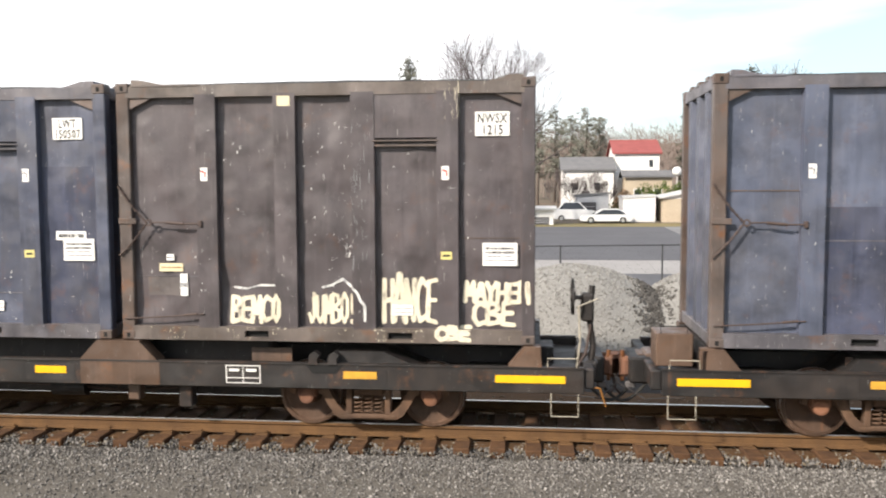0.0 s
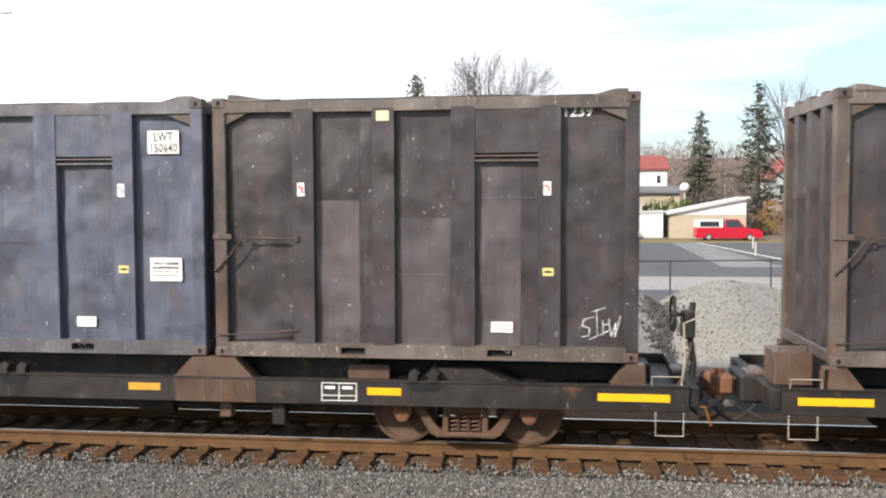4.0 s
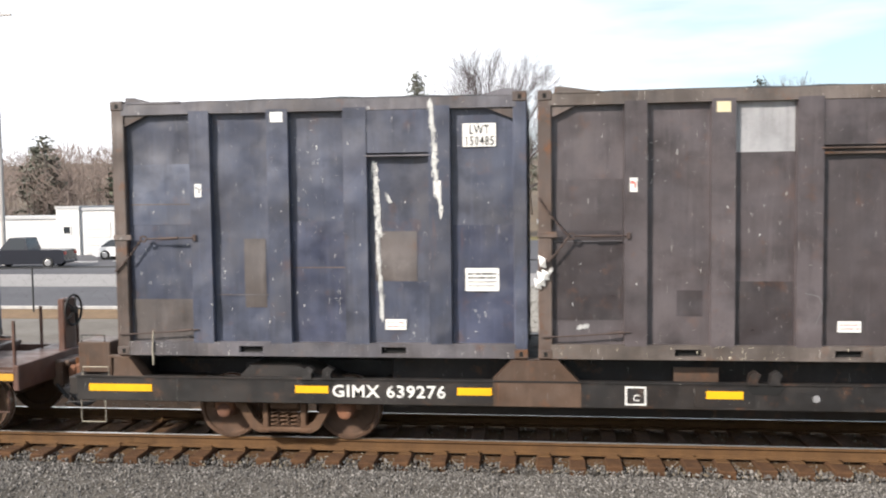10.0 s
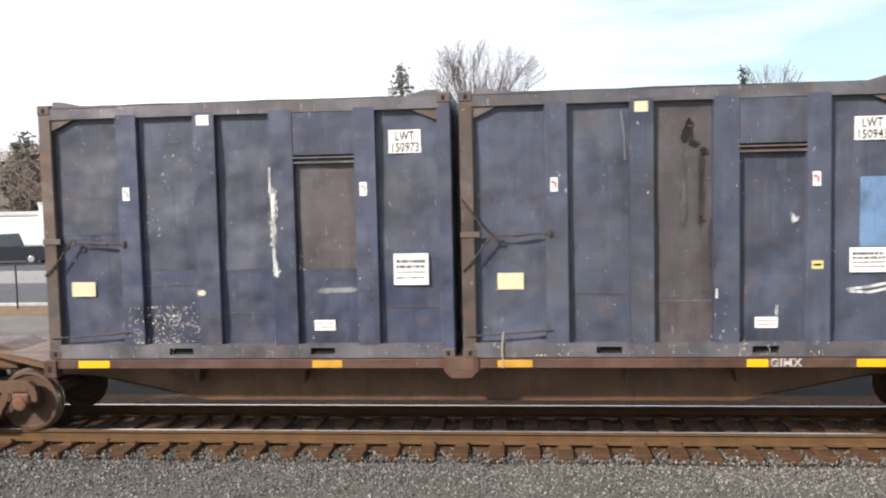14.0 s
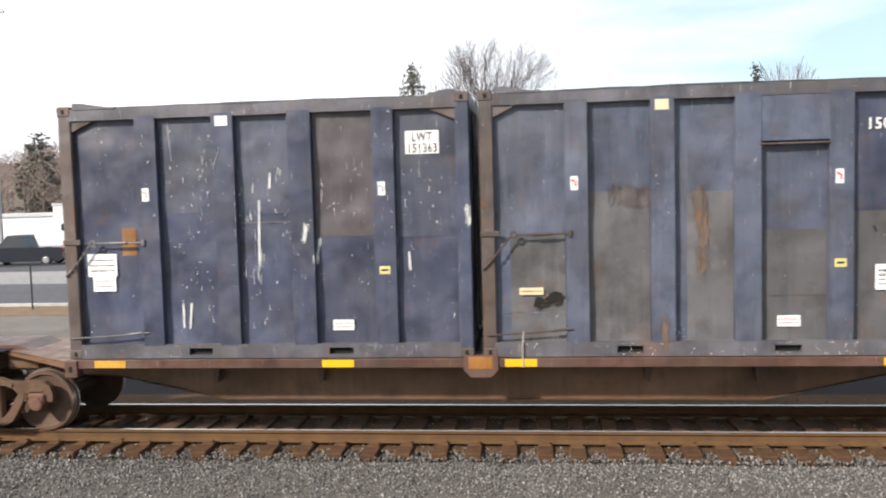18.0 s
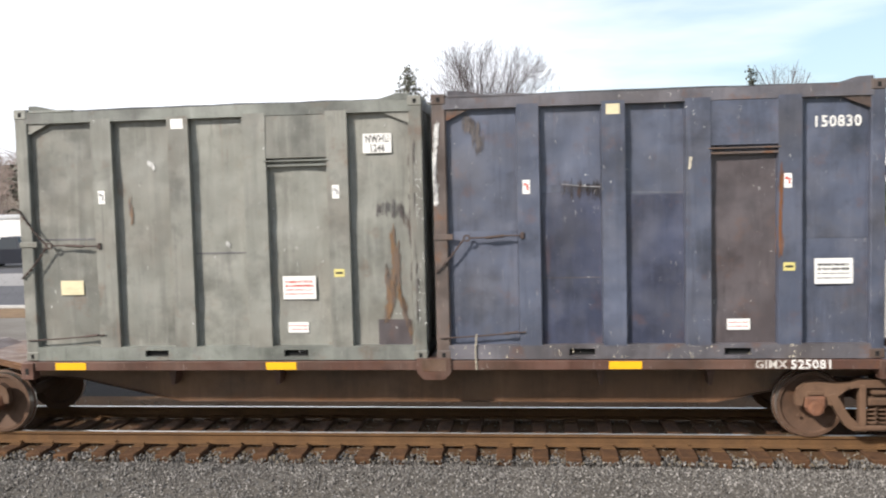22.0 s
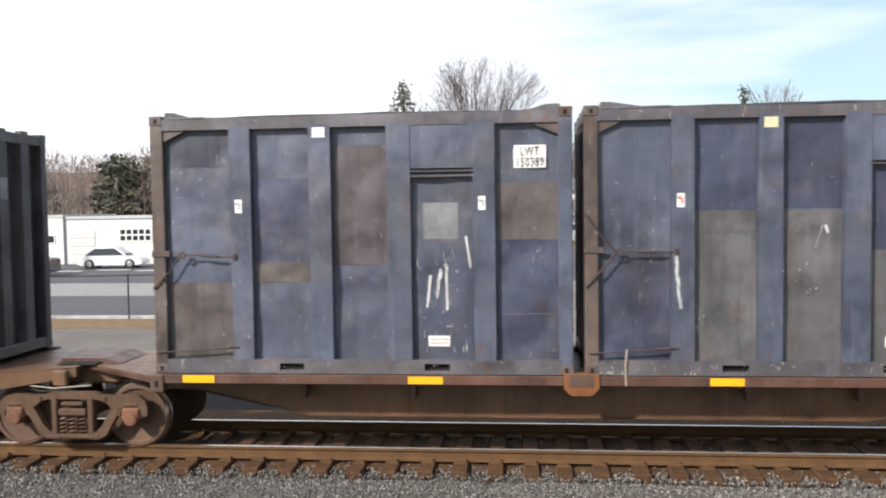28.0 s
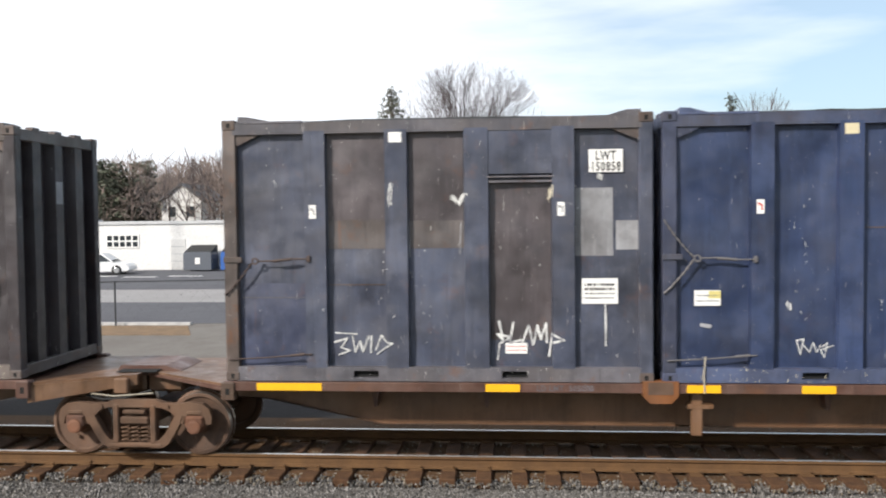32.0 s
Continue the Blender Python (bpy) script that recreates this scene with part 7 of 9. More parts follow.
    (-194.45, grey, dict(label="charcoal-brown waste container with blue lower panels and pale splashes", mark=("NWSX", "1107"), stains=[(3, 0.04, 0.2, 2.45, 3.42, RED_SPLASH)], papers=[(0.42, 1.16, 0.48, 0.34, WHITE, INK, 3), (0.47, 0.88, 0.34, 0.2, YELLOWED, OCHRE, 2)], patches=[(1, 2.63, 3.12, PALE_GREY), (2, 2.84, 3.26, PALE_GREY), (1, 0.2, 0.95, DUSK), (2, 0.2, 0.94, DUSK), (3, 0.2, 0.95, DUSK), (0, 1.99, 2.88, TAN), (0, 1.68, 1.97, PALE_GREY, 0.67, 0.88)], holes=[(5.18, 2.6, 0.13, 0.09), (5.37, 2.46, 0.12, 0.19), (5.33, 2.33, 0.1, 0.07), (5.49, 2.28, 0.09, 0.09)], worn=80, flecks=[(4.62, 2.5, 0.25, 0.9, 120, TAG_WHITE, 0.35), (5.0, 0.25, 0.5, 0.6, 60, TAG_CREAM, 0.15)], plate_at=(5.18, 2.85, 0.45, 0.34), notices=[], strokes=[(INK, 0.04, [(5.24, 2.65), (5.39, 2.67), (5.48, 2.55), (5.47, 2.45)]), (TAG_CREAM, 0.16, [(5.34, 0.83), (5.46, 0.94), (5.57, 0.82)]), (TAG_CREAM, 0.07, [(5.41, 0.79), (5.38, 0.48), (5.42, 0.29)]), (TAG_CREAM, 0.06, [(5.51, 0.79), (5.57, 0.48), (5.65, 0.28)]), (TAG_CREAM, 0.07, [(5.08, 0.48), (5.15, 0.47)]), (TAG_WHITE, 0.05, [(3.26, 1.73), (3.27, 1.81)]), (TAG_WHITE, 0.04, [(3.58, 0.69), (3.61, 0.67)]), (TAG_WHITE, 0.04, [(3.68, 0.68), (3.71, 0.66)]), (TAG_WHITE, 0.03, [(3.93, 1.87), (3.93, 1.72)]), (TAG_WHITE, 0.06, [(0.15, 0.65), (0.24, 0.32)]), (INK, 0.05, [(2.88, 2.82), (3.11, 2.8), (3.31, 2.82)]), (PALE_GREY, 0.04, [(3.0, 2.96), (3.16, 3.19), (3.39, 3.03)])])),
    (-200.53, grey, dict(label="charcoal waste container with one bright navy panel", stencil=(4, 0.48, 3.06, "1193"), notice=False, patches=[(4, 0.2, 3.21, BRIGHT_NAVY), (3, 1.58, 2.55, DUSK), (2, 1.72, 3.47, DUSK, 0, 0.73)], strokes=[(RUST, 0.05, [(4.9, 2.6), (5.9, 2.56)]), (TAG_WHITE, 0.05, [(5.87, 0.51), (5.99, 0.51)]), (RUST_RUN, 0.04, [(5.03, 0.21), (5.77, 0.2)])])),
    (-209.55, slate, dict(label="slate-blue waste container with mottled tan panels", stencil=(4, 0.09, 2.75, "150072"), flecks=[], patches=[(1, 0.2, 2.23, SANDY), (2, 0.2, 2.22, SANDY), (1, 2.24, 3.47, NAVY), (2, 2.25, 3.47, NAVY), (3, 1.69, 2.82, NAVY), (3, 0.2, 1.68, SANDY), (0, 0.2, 1.66, NAVY)], notices=[(5.13, 0.78, 0.5, 0.33)], strokes=[(TAG_WHITE, 0.04, [(1.21, 1.66), (1.24, 1.28), (1.27, 0.93)]), (PALE_GREY, 0.03, [(3.14, 2.02), (3.04, 1.72)]), (TAG_WHITE, 0.03, [(3.18, 2.01), (3.2, 1.93)]), (RUST, 0.05, [(4.81, 0.16), (4.97, 0.12)])])),
    (-215.66, slate, dict(label="slate and tan mottled waste container with a grey square", small_yellow=False, mark=("LWT", "150389"), notice=False, slip=False, flecks=[(3.8, 0.3, 0.7, 1.3, 40, TAG_WHITE, 0.2)], patches=[(3, 1.88, 2.39, PALE_GREY, 0.17, 0.77), (4, 1.86, 2.65, TAN), (4, 0.2, 1.87, NAVY), (1, 1.55, 2.76, NAVY), (1, 1.29, 1.55, TAN), (0, 0.2, 1.29, TAN), (2, 1.53, 3.21, CHARCOAL), (0, 2.94, 3.47, DUSK), (3, 0.2, 1.84, DUSK)], plate_at=(5.16, 2.85, 0.44, 0.31), strokes=[(TAG_WHITE, 0.03, [(3.99, 1.37), (3.94, 0.94)]), (TAG_WHITE, 0.04, [(4.13, 1.45), (4.07, 1.09)]), (TAG_WHITE, 0.03, [(4.21, 1.53), (4.22, 0.9)]), (TAG_WHITE, 0.03, [(4.49, 1.91), (4.55, 1.49)]), (TAG_WHITE, 0.03, [(4.15, 3.32), (4.31, 3.4)])])),
    (-224.6, grey, dict(label="charcoal-brown waste container with a chalk line", stencil=(4, 0.26, 3.05, "1245"), papers=[(0.38, 1.2, 0.48, 0.32, WHITE, BLUE_INK, 3), (0.56, 0.89, 0.35, 0.21, YELLOWED, PALE_GREY, 2)], patches=[(0, 0.2, 3.47, TAN), (1, 2.26, 3.47, BLACKISH), (1, 0.2, 2.25, CHARCOAL), (2, 2.25, 3.47, BLACKISH), (2, 0.2, 2.23, TAN), (4, 0.2, 3.47, BLACKISH)], notice=False, flecks=[], strokes=[(TAG_CREAM, 0.04, [(0.81, 3.25), (0.79, 3.04), (0.84, 2.85), (0.82, 2.62)]), (TAG_CREAM, 0.045, [(0.82, 2.62), (0.8, 2.32), (0.75, 2.09), (0.75, 1.71)]), (TAG_CREAM, 0.04, [(0.76, 1.21), (0.72, 0.86), (0.75, 0.63)]), (TAG_WHITE, 0.05, [(3.77, 2.82), (3.95, 2.87), (4.13, 2.87)]), (TAG_WHITE, 0.03, [(2.79, 1.42), (2.73, 1.08)])])),
    (-230.72, dusk, dict(label="dusky blue-green waste container with a raised cover edge", patches=[(1, 1.79, 3.47, DUSK), (1, 0.2, 1.77, SLATE, 0.05, 0.79), (2, 2.26, 3.47, NAVY), (2, 0.2, 2.25, SLATE, 0, 0.8), (3, 2.75, 3.47, CHARCOAL), (3, 0.2, 2.09, SLATE), (4, 0.2, 3.47, SLATE)], lid=True, upright="150263", notices=[(5.15, 1.13, 0.48, 0.33)], papers=[(5.78, 1.43, 0.15, 0.13, STICKER_YELLOW, STICKER_YELLOW, 1)], strokes=[(TAG_WHITE, 0.03, [(2.69, 3.03), (2.75, 2.91)]), (TAG_WHITE, 0.03, [(2.89, 3.03), (2.92, 2.95)]), (TAG_WHITE, 0.04, [(5.39, 2.73), (5.45, 2.79)])])),
    (-240.88, bright, dict(label="bright navy ribbed steel waste container", mark=("ESIU", "10004"), hatch=False, dent=0.05, worn=70, plate_at=(5.2, 2.83, 0.41, 0.34), notices=[(5.13, 0.9, 0.49, 0.33)], papers=[(0.43, 1.04, 0.35, 0.21, WHITE, PALE_GREY, 2), (0.62, 1.14, 0.16, 0.1, STICKER_YELLOW, STICKER_YELLOW, 1)], strokes=[(TAG_WHITE, 0.015, [(1.78, 0.56), (1.87, 0.59), (1.83, 0.38), (1.78, 0.58)]), (TAG_WHITE, 0.015, [(1.87, 0.5), (1.95, 0.41), (1.99, 0.54), (2.04, 0.41), (2.09, 0.51)]), (TAG_WHITE, 0.015, [(2.1, 0.48), (2.18, 0.54), (2.14, 0.34), (2.09, 0.44), (2.26, 0.5)]), (TAG_WHITE, 0.05, [(3.11, 2.51), (3.18, 2.55), (3.17, 2.44)]), (TAG_WHITE, 0.04, [(1.66, 1.08), (1.7, 1.0)]), (PALE_GREY, 0.2, [(3.61, 0.87), (3.66, 0.64)]), (PALE_GREY, 0.1, [(0.52, 0.78), (0.64, 0.76)])])),
    (-246.96, dusk, dict(label="weathered blue-grey waste container with white tags and primer patches", small_yellow=False, papers=[], mark=("LWT", "150858"), patches=[(4, 1.73, 2.66, PALE_GREY, 0, 0.59), (4, 1.81, 2.21, PALE_GREY, 0.6, 1), (0, 0.2, 1.37, NAVY), (1, 1.85, 2.26, TAN), (2, 1.85, 2.24, TAN), (1, 2.24, 3.47, CHARCOAL), (2, 2.23, 3.47, CHARCOAL), (3, 0.57, 2.79, CHARCOAL)], worn=80, flecks=[], plate_at=(5.1, 2.87, 0.46, 0.31), notices=[(5.0, 1.07, 0.49, 0.35)], strokes=[(TAG_WHITE, 0.025, [(1.55, 0.54), (1.73, 0.59), (1.64, 0.46), (1.77, 0.42), (1.61, 0.36)]), (TAG_WHITE, 0.025, [(1.8, 0.63), (1.84, 0.4), (1.91, 0.55), (1.95, 0.4), (2.03, 0.62)]), (TAG_WHITE, 0.025, [(2.07, 0.62), (2.06, 0.39)]), (TAG_WHITE, 0.025, [(2.13, 0.43), (2.21, 0.63), (2.27, 0.55), (2.38, 0.53), (2.26, 0.45), (2.15, 0.37)]), (TAG_WHITE, 0.02, [(1.56, 0.67), (1.87, 0.65)]), (TAG_WHITE, 0.03, [(3.86, 0.83), (3.92, 0.57), (3.84, 0.65), (4.02, 0.61), (3.89, 0.53)]), (TAG_WHITE, 0.03, [(4.06, 0.81), (4.01, 0.53), (4.16, 0.57)]), (TAG_WHITE, 0.03, [(4.18, 0.53), (4.27, 0.77), (4.33, 0.51)]), (TAG_WHITE, 0.03, [(4.34, 0.53), (4.39, 0.77), (4.44, 0.58), (4.51, 0.8), (4.52, 0.54)]), (TAG_WHITE, 0.03, [(4.55, 0.35), (4.59, 0.66), (4.75, 0.58), (4.59, 0.54)]), (TAG_WHITE, 0.02, [(3.84, 0.29), (3.87, 0.53)]), (TAG_WHITE, 0.05, [(2.38, 2.74), (2.36, 2.46)]), (TAG_WHITE, 0.05, [(3.22, 2.57), (3.32, 2.48), (3.4, 2.6)]), (TAG_WHITE, 0.03, [(5.32, 1.05), (5.32, 0.5)]), (PALE_GREY, 0.03, [(3.35, 2.21), (3.33, 1.77)]), (PALE_GREY, 0.03, [(2.63, 2.22), (2.63, 1.73)]), (TAG_CREAM, 0.04, [(4.6, 2.69), (4.56, 2.5)]), (TAG_WHITE, 0.06, [(5.23, 2.84), (5.27, 2.8)])])),
    (-255.97, black, dict(label="black steel waste container", patches=[(4, 0.3, 1.2, BLACKISH)])),
]


def hole(c, x, z, w, h, seed):
    """A ragged tear in the side with curled rusty lips."""
    r = random.Random(seed)
    n = 16
    rim = [(x + w / 2 + w / 2 * math.cos(2 * math.pi * i / n) * r.uniform(0.45, 1.15), z + h / 2 + h / 2 * math.sin(2 * math.pi * i / n) * r.uniform(0.45, 1.15)) for i in range(n)]
    # flat black plate painted as the shade behind the torn steel
    part("tear", Form().slab(rim, FACE + 0.062, FACE + 0.066), SHADOW_GAP, c, "ragged dark tear in the steel")
    lip = Form()
    for (xa, za), (xb, zb) in zip(rim, rim[1:] + rim[:1]):
        if r.random() < 0.6:
            lip.tube((xa, FACE + 0.062, za), (xb, FACE + 0.062 - r.uniform(0, 0.02), zb), 0.005, 0.003, 4)
    part("torn_edge", lip, RUST, c)


def bubble_tag(c, k, spec):
    """Fat cream letters outlined in white along the sill."""
    foot = [(0.37, 0.32), (0.43, 0.43), (0.61, 0.53), (0.8, 0.55), (0.96, 0.59), (1.2, 0.61), (1.2, 0.38), (1.04, 0.39), (0.88, 0.34), (0.65, 0.33)]
    bar = [(1.23, 1.0), (1.28, 0.97), (1.38, 0.84), (1.46, 0.94), (1.51, 0.92), (1.48, 0.69), (1.52, 0.21), (1.44, 0.21), (1.38, 0.46), (1.31, 0.69), (1.25, 0.38), (1.24, 0.21), (1.21, 0.21), (1.22, 0.69)]
    arch = [(1.55, 0.21), (1.55, 0.61), (1.57, 0.84), (1.64, 0.92), (1.73, 0.89), (1.77, 0.77), (1.73, 0.54), (1.69, 0.21)]
    crown = [(1.54, 0.92), (1.56, 1.0), (1.69, 1.15), (1.8, 1.23), (1.97, 1.32), (2.15, 1.28), (2.25, 1.17), (2.29, 1.0), (2.31, 0.69), (2.3, 0.58), (2.15, 0.68), (2.04, 0.73), (1.92, 0.75), (1.81, 0.78), (1.76, 0.88), (1.69, 0.95)]
    leg = [(1.9, 0.69), (1.97, 0.78), (2.07, 0.75), (2.11, 0.61), (2.15, 0.38), (2.19, 0.24), (1.98, 0.21), (1.92, 0.42)]
    post = [(2.36, 0.96), (2.49, 1.04), (2.66, 1.14), (2.67, 0.73), (2.61, 0.69), (2.62, 0.38), (2.63, 0.21), (2.36, 0.23), (2.32, 0.38), (2.34, 0.69)]
    hump = [(2.7, 0.65), (2.76, 0.75), (3.03, 0.77), (3.3, 0.74), (3.39, 0.68), (3.41, 0.39), (3.38, 0.22), (3.24, 0.22), (3.29, 0.46), (3.24, 0.54), (3.13, 0.52), (3.06, 0.39), (3.03, 0.22), (2.8, 0.22), (2.72, 0.35)]
    bulb = [(3.43, 0.85), (3.51, 1.0), (3.65, 1.09), (3.78, 1.13), (3.92, 1.08), (4.02, 0.92), (4.04, 0.77), (4.16, 0.68), (4.29, 0.54), (4.36, 0.38), (4.33, 0.23), (3.78, 0.22), (3.72, 0.31), (3.58, 0.32), (3.52, 0.46), (3.55, 0.62), (3.47, 0.72)]
    halo = [(3.4, 0.85), (3.48, 1.02), (3.65, 1.11), (3.78, 1.15), (3.94, 1.09), (4.05, 0.92), (4.07, 0.79), (4.21, 0.68), (4.34, 0.52), (4.38, 0.35), (4.35, 0.21)]
    eye_a = [(3.74, 0.79), (3.79, 0.86), (3.84, 0.79), (3.82, 0.69), (3.77, 0.68)]
    slot = [(3.75, 0.4), (3.83, 0.49), (4.0, 0.56), (4.12, 0.55), (3.97, 0.46), (3.83, 0.37)]
    rim = [(1.77, 1.13), (1.85, 1.23), (1.97, 1.3), (2.12, 1.27), (2.23, 1.17), (2.28, 0.98)]
    brow = [(1.8, 1.07), (1.92, 1.14), (2.07, 1.13), (2.19, 1.04), (2.28, 0.88), (2.49, 0.94), (2.66, 1.04)]

    def blob(pts, material, lift, name):
        f = Form()
        on_side(f, pts, k, lift, spec)
        tagged(part(name, f, material, c, "sprayed bubble graffiti"), kind="stuff")

    def line(pts, wide, material, lift, name):
        f = Form()
        stroke(f, pts, wide, k, spec, lift, 0.15, 3)
        tagged(part(name, f, material, c, "sprayed bubble graffiti"), kind="stuff")
    line(halo, 0.10, TAG_WHITE, 0.002, "tag_outline")
    line(rim, 0.11, SANDY, 0.002, "tag_outline")
    for i, pts in enumerate((foot, bar, arch, leg, crown, post, hump, bulb)):
        blob(pts, BUBBLE_FILL if i not in (1, 5) else TAG_WHITE, 0.004 + 0.0004 * i, "tag_fill")
    line(brow, 0.07, NAVY, 0.009, "tag_line")
    line(bar[:6], 0.06, TAG_WHITE, 0.009, "tag_outline")
    line([post[0], post[1], post[2]], 0.06, TAG_WHITE, 0.012, "tag_outline")
    line(bulb[:12], 0.045, NAVY, 0.010, "tag_line")
    line([bulb[6], slot[3], slot[2]], 0.04, NAVY, 0.011, "tag_line")
    line(arch[1:7], 0.03, NAVY, 0.010, "tag_line")
    line(leg[:5], 0.03, NAVY, 0.010, "tag_line")
    for pts in (eye_a, slot):
        blob(pts, NAVY, 0.012, "tag_counter")
    flecks(c, k, spec, 0.3, 0.02, 4.2, 0.17, 420, 901, TAG_CREAM, 0.13)
    flecks(c, k, spec, 1.1, 0.02, 2.6, 0.5, 160, 905, NAVY, 0.10)
    flecks(c, k, spec, 0.35, 0.35, 0.8, 0.25, 120, 903, TAG_CREAM, 0.08)
    words("sprayed_word", "CDC.", 0.17, TAG_WHITE, c, 4.12, FACE + 0.07, 0.86, 0.8)
    words("sprayed_word", "HOLES", 0.15, TAG_WHITE, c, 5.08, FACE + 0.068, 0.74, 1.0)
    line([(4.96, 0.45), (4.97, 1.05), (4.91, 0.93)], 0.025, TAG_WHITE, 0.001, "sprayed_arrow")
    line([(4.97, 1.05), (5.02, 0.95)], 0.025, TAG_WHITE, 0.001, "sprayed_arrow")
    line([(4.22, 0.81), (4.45, 0.83)], 0.02, TAG_WHITE, 0.001, "sprayed_arrow")


def train():
    for k, (x, paints, spec) in enumerate(LOAD):
        low = k > 12
        c = waste_container(k, x, B_BASE if low else A_BASE, spec, paints, G2 if low else G1)
        for i, q in enumerate(spec.get("holes", ())):
            hole(c, *q, seed=k * 7 + i)
        if spec.get("bubble"):
            bubble_tag(c, k, spec)
    flatcar(2.33, 26.7, "639412", "flatcars", 0)
    flatcar(-24.27, 0.09, "639588", "flatcars", 1)
    flatcar(-51.0, -26.67, "639456", "flatcars", 2)
    flatcar(-77.62, -53.34, "639276", "flatcars", 3)
    units = [(-93.05, -80.96, "joint", "end", "525051"), (-108.2, -96.07, "joint", "held", ""), (-123.33, -111.19, "joint", "held", "525051"), (-138.5, -126.35, "joint", "held", ""), (-153.7, -141.57, "end", "held", "525051"),
             (-170.11, -157.96, "joint", "end", "525081"), (-185.34, -173.2, "joint", "held", ""), (-200.53, -188.39, "joint", "held", ""), (-215.66, -203.49, "joint", "held", ""), (-230.72, -218.54, "end", "held", "525081"),
             (-246.96, -234.82, "joint", "end", "525015"), (-262.1, -249.91, "joint", "held", "")]
    for k, (a, b, left, right, number) in enumerate(units):
        spine_unit(a, b, left, right, number, "spine car units", k)


# ---- behind the track ----
def pile_height(x, y):
    z = -0.3
    for cx, cy, rx, ry, h in ((-3.3, 23.2, 2.7, 2.6, 1.50), (1.0, 22.4, 3.4, 2.9, 1.74), (4.9, 22.6, 3.2, 2.8, 1.72), (9.4, 23.0, 3.2, 2.8, 1.70), (13.6, 22.6, 3.0, 2.8, 1.6)):
        d = math.hypot((x - cx) / rx, (y - cy) / ry)
        z = max(z, -0.3 + h * max(0.0, 1 - d ** 2.0) + 0.05 * noise.noise(Vector((x * 2, y * 2, 1))) * (d < 1))
    return z


def gravel_piles():
    nx, ny = 110, 40
    v = [(-9 + 26 * i / nx, 19.2 + 8 * j / ny, pile_height(-9 + 26 * i / nx, 19.2 + 8 * j / ny)) for j in range(ny + 1) for i in range(nx + 1)]
    n = nx + 1
    ob = new("gravel_pile", Form().add(v, [(j * n + i, j * n + i + 1, (j + 1) * n + i + 1, (j + 1) * n + i) for j in range(ny) for i in range(nx)]).mesh("gravel_pile", PILE_BED, True))
    tagged(ob, "pale grey crushed stone heaped in rounded piles", "gravel pile", kind="stuff")

    def spot(r):
        while True:
            x, y = r.uniform(-8.5, 16.5), r.uniform(19.4, 25.0)
            z = pile_height(x, y)
            if z > -0.28 or r.random() < 0.15:
                return x, y, z
    stone_heap("pile_stones", "pale crushed stones on the piles", "gravel", 34000, spot, (0.014, 0.042), PILE_STONE, 8)

    def dark_spot(r):
        x, y = r.gauss(2.9, 0.22), r.uniform(20.2, 22.3)
        return x, y, pile_height(x, y) + 0.01
    stone_heap("dark_stones", "dark dirty stones spilt down a gravel pile", "gravel", 900, dark_spot, (0.03, 0.07), stones("sooty_stone", [(0.05, 0.048, 0.045), (0.10, 0.095, 0.09)]), 9)


def fence():
    a, b = Vector((-34, 25.2, -0.3)), Vector((34, 37.6, -0.3))
    f = tagged(new("chain_link_fence"), "low dark steel fence with a top rail along the yard", "fence")
    n = int((b - a).length / 3.82)
    for i in range(n + 1):
        p = a + (b - a).normalized() * (3.82 * i + 1.15)
        part("post", Form().tube(p, p + Vector((0, 0, 1.62)), 0.032, None, 8), FENCE_STEEL, f)
    part("top_rail", Form().tube(a + Vector((0, 0, 1.58)), b + Vector((0, 0, 1.58)), 0.024, None, 6), FENCE_STEEL, f)
    wire = Form()
    step, length = 0.45, (b - a).length
    d = (b - a).normalized()
    for i in range(int(length / step)):
        for s in (0, 1):
            p, q = a + d * (i * step + s * step), a + d * (i * step + (1 - s) * step)
            for k in range(3):
                wire.tube(p + Vector((0, 0, 0.1 + 0.48 * k)), q + Vector((0, 0, 0.58 + 0.48 * k)), 0.0016, None, 3, False)
    tagged(part("wire_mesh", wire, FENCE_STEEL, f), kind="stuff")


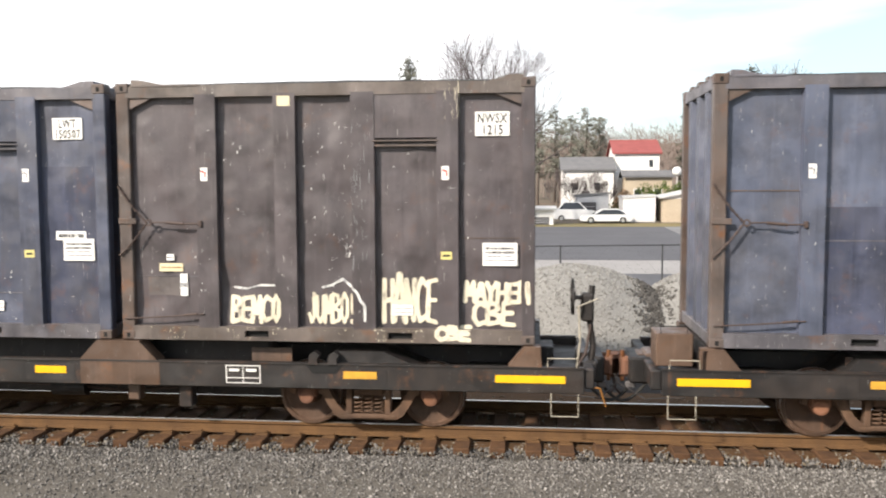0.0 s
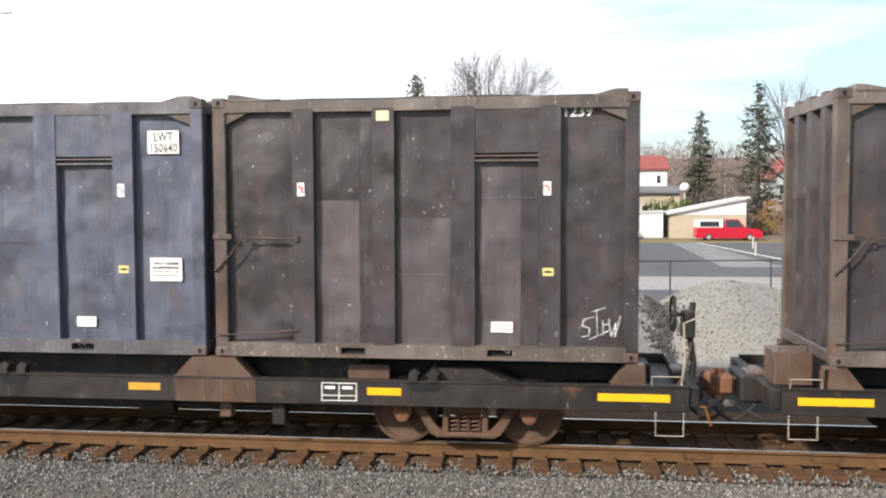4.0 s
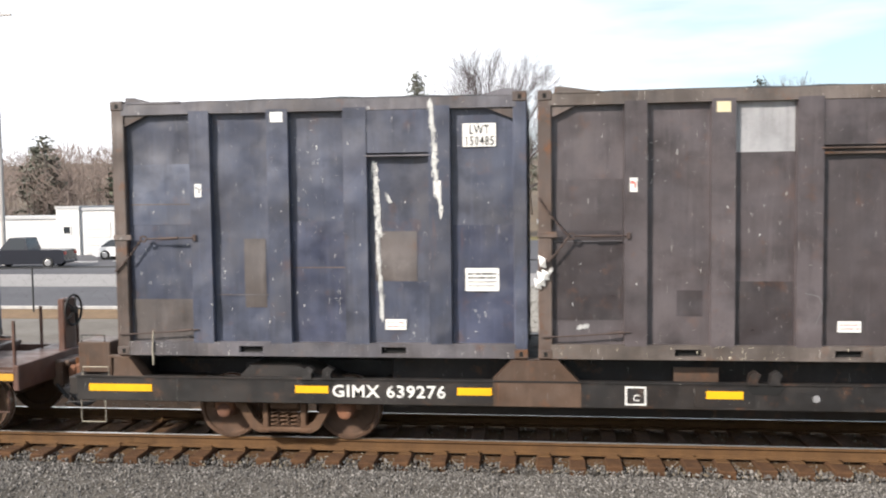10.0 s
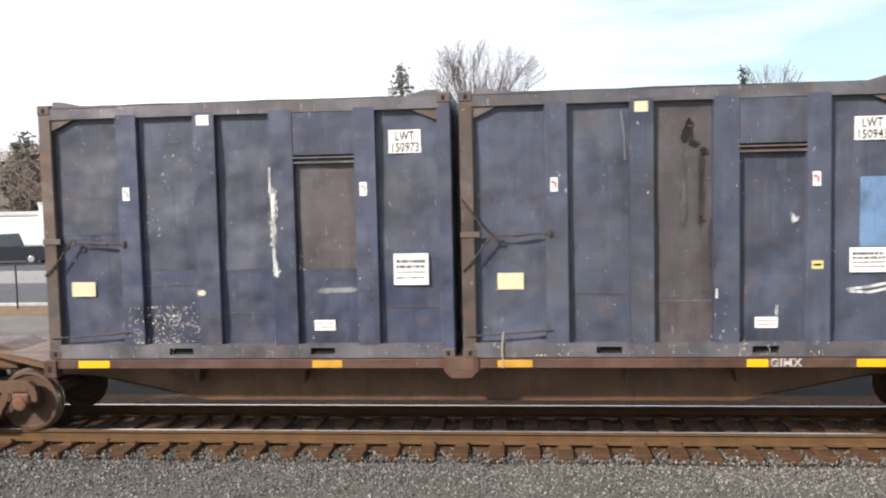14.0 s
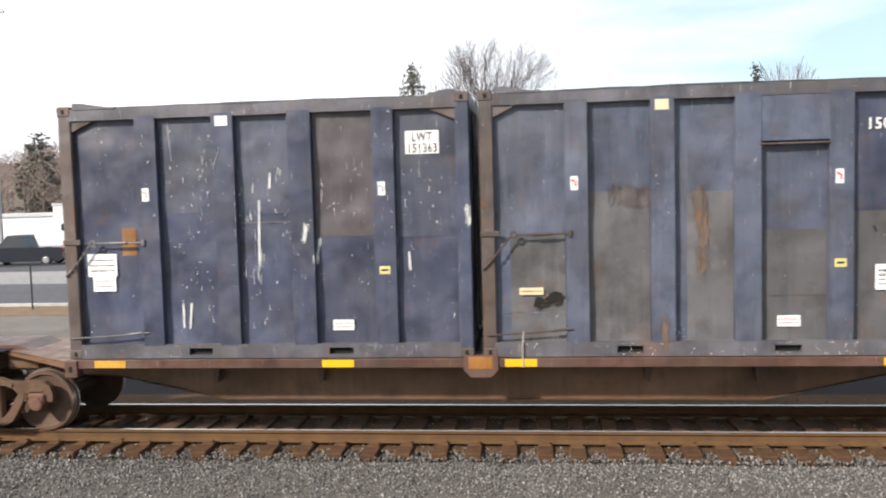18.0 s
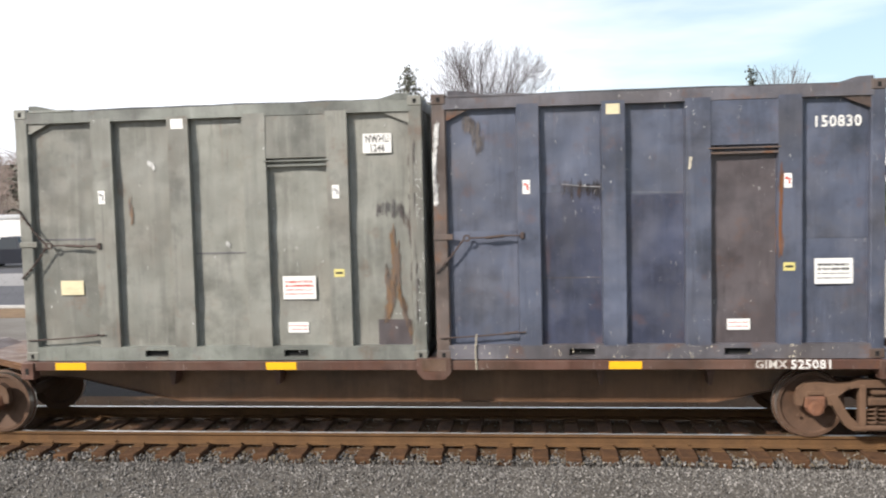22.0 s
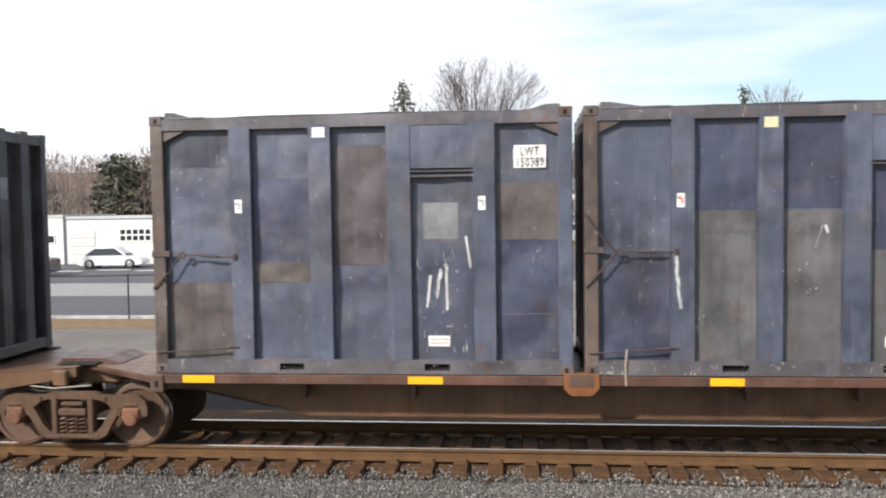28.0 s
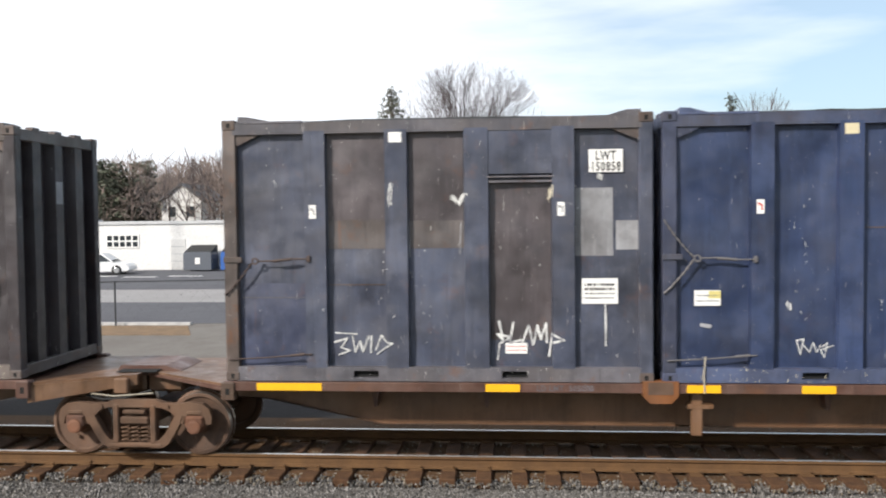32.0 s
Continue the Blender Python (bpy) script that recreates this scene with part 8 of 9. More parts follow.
def bare_tree(name, x, y, z, tall, seed, label, wide=0.37, fork=0.30, stems=15, thick=0.016, fine=1.0):
    """A leafless tree: a trunk, curved rising limbs and a rounded fan of fine twigs."""
    t = tagged(new(name), label, "tree")
    t.location = (x, y, z)
    r = random.Random(seed)
    trunk, limbs, twigs = Form(), Form(), Form()
    mid, rx, rz = Vector((0, 0, tall * 0.66)), tall * wide, tall * 0.345

    def depth(p):
        d = p - mid
        return 1 - math.sqrt((d.x ** 2 + d.y ** 2) / rx ** 2 + (d.z / rz) ** 2)

    def grow(p, d, length, rad, level):
        bits = 5 if level == 1 else 4
        for i in range(bits):
            q = p + d * (length / bits)
            if level > 1 and depth(q) < -0.06 * r.random():
                return
            ra, rb = rad * (1 - 0.7 * i / bits), rad * (1 - 0.7 * (i + 1) / bits)
            (limbs if level < 3 else twigs).tube(p, q, ra, rb, 6 if level == 1 else (4 if level < 3 else 3), False)
            p = q
            away = Vector((p.x, p.y, 0)) * 0.010
            d = (d + Vector((r.uniform(-1, 1), r.uniform(-1, 1), r.uniform(-0.1, 0.85))) * 0.17 + away).normalized()
            if level < 4 and (i > 0 or level > 1):
                for _ in range(2 if level == 1 or r.random() < fine - 0.35 else 1):
                    side = Matrix.Rotation(r.uniform(0, 6.283), 3, d) @ d.orthogonal().normalized()
                    nd = (d + side * r.uniform(0.35, 0.8) + Vector((0, 0, 0.22))).normalized()
                    grow(p, nd, length * r.uniform(0.42, 0.62), max(0.0105, rb * r.uniform(0.45, 0.65)), level + 1)
    p, base = Vector((0, 0, -0.3)), tall * thick
    bends = [(0.0, 0.0)] + [(r.uniform(-0.10, 0.10), r.uniform(-0.10, 0.10)) for _ in range(8)]
    crown_foot = fork + 0.30
    line = [p]
    for i in range(9):
        q = Vector((*bends[i], tall * crown_foot * (i + 1) / 9))
        trunk.tube(p, q, base * (1.2 - 0.115 * i), base * (1.2 - 0.115 * (i + 1)), 10, False)
        p = q
        line.append(q)
    for i in range(stems):
        a, u = i * 2.39996 + r.uniform(-0.3, 0.3), (i + 0.5) / stems
        h = fork * 0.85 + (crown_foot - fork * 0.85) * u ** 0.8
        tilt = (1.75 - 1.5 * u) * r.uniform(0.75, 1.15)
        d = Vector((math.cos(a) * tilt, math.sin(a) * tilt, 1)).normalized()
        j = min(9, max(0, int(h / crown_foot * 9)))
        start = Vector((line[j].x, line[j].y, tall * h))
        reach = tall * (0.50 - 0.06 * u) * r.uniform(0.88, 1.1)
        grow(start, d, reach, base * (0.52 - 0.22 * u) * r.uniform(0.75, 1.1), 1)
    part("trunk", trunk, BARK, t, smooth=True)
    tagged(part("bough", limbs, TWIG, t), kind="stuff")
    tagged(part("bare_crown", twigs, TWIG, t), kind="stuff")
    return t


def conifer(x, y, z, tall, wide, seed, label, gaps=0.25, bare=0.12, name="conifer_tree", round_top=False, needles=None, dense=8, leaf=1.0):
    t = tagged(new(name), label, "tree")
    t.location = (x, y, z)
    r = random.Random(seed)
    part("trunk", Form().tube((0, 0, -0.3), (0, 0, tall * 0.97), tall * 0.018, 0.02, 8), BARK, t)
    crown, limbs = Form(), Form()
    layers = int(tall * 4.0)
    for k in range(layers):
        u = bare + (1 - bare) * k / layers
        if r.random() < gaps * 0.6:
            continue
        reach = 0.25 + wide * ((1 - u) ** 0.7 if not round_top else math.sin(math.pi * min(1, 0.15 + u * 0.80)) ** 0.6) * r.uniform(0.6, 1.12)
        for _ in range(5):
            if r.random() < gaps:
                continue
            a = r.uniform(0, 6.283)
            rr = reach * r.uniform(0.6, 1.1)
            p0 = Vector((0, 0, tall * u))
            p1 = p0 + Vector((math.cos(a) * rr, math.sin(a) * rr, rr * r.uniform(-0.30, 0.18)))
            limbs.tube(p0, p1, 0.03, 0.01, 3, False)
            for i in range(max(4, int(rr * dense))):
                q = p0.lerp(p1, r.uniform(0.15, 1.05) ** 0.8) + Vector((r.gauss(0, 0.18), r.gauss(0, 0.18), r.gauss(0, 0.14)))
                s = r.uniform(0.18, 0.46) * leaf
                u1 = Vector((r.uniform(-1, 1), r.uniform(-1, 1), r.uniform(-0.5, 0.4))).normalized() * s
                u2 = Vector((r.uniform(-1, 1), r.uniform(-1, 1), r.uniform(-0.6, 0.3))).normalized() * s * 0.6
                crown.add([tuple(q - u1), tuple(q + u2), tuple(q + u1), tuple(q - u2 + Vector((0, 0, -0.05)))], [(0, 1, 2, 3)])
    tagged(part("bough", limbs, BARK, t), kind="stuff")
    part("crown", crown, needles or NEEDLE, t, "dark green needles")
    return t


def pine(x, y, z, tall, reach, seed, label, bare=0.16, boughs=60, flat=0.8, needles=None):
    """A ragged pine: a bent trunk, separate boughs and loose tufts of needles with sky between them."""
    t = tagged(new("pine_tree"), label, "tree")
    t.location = (x, y, z)
    r = random.Random(seed)
    trunk, limbs, crown = Form(), Form(), Form()
    spine = [Vector((0.12 * math.sin(i * 1.3 + seed), 0.1 * math.cos(i * 0.9), tall * i / 8 - (0.3 if i == 0 else 0))) for i in range(9)]
    for i in range(8):
        trunk.tube(spine[i], spine[i + 1], tall * 0.016 * (1 - i / 8.6), tall * 0.016 * (1 - (i + 1) / 8.6), 8, False)
    for k in range(boughs):
        u = bare + (0.985 - bare) * ((k + r.random()) / boughs)
        i = min(7, int(u * 8))
        p0 = spine[i].lerp(spine[i + 1], u * 8 - i)
        long = (0.16 + reach * (1 - u) ** flat) * r.choice((0.45, 0.7, 0.9, 1.0, 1.12))
        a = r.uniform(0, 6.283)
        out = Vector((math.cos(a), math.sin(a), 0))
        p1 = p0 + out * long * 0.6 + Vector((0, 0, long * r.uniform(-0.16, 0.12)))
        p2 = p0 + out * long + Vector((0, 0, long * r.uniform(-0.12, 0.30)))
        limbs.tube(p0, p1, 0.05, 0.03, 4, False)
        limbs.tube(p1, p2, 0.03, 0.012, 3, False)
        for w in [1.0] + [r.uniform(0.2, 1.0) for _ in range(int(3 + long * 2.4))]:
            c = (p0.lerp(p1, w / 0.6) if w < 0.6 else p1.lerp(p2, (w - 0.6) / 0.4)) + Vector((r.gauss(0, 0.26), r.gauss(0, 0.26), r.gauss(0.05, 0.20)))
            size = r.uniform(0.22, 0.46) * (0.6 + 0.4 * min(1, long))
            for _ in range(13):
                d = Vector((r.gauss(0, 1), r.gauss(0, 1), r.gauss(0.25, 0.6))).normalized()
                q0, q1 = c + d * size * r.uniform(0.0, 0.3), c + d * size * r.uniform(0.6, 1.15)
                side = d.cross(Vector((r.gauss(0, 1), r.gauss(0, 1), r.gauss(0, 1)))).normalized() * r.uniform(0.02, 0.05)
                crown.add([tuple(q0 - side), tuple(q0 + side), tuple(q1 + side * 0.4), tuple(q1 - side * 0.4)], [(0, 1, 2, 3)])
    part("trunk", trunk, BARK, t, smooth=True)
    tagged(part("bough", limbs, BARK, t), kind="stuff")
    part("crown", crown, needles or PINE_NEEDLE, t, "grey-green needles in loose tufts")
    return t


def bush(x, y, z, wide, tall, deep, seed, material, label, n=900, leaf=0.16):
    r = random.Random(seed)
    f = Form()
    for i in range(n):
        a, b, q = r.uniform(0, 6.283), r.uniform(-0.2, 1.0), r.uniform(0.62, 1.0) ** 0.5
        k = math.sqrt(max(0, 1 - b * b)) * q * (1 + 0.18 * math.sin(3 * a + seed))
        p = Vector((math.cos(a) * k * wide / 2, math.sin(a) * k * deep / 2, max(0.0, b) * q * tall))
        s = leaf * r.uniform(0.5, 1.3)
        u1 = Vector((r.gauss(0, 1), r.gauss(0, 1), r.gauss(0, 1))).normalized() * s
        u2 = Vector((r.gauss(0, 1), r.gauss(0, 1), r.gauss(0, 1))).normalized() * s * 0.6
        f.add([tuple(p - u1), tuple(p + u2), tuple(p + u1), tuple(p - u2)], [(0, 1, 2, 3)])
    for i in range(14):
        a = r.uniform(0, 6.283)
        f.tube((0, 0, -0.1), (math.cos(a) * wide * 0.3, math.sin(a) * deep * 0.3, tall * r.uniform(0.5, 0.85)), 0.03, 0.01, 3, False)
    ob = new("shrub", f.mesh("shrub", material))
    ob.location = (x, y, z)
    return tagged(ob, label, "shrub")


def woods(name, label, count, area, tall, seed, material=None, sprays=70):
    """A far wood of bare crowns in one mesh: trunks with fans of slender rising branches."""
    r = random.Random(seed)
    f = Form()
    for _ in range(count):
        x, y = area(r)
        z = height_at(x, y)
        h = r.uniform(*tall)
        f.tube((x, y, z - 0.5), (x, y, z + h * 0.75), 0.10, 0.03, 3, False)
        w = h * r.uniform(0.22, 0.36)
        for i in range(sprays):
            a, b = r.uniform(0, 6.283), r.uniform(0.15, 0.95)
            k = w * math.sin(math.pi * (0.12 + 0.80 * b)) * math.sqrt(r.random())
            p0 = Vector((x + math.cos(a) * k * 0.65, y + math.sin(a) * k * 0.65, z + h * (0.16 + 0.68 * b)))
            p1 = p0 + Vector((math.cos(a) * k * 0.6 + r.gauss(0, 0.55), math.sin(a) * k * 0.3, h * r.uniform(-0.02, 0.13)))
            u = Vector((1, 0, r.uniform(-0.6, 0.6))) * r.uniform(0.02, 0.08)
            f.add([tuple(p0 - u), tuple(p0 + u), tuple(p1 + u * 0.2), tuple(p1 - u * 0.2)], [(0, 1, 2, 3)])
    ob = new(name, f.mesh(name, material or WOODS))
    return tagged(ob, label, "woodland", kind="stuff")


def house(name, x, y, z, wide, deep, wall_h, roof_h, wall, roof, label, ridge="x", turn=0.0, openings=(), eave=0.3, category="house", gable=None):
    """openings: kind, left edge, sill, width, height on the front wall."""
    h = tagged(new(name), label, category)
    h.matrix_world = pose(x, y, z, 0, 0, turn)
    part("wall", Form().box(0, wide, 0, deep, -0.5, wall_h), wall, h)
    if ridge == "x":
        prof = [(-eave, wall_h - 0.05), (deep / 2, wall_h + roof_h), (deep + eave, wall_h - 0.05), (deep + eave, wall_h + 0.15), (deep / 2, wall_h + roof_h + 0.2), (-eave, wall_h + 0.15)]
        f = Form().add([(-eave, p, q) for p, q in prof] + [(wide + eave, p, q) for p, q in prof], [(i, (i + 1) % 6, (i + 1) % 6 + 6, i + 6) for i in range(6)] + [(0, 1, 4, 5), (1, 2, 3, 4), (6, 11, 10, 7), (7, 10, 9, 8)])
        for xx in (0, wide):
            part("gable", Form().add([(xx, 0, wall_h), (xx, deep / 2, wall_h + roof_h), (xx, deep, wall_h)], [(0, 1, 2)]), wall, h)
    elif ridge == "y":
        prof = [(-eave, wall_h - 0.05), (wide / 2, wall_h + roof_h), (wide + eave, wall_h - 0.05), (wide + eave, wall_h + 0.15), (wide / 2, wall_h + roof_h + 0.2), (-eave, wall_h + 0.15)]
        f = Form().add([(p, -eave, q) for p, q in prof] + [(p, deep + eave, q) for p, q in prof], [(i, (i + 1) % 6, (i + 1) % 6 + 6, i + 6) for i in range(6)] + [(0, 1, 4, 5), (1, 2, 3, 4), (6, 11, 10, 7), (7, 10, 9, 8)])
        for yy in (0, deep):
            part("gable", Form().add([(0, yy, wall_h), (wide / 2, yy, wall_h + roof_h), (wide, yy, wall_h)], [(0, 1, 2)]), wall, h)
    else:
        f = Form().add([(-eave, -eave, wall_h), (wide + eave, -eave, wall_h + roof_h), (wide + eave, deep + eave, wall_h + roof_h), (-eave, deep + eave, wall_h), (-eave, -eave, wall_h + 0.2), (wide + eave, -eave, wall_h + roof_h + 0.2), (wide + eave, deep + eave, wall_h + roof_h + 0.2), (-eave, deep + eave, wall_h + 0.2)],
                       [(0, 1, 2, 3), (4, 7, 6, 5), (0, 4, 5, 1), (1, 5, 6, 2), (2, 6, 7, 3), (3, 7, 4, 0)])
        if roof_h > 0.05:
            part("gable", Form().add([(0, yy, wall_h) for yy in (0, deep)] + [(wide, yy, wall_h) for yy in (0, deep)] + [(wide, yy, wall_h + roof_h) for yy in (0, deep)], [(0, 2, 4), (1, 5, 3), (2, 3, 5, 4)]), gable or wall, h)
    part("roof", f, roof, h)
    for kind, a, s, w, hh in openings:
        if kind == "window":
            win = part("window", Form().box(a - 0.08, a + w + 0.08, -0.05, 0.02, s - 0.08, s + hh + 0.08), WHITE, h)
            part("pane", Form().box(a, a + w, -0.06, -0.045, s, s + hh), GLASS_DARK, win)
        elif kind == "grid":
            win = part("window", Form().box(a - 0.05, a + w + 0.05, -0.05, 0.02, s - 0.05, s + hh + 0.05), WHITE, h)
            for i in range(5):
                for j in range(2):
                    part("pane", Form().box(a + w * (i + 0.12) / 5, a + w * (i + 0.88) / 5, -0.06, -0.045, s + hh * (j + 0.12) / 2, s + hh * (j + 0.88) / 2), GLASS_DARK, win)
        else:
            door = part("door", Form().box(a, a + w, -0.04, 0.02, s, s + hh), PALE_DOOR if kind == "door" else DOOR_DARK, h)
            for i in range(1, 4):
                part("groove", Form().box(a + 0.05, a + w - 0.05, -0.046, -0.039, s + hh * i / 4 - 0.02, s + hh * i / 4 + 0.02), WALL_GREY, door)
    return h


PALE_DOOR = plain("pale_garage_door", (0.62, 0.61, 0.59), 0.6)
DOOR_DARK = plain("dark_doorway", (0.05, 0.05, 0.055), 0.8)


def motor_car(name, x, y, z, turn, material, label, long=4.5, tall=1.42, pickup=False, cap=None):
    """Faces +x before it is turned."""
    c = tagged(new(name), label, "car")
    c.matrix_world = pose(x, y, z, 0, 0, turn)
    L, W = long, 0.88
    sill, belt = 0.28, tall * 0.60
    prof = [(-L / 2, sill + 0.1), (-L / 2 + 0.05, belt - 0.05), (-L / 2 + 0.3, belt), (L * 0.22, belt), (L / 2 - 0.25, belt - 0.14), (L / 2, belt - 0.34), (L / 2, sill + 0.05), (L / 2 - 0.2, sill - 0.05), (-L / 2 + 0.2, sill - 0.05)]
    part("body", Form().slab(prof, -W, W), material, c)
    if pickup:
        r0, r1, f1, f0 = -L * 0.08, -L * 0.04, L * 0.14, L * 0.25
    else:
        r0, r1, f1, f0 = -L * 0.42, -L * 0.24, L * 0.08, L * 0.26
    up = Form().add([(r0, -W + 0.03, belt), (f0, -W + 0.03, belt), (f1, -W + 0.18, tall), (r1, -W + 0.18, tall), (r0, W - 0.03, belt), (f0, W - 0.03, belt), (f1, W - 0.18, tall), (r1, W - 0.18, tall)],
                    [(0, 1, 2, 3), (4, 7, 6, 5), (1, 5, 6, 2), (0, 3, 7, 4), (3, 2, 6, 7)])
    cab = part("cabin", up, material, c)
    glass = Form()
    for s in (-1, 1):
        y0, y1 = s * (W - 0.045), s * (W - 0.175)
        glass.add([(r0 + 0.18, y0 * 1.02, belt + 0.03), (f0 - 0.16, y0 * 1.02, belt + 0.03), (f1 - 0.04, y1 * 1.02, tall - 0.07), (r1 + 0.05, y1 * 1.02, tall - 0.07)], [(0, 1, 2, 3)])
    glass.add([(f0 - 0.03, -W + 0.12, belt + 0.03), (f0 - 0.03, W - 0.12, belt + 0.03), (f1 + 0.03, W - 0.24, tall - 0.05), (f1 + 0.03, -W + 0.24, tall - 0.05)], [(0, 1, 2, 3)])
    glass.add([(r0 + 0.01, -W + 0.12, belt + 0.03), (r0 + 0.01, W - 0.12, belt + 0.03), (r1 - 0.02, W - 0.24, tall - 0.05), (r1 - 0.02, -W + 0.24, tall - 0.05)], [(0, 1, 2, 3)])
    part("window_glass", glass, GLASS_DARK, cab)
    if cap:
        part("bed_cap", Form().box(-L / 2 + 0.08, -L * 0.085, -W + 0.06, W - 0.06, belt - 0.01, tall - 0.04, 0.08), cap, c, "white bed cap")
        part("cap_window", Form().box(-L / 2 + 0.35, -L * 0.15, -W + 0.05, -W + 0.056, belt + 0.12, tall - 0.2), GLASS_DARK, c)
    for sx in (-0.31, 0.31):
        for s in (-1, 1):
            wheel = part("wheel", Form().lathe([(-0.1, 0.26), (-0.1, 0.32), (0.1, 0.32), (0.1, 0.26)], 18), RUBBER, c, at=pose(L * sx, s * (W - 0.06), 0.32))
            part("rim", Form().lathe([(-0.105, 0.0), (-0.11, 0.17), (-0.09, 0.21), (0.09, 0.21), (0.11, 0.17), (0.105, 0.0)], 14), CHROME, wheel)
    for s in (-1, 1):
        part("headlight", Form().box(L / 2 - 0.06, L / 2 + 0.006, min(s * 0.45, s * 0.78), max(s * 0.45, s * 0.78), belt - 0.42, belt - 0.28, 0.02), LAMP_GLASS, c)
        part("tail_light", Form().box(-L / 2 - 0.006, -L / 2 + 0.08, min(s * 0.55, s * 0.82), max(s * 0.55, s * 0.82), belt - 0.3, belt - 0.12, 0.02), RED_INK, c)
    part("bumper", Form().box(L / 2 - 0.1, L / 2 + 0.05, -W + 0.05, W - 0.05, sill, sill + 0.16, 0.04), material, c)
    part("bumper", Form().box(-L / 2 - 0.05, -L / 2 + 0.1, -W + 0.05, W - 0.05, sill, sill + 0.16, 0.04), material, c)
    return c


def skip(x, y, z, turn, material, label):
    s = tagged(new("skip"), label, "skip")
    s.matrix_world = pose(x, y, z, 0, 0, turn)
    part("bin", Form().slab([(0, 0.1), (2.0, 0.1), (2.0, 1.15), (1.9, 1.35), (0.1, 1.35), (0, 1.15)], 0, 1.5), material, s)
    part("lid", Form().add([(0.05, 0.1, 1.36), (1.95, 0.1, 1.36), (1.95, 1.5, 1.80), (0.05, 1.5, 1.80), (0.05, 0.1, 1.30), (1.95, 0.1, 1.30), (1.95, 1.5, 1.30), (0.05, 1.5, 1.30)], [(0, 1, 2, 3), (0, 4, 5, 1), (1, 5, 6, 2), (2, 6, 7, 3), (3, 7, 4, 0)]), RUBBER, s, "black plastic lid")
    for xx in (-0.08, 2.0):
        part("side_pocket", Form().box(xx, xx + 0.08, 0.3, 1.2, 0.6, 0.85), material, s)
    part("notice", Form().box(0.85, 1.2, -0.012, -0.002, 0.5, 0.95), WHITE, s)
    return s


def street_pole(x, y, z, tall, label, arm=True):
    p = tagged(new("utility_pole"), label, "pole")
    p.location = (x, y, z)
    part("shaft", Form().tube((0, 0, -0.3), (0, 0, tall), 0.14, 0.09, 8), POLE_WOOD, p)
    if arm:
        part("cross_arm", Form().box(-1.1, 1.1, -0.06, 0.06, tall - 0.6, tall - 0.46, 0.01), POLE_WOOD, p)
        for q in (-1.0, -0.4, 0.4, 1.0):
            part("insulator", Form().tube((q, 0, tall - 0.46), (q, 0, tall - 0.28), 0.05, 0.03, 6), WHITE, p)
    return p


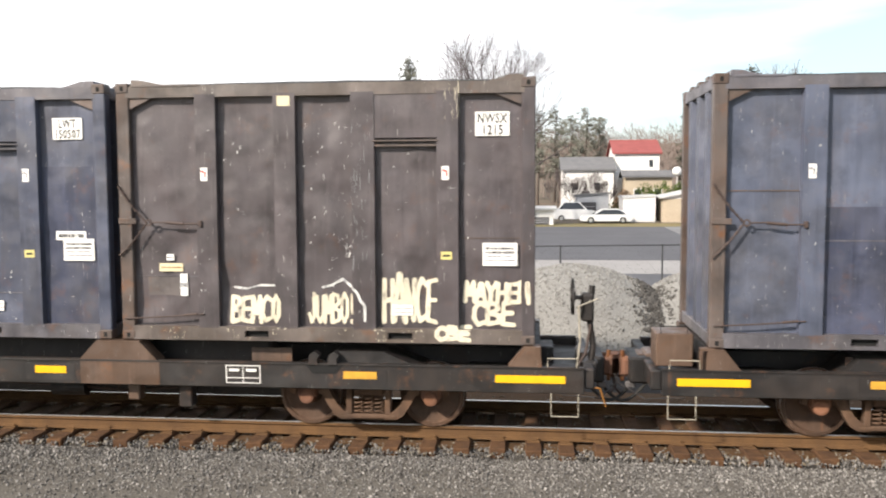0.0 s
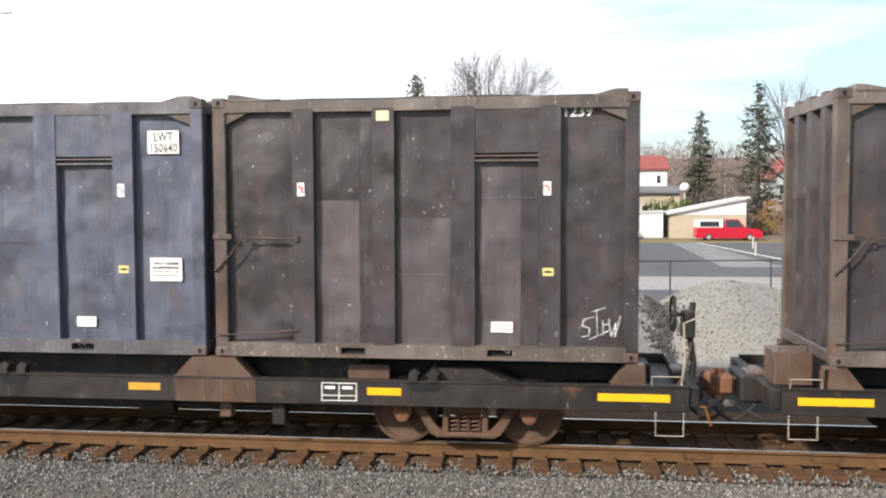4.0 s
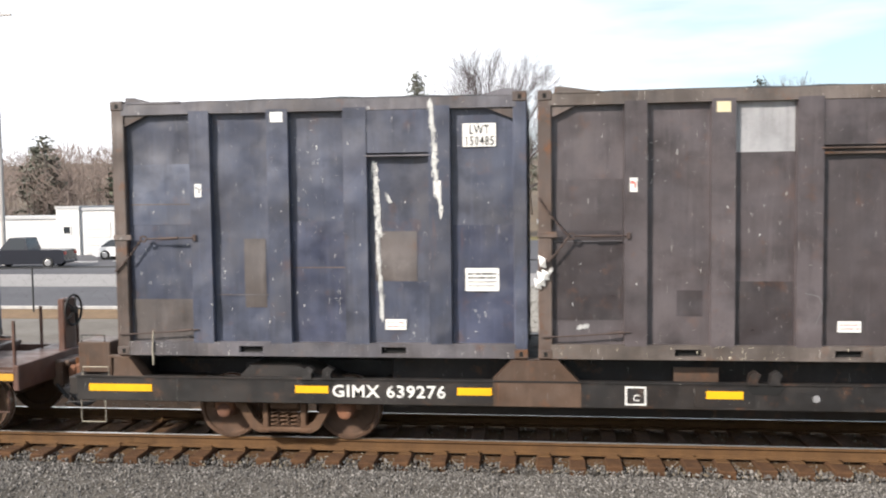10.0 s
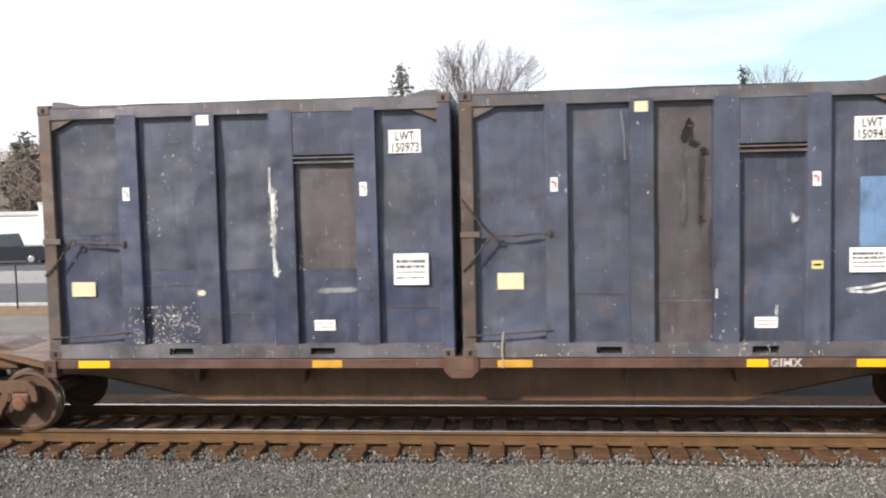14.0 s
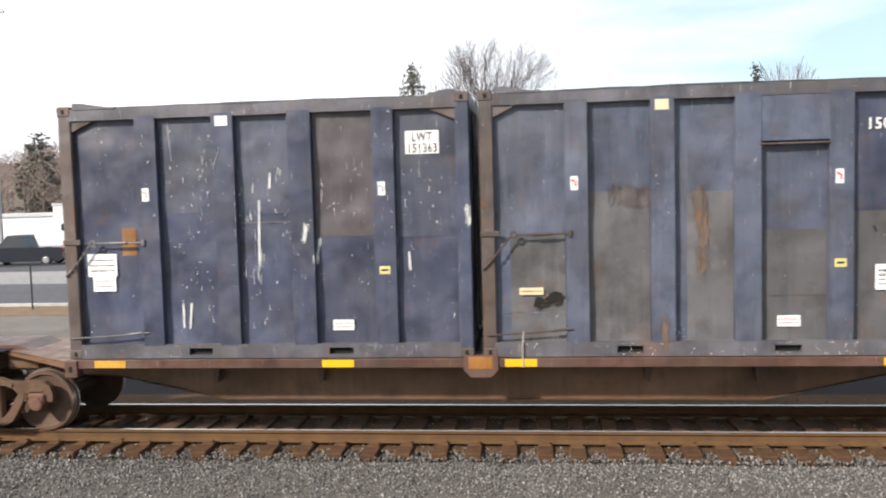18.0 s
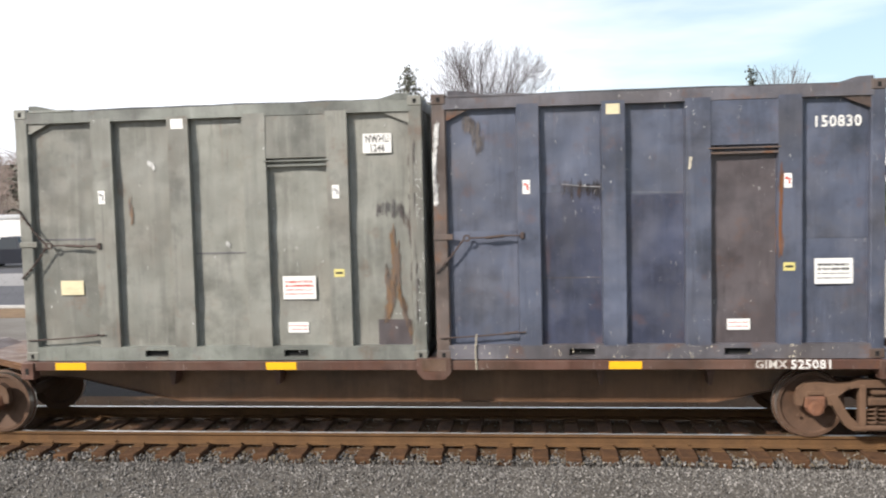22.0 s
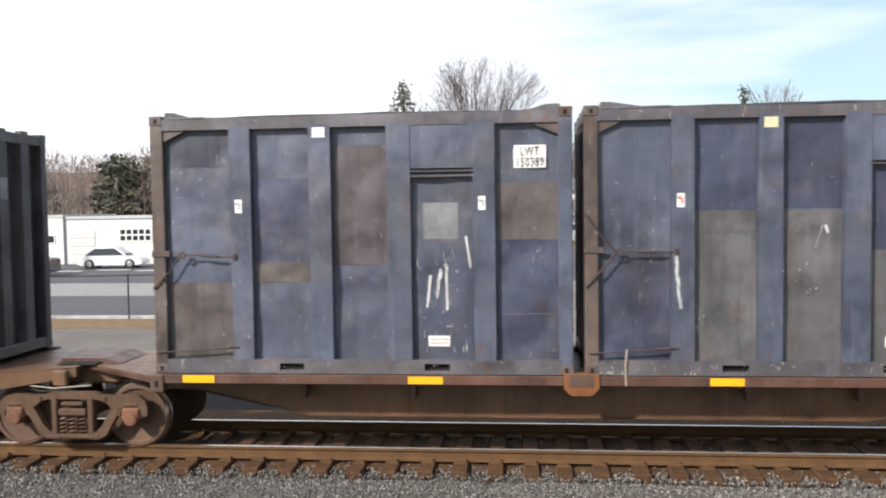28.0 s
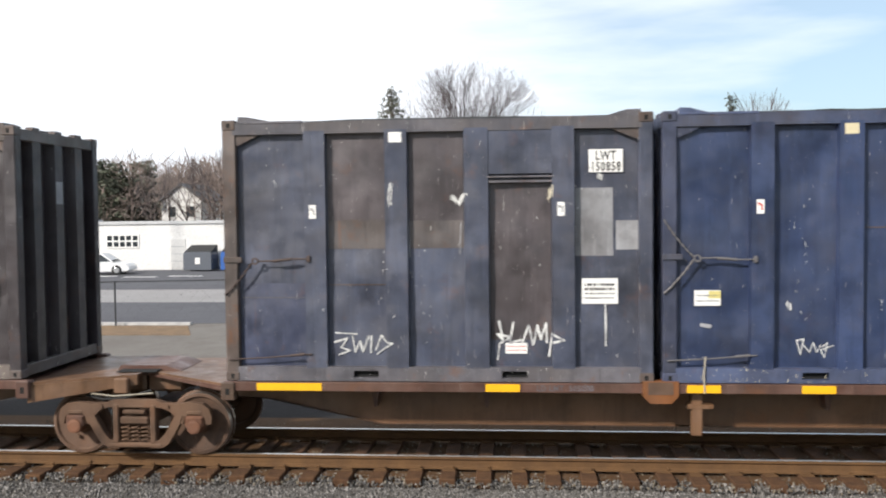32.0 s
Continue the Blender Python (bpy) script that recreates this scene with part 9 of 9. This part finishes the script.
def surroundings():
    land()
    # strip coloured dark where the train's shadow falls behind the track
    strip("cinder_strip", "ground behind the track coloured near-black for the train's shade", SHADED_GROUND, [(-300, 15.4), (300, 15.4), (300, 18.6), (-300, 18.6)], -0.29)
    strip("verge", "grey-brown gravelled verge behind the track", VERGE, [(-300, 18.6), (300, 18.6), (300, 29.6), (-300, 29.6)], -0.285)
    strip("side_lane", "dark asphalt lane behind the fence", ASPHALT, [(-300, 29.6), (300, 29.6), (300, 37.0), (-300, 37.0)], -0.275, "road")
    strip("street", "pale worn street", ROAD, [(-300, 37.0), (300, 37.0), (300, 43.6), (-300, 43.6)], -0.268, "road")
    strip("parking_lot", "dark sealed asphalt parking lot", ASPHALT, [(-300, 43.6), (300, 43.6), (300, 80.5), (-300, 80.5)], -0.255, "parking lot")
    strip("lawn", "dry winter lawn at the far edge of the lot", LAWN, [(-34, 78.5), (300, 80.5), (300, 100), (-34, 100)], -0.235, "lawn", 0.02)
    strip("leaf_strip", "brown leaf litter along the yard's edge", LITTER, [(-300, 25.6), (-10.5, 26.6), (-11.5, 28.9), (-300, 28.2)], -0.268, "ground", 0.017)
    strip("yard_kerb", "pale broken kerb stones", SALT, [(-300, 28.6), (-11.5, 29.1), (-11.5, 29.35), (-300, 28.85)], -0.20, "kerb", 0.1)
    strip("salt_strip", "pale salted strip across the lot", PATCHY, [(-8.0, 44.6), (-5.3, 44.6), (-4.4, 77.5), (-7.6, 77.5)], -0.250, "ground", 0.005)
    for x0, x1 in ((-8.0, -7.7), (-5.5, -4.6)):
        r = random.Random(int(x0 * 10))
        for i in range(16):
            q, w = r.random(), r.uniform(0.15, 0.7)
            xa, ya, ll = x0 + (x1 - x0) * q + r.uniform(-0.3, 0.3), 46 + 31 * q, r.uniform(0.8, 3.0)
            strip("salt_patch", "whitish salt patch on asphalt", SALT, [(xa, ya), (xa + w * 0.7, ya - 0.2), (xa + w, ya + ll * 0.5), (xa + w * 0.6, ya + ll), (xa - 0.1, ya + ll * 0.7)], -0.246, "ground", 0.004)
    strip("salt_strip", "pale salted strip across the lot", PATCHY, [(10.2, 50), (13.6, 50), (13.8, 79), (11.6, 79)], -0.250, "ground", 0.005)
    strip("salt_line", "whitish salt line on asphalt", SALT, [(15.2, 54), (15.6, 54), (14.0, 79), (13.7, 79)], -0.246, "ground", 0.004)
    for i, (xa, ya) in enumerate(((-31, 52.5), (-28.2, 53.4), (-25.2, 52.6), (-22.4, 53.2))):
        strip("bay_line", "white painted parking line", WHITE, [(xa, ya), (xa + 2.2, ya), (xa + 2.2, ya + 0.35), (xa, ya + 0.35)], -0.248, "road marking", 0.007)
    gravel_piles()
    fence()
    # the white garage to the left
    house("garage_building", -34.0, 60.0, -0.25, 14.3, 9.0, 3.3, 0.02, WALL_WHITE, ROOF_PALE, "long low white garage building with a flat roof", ridge="flat",
          openings=[("door", 0.4, 0.1, 1.9, 2.4), ("grid", 4.2, 1.65, 2.4, 0.9), ("door", 9.0, 0.1, 1.1, 2.1)], category="garage", eave=0.1)
    house("garage_building", -48.0, 60.4, -0.25, 12.1, 8.0, 2.65, 0.02, WALL_WHITE, ROOF_PALE, "lower white end of the garage building", ridge="flat", openings=[("dark", 4.0, 0.1, 2.4, 2.3)], category="garage", eave=0.1)
    house("garage_building", -35.85, 59.8, -0.25, 1.8, 8.0, 3.42, 0.02, WALL_WHITE, ROOF_PALE, "narrow white block joining two garages", ridge="flat", openings=[("window", 0.6, 1.6, 0.5, 0.5)], category="garage", eave=0.05)
    house("garage_building", -19.65, 59.8, -0.25, 2.0, 8.0, 5.1, 0.02, WALL_WHITE, ROOF_PALE, "taller white block joined to the garage", ridge="flat", openings=[("window", 0.7, 3.6, 0.45, 0.45)], category="garage", eave=0.05)
    house("garage_building", -17.62, 60.0, -0.25, 3.1, 8.0, 4.65, 0.02, WALL_WHITE, ROOF_PALE, "short row of white lock-up garages with narrow doors", ridge="flat", openings=[("door", 0.15 + 0.74 * q, 0.1, 0.58, 2.5) for q in range(4)], category="garage", eave=0.12)
    skip(-20.7, 58.2, -0.25, 0, BIN_BLUE, "blue steel skip with black lids by a white wall")
    skip(-23.3, 58.0, -0.25, 0, BIN_GREY, "grey steel skip with black lids by a white wall")
    motor_car("white_sedan", -28.1, 55.6, -0.255, 8, CAR_WHITE, "white saloon car parked before the garage", long=4.3)
    motor_car("dark_pickup", -30.9, 48.4, -0.255, 186, CAR_DARK, "dark pickup truck parked in the lot", long=5.2, tall=1.8, pickup=True)
    motor_car("red_sedan", -10.9, 48.6, -0.255, -106, CAR_RED, "bright red saloon car in the lot")
    # trees across the lot
    bare_tree("bare_tree", -4.35, 78.5, -0.25, 17.6, 4, "tall bare spreading tree with many fine twigs", wide=0.40, fork=0.17, stems=24, thick=0.018, fine=0.85)
    pine(-11.3, 78.0, -0.25, 15.3, 4.2, 7, "ragged grey-green pine with a bare lower trunk", bare=0.15, boughs=125)
    bare_tree("bare_tree", -8.0, 79.5, -0.25, 6.0, 9, "small pale bare tree with thin stems", wide=0.25, stems=5)
    for i in range(16):
        bush(-27 + i * 1.5 + (i % 3) * 0.4, 83 + (i % 4) * 0.9, -0.2, 3.2, 2.9 + 0.4 * (i % 3), 2.0, 40 + i, RUSSET if i % 3 else BRUSH, "tangled brown winter shrub", 1100, 0.11)
    # houses and sheds
    house("cream_house", -26.4, 96, 0.2, 16.5, 12, 6.2, 3.3, WALL_CREAM, ROOF_PALE, "large cream house with a broad gable", ridge="y", openings=[("window", 2, 3.4, 1.0, 1.5), ("window", 12, 3.4, 1.0, 1.5)])
    house("yellow_house", -19.5, 118, 1.0, 6, 9, 6.0, 2.0, WALL_CREAM, ROOF_GREY, "yellow house among trees on the hill", openings=[("window", 1.0, 3.6, 1.1, 1.4), ("window", 3.8, 3.6, 1.1, 1.4)])
    house("white_house", -13.4, 125, 1.5, 5.2, 8, 5.2, 1.2, WALL_WHITE, ROOF_GREY, "white house behind the bare tree", openings=[("window", 0.8, 3.2, 0.8, 1.2), ("window", 3.2, 3.2, 0.8, 1.2)])
    house("white_kiosk", -0.3, 82.0, -0.2, 2.1, 2.4, 1.4, 0.15, WALL_WHITE, ROOF_PALE, "small white kiosk with a dark opening", openings=[("dark", 0.4, 0.0, 1.3, 0.7)], category="kiosk")
    house("red_roofed_house", 9.5, 104, 0.3, 5.2, 9, 6.9, 1.7, WALL_WHITE, ROOF_RED, "white house with a red roof", openings=[("window", 4.0, 5.3, 0.45, 0.9)])
    house("porch_building", 10.3, 99.5, 0.3, 5.2, 3.5, 4.1, 0.6, WALL_TAN, ROOF_GREY, "low tan wing with a dark roof before a white house", openings=[("window", 1.0, 1.8, 0.8, 0.9), ("window", 3.2, 1.8, 0.8, 0.9)], eave=0.4)
    house("grey_roofed_house", 3.3, 101, 0.3, 5.8, 8, 4.9, 1.5, WALL_WHITE, ROOF_GREY, "white house with a grey shingle roof", openings=[("window", 1.0, 2.6, 0.7, 0.9), ("window", 3.6, 2.6, 0.7, 0.9), ("dark", 2.2, 0.5, 0.9, 2.0)])
    house("low_shed", 8.8, 86.5, -0.2, 3.1, 5.0, 2.4, 0.15, WALL_WHITE, ROOF_PALE, "low white block shed by a lot", ridge="lean", category="shed", eave=0.1)
    house("lean_to_shed", 4.4, 92.0, -0.2, 3.4, 3.0, 2.5, 0.25, WALL_GREY, ROOF_GREY, "small grey shed behind parked cars", ridge="lean", category="shed", eave=0.15, openings=[("dark", 0.5, 0.1, 1.6, 1.8)])
    house("sloping_shed", 12.5, 86.0, -0.2, 7.2, 6.0, 2.35, 1.55, WALL_TAN, ROOF_PALE, "tan block shed with a pale sloping roof", ridge="lean", category="shed", gable=WALL_WHITE)
    tank = thing("white_tank", "round white tank on a short post", "tank", at=pose(15.3, 95, height_at(15.3, 95)))
    part("shell", Form().lathe([(-0.52, 0.02), (-0.46, 0.24), (-0.30, 0.43), (0.0, 0.52), (0.30, 0.43), (0.46, 0.24), (0.52, 0.02)], 16), WALL_WHITE, tank, at=pose(0, 0, 4.6), smooth=True)
    part("post", Form().tube((0, 0, -0.3), (0, 0, 4.2), 0.09, None, 8), POLE_WOOD, tank)
    for i, (x, w, h, y) in enumerate(((9.4, 2.6, 3.2, 92.5), (11.6, 3.0, 3.9, 92), (13.4, 3.0, 4.1, 92.4), (15.2, 2.6, 4.0, 93))):
        bush(x, y, -0.1, w, h, 2.2, 210 + i, SHRUB if i else BRUSH, "dark evergreen shrub behind the sheds", 1500, 0.13)
    for i, (x, h) in enumerate(((2.6, 5.2), (4.6, 4.4), (6.4, 5.0), (7.9, 4.0), (17.8, 5.0), (21.6, 5.5))):
        bare_tree("bare_tree", x, 95 + (i % 2), 0.0, h, 330 + i, "small bare garden tree by the houses", wide=0.34, fork=0.15, stems=8, fine=0.9)
    motor_car("red_pickup", 17.4, 83.4, -0.235, 0, CAR_RED, "red pickup truck with a white bed cap", long=6.0, tall=2.0, pickup=True, cap=CAR_WHITE)
    motor_car("white_sedan", 7.0, 85.6, -0.235, 182, CAR_WHITE, "white car parked by a shed", long=5.0)
    motor_car("white_van", 4.2, 90.0, -0.2, 0, CAR_WHITE, "white van parked by a house", long=4.6, tall=2.0)
    # conifers and trees to the right
    conifer(19.9, 112, 0.9, 14.0, 3.1, 21, "narrow dark conifer among the gardens", gaps=0.04, bare=0.03, dense=14, leaf=0.55)
    conifer(24.4, 101, 0.5, 16.4, 4.3, 22, "broad dark green conifer", gaps=0.16, bare=0.05, dense=14, leaf=0.55)
    bare_tree("bare_tree", 28.2, 103, 0.3, 17.0, 23, "tall bare tree beside a conifer", wide=0.27, stems=14, fine=1.1)
    for i, (x, y, h) in enumerate(((0.5, 112, 12.5), (2.8, 116, 13.0), (4.6, 110, 11.8), (6.9, 118, 13.2), (9.0, 121, 12.0), (-1.6, 119, 11.0))):
        pine(x, y, height_at(x, y), h - height_at(x, y) * 0.5, 2.5, 60 + i, "dark pine on the rise behind the houses", bare=0.30, boughs=46, flat=0.45)
    for i, x in enumerate((25.7, 28.0, 30.3, 32.6, 35.0)):
        bush(x, 85.0 + 0.5 * (i % 2), -0.25, 3.6, 4.0, 2.8, 90 + i, SHRUB, "dark green evergreen hedge bush", 2200, 0.17)
    bush(23.4, 91, -0.1, 3.4, 3.9, 3.0, 120, RUSSET, "russet leafless shrub by the lot", 1100, 0.14)
    for i in range(9):
        bush(8.5 + 1.9 * i, 93 + (i % 3), -0.1, 3.0, 1.8 + 0.5 * (i % 2), 2.0, 130 + i, BRUSH if i % 2 else SHRUB, "low shrub between the houses", 380, 0.15)
    for i, (x, y, w, red) in enumerate(((30.0, 116, 5, 1), (35.0, 106, 7, 0), (43, 104, 8, 1))):
        house("row_house", x, y, 0.9, w, 9, 5.4, 2.6, WALL_GREY if i != 1 else WALL_WHITE, ROOF_RED if red else ROOF_PALE, "tall pale house with a steep roof", ridge="y", openings=[("window", 0.7, 3.4, 0.9, 1.3), ("window", w - 1.7, 3.4, 0.9, 1.3), ("dark", w / 2 - 0.5, 0.2, 1.0, 2.1)])
    for x, y, h, white in ((17.6, 62.5, 1.5, 1), (19.0, 63.5, 0.9, 0), (14.4, 60, 0.8, 0), (16.6, 70, 0.8, 0), (21.4, 66, 0.9, 0)):
        b = tagged(new("marker_post"), "short pale marker post in the lot", "post")
        b.location = (x, y, -0.255)
        part("shaft", Form().tube((0, 0, 0), (0, 0, h), 0.07 if not white else 0.17, None, 8), WHITE if white else POLE_WOOD, b)
        part("cap", Form().tube((0, 0, h), (0, 0, h + 0.12), 0.09 if not white else 0.2, 0.05, 8), WHITE if white else POLE_WOOD, b)
    street_pole(-33.5, 50, -0.3, 16.0, "tall pale utility pole with a cross arm")
    street_pole(-23.5, 76, -0.3, 9.0, "pale wooden utility pole", False)
    # far woods
    woods("hill_woods", "bare brown woods on the far hill", 750, lambda r: (r.uniform(-190, 190), r.uniform(135, 330)), (9, 14), 31)
    woods("left_woods", "bare brown woods behind the garage", 360, lambda r: (r.uniform(-105, -30), r.uniform(88, 135)), (8, 13), 32)
    woods("middle_woods", "thin bare woods among the houses", 190, lambda r: (r.uniform(-30, 60), r.uniform(112, 160)), (6, 11), 33)
    for i, (x, y, h) in enumerate(((-45.5, 94, 9.6), (-43.6, 97, 9.8), (-48.5, 96, 10.2), (-60, 98, 11.5), (-63, 102, 10.5), (-38.0, 120, 9.5))):
        conifer(x, y, height_at(x, y), h, 2.6, 160 + i, "dark evergreen among the bare woods", gaps=0.2, bare=0.08, round_top=True, needles=PINE_NEEDLE if i % 2 else NEEDLE)
    house("hill_house", -41.0, 96, 0.4, 4.8, 8, 5.0, 1.9, WALL_WHITE, ROOF_GREY, "white gabled house among bare trees behind the garage", ridge="y", openings=[("window", 0.8, 3.2, 0.9, 1.2), ("window", 3.0, 3.2, 0.9, 1.2)])
    for i, (x, h) in enumerate(((-39.6, 8.5), (-36.4, 10.0), (-33.6, 11.0), (-30.0, 10.0))):
        bare_tree("bare_tree", x, 91 + i, 0.2, h, 300 + i, "bare brown tree behind the garage", wide=0.30, fork=0.2, stems=9, fine=0.6)
    # the bank on which the camera stands
    mound = Form().add([(x, y, z) for x in (-90, 90) for y, z in ((-14, -0.8), (-6, 1.7), (1.2, 1.9), (6.0, -0.9))], [(i, i + 1, i + 5, i + 4) for i in range(3)])
    tagged(new("embankment", mound.mesh("embankment", LAWN)), "low grassy embankment beside the line", "ground", kind="structure")


# ---- how the train moves ----
def motions():
    times = [0.0] + [2.0 * i for i in range(1, 16)] + [32.0]
    for ob, x, z, _ in movers:
        walk(ob, [(t, pose(x + travelled(t), TRACK, z)) for t in times])
    beats = [i / 15 for i in range(481)]
    for ob, x in rollers:
        walk(ob, [(t, pose(x, 0, 0.457, 0, math.degrees(travelled(t) / 0.457), 0)) for t in beats])


surroundings()
train()
railway()
motions()
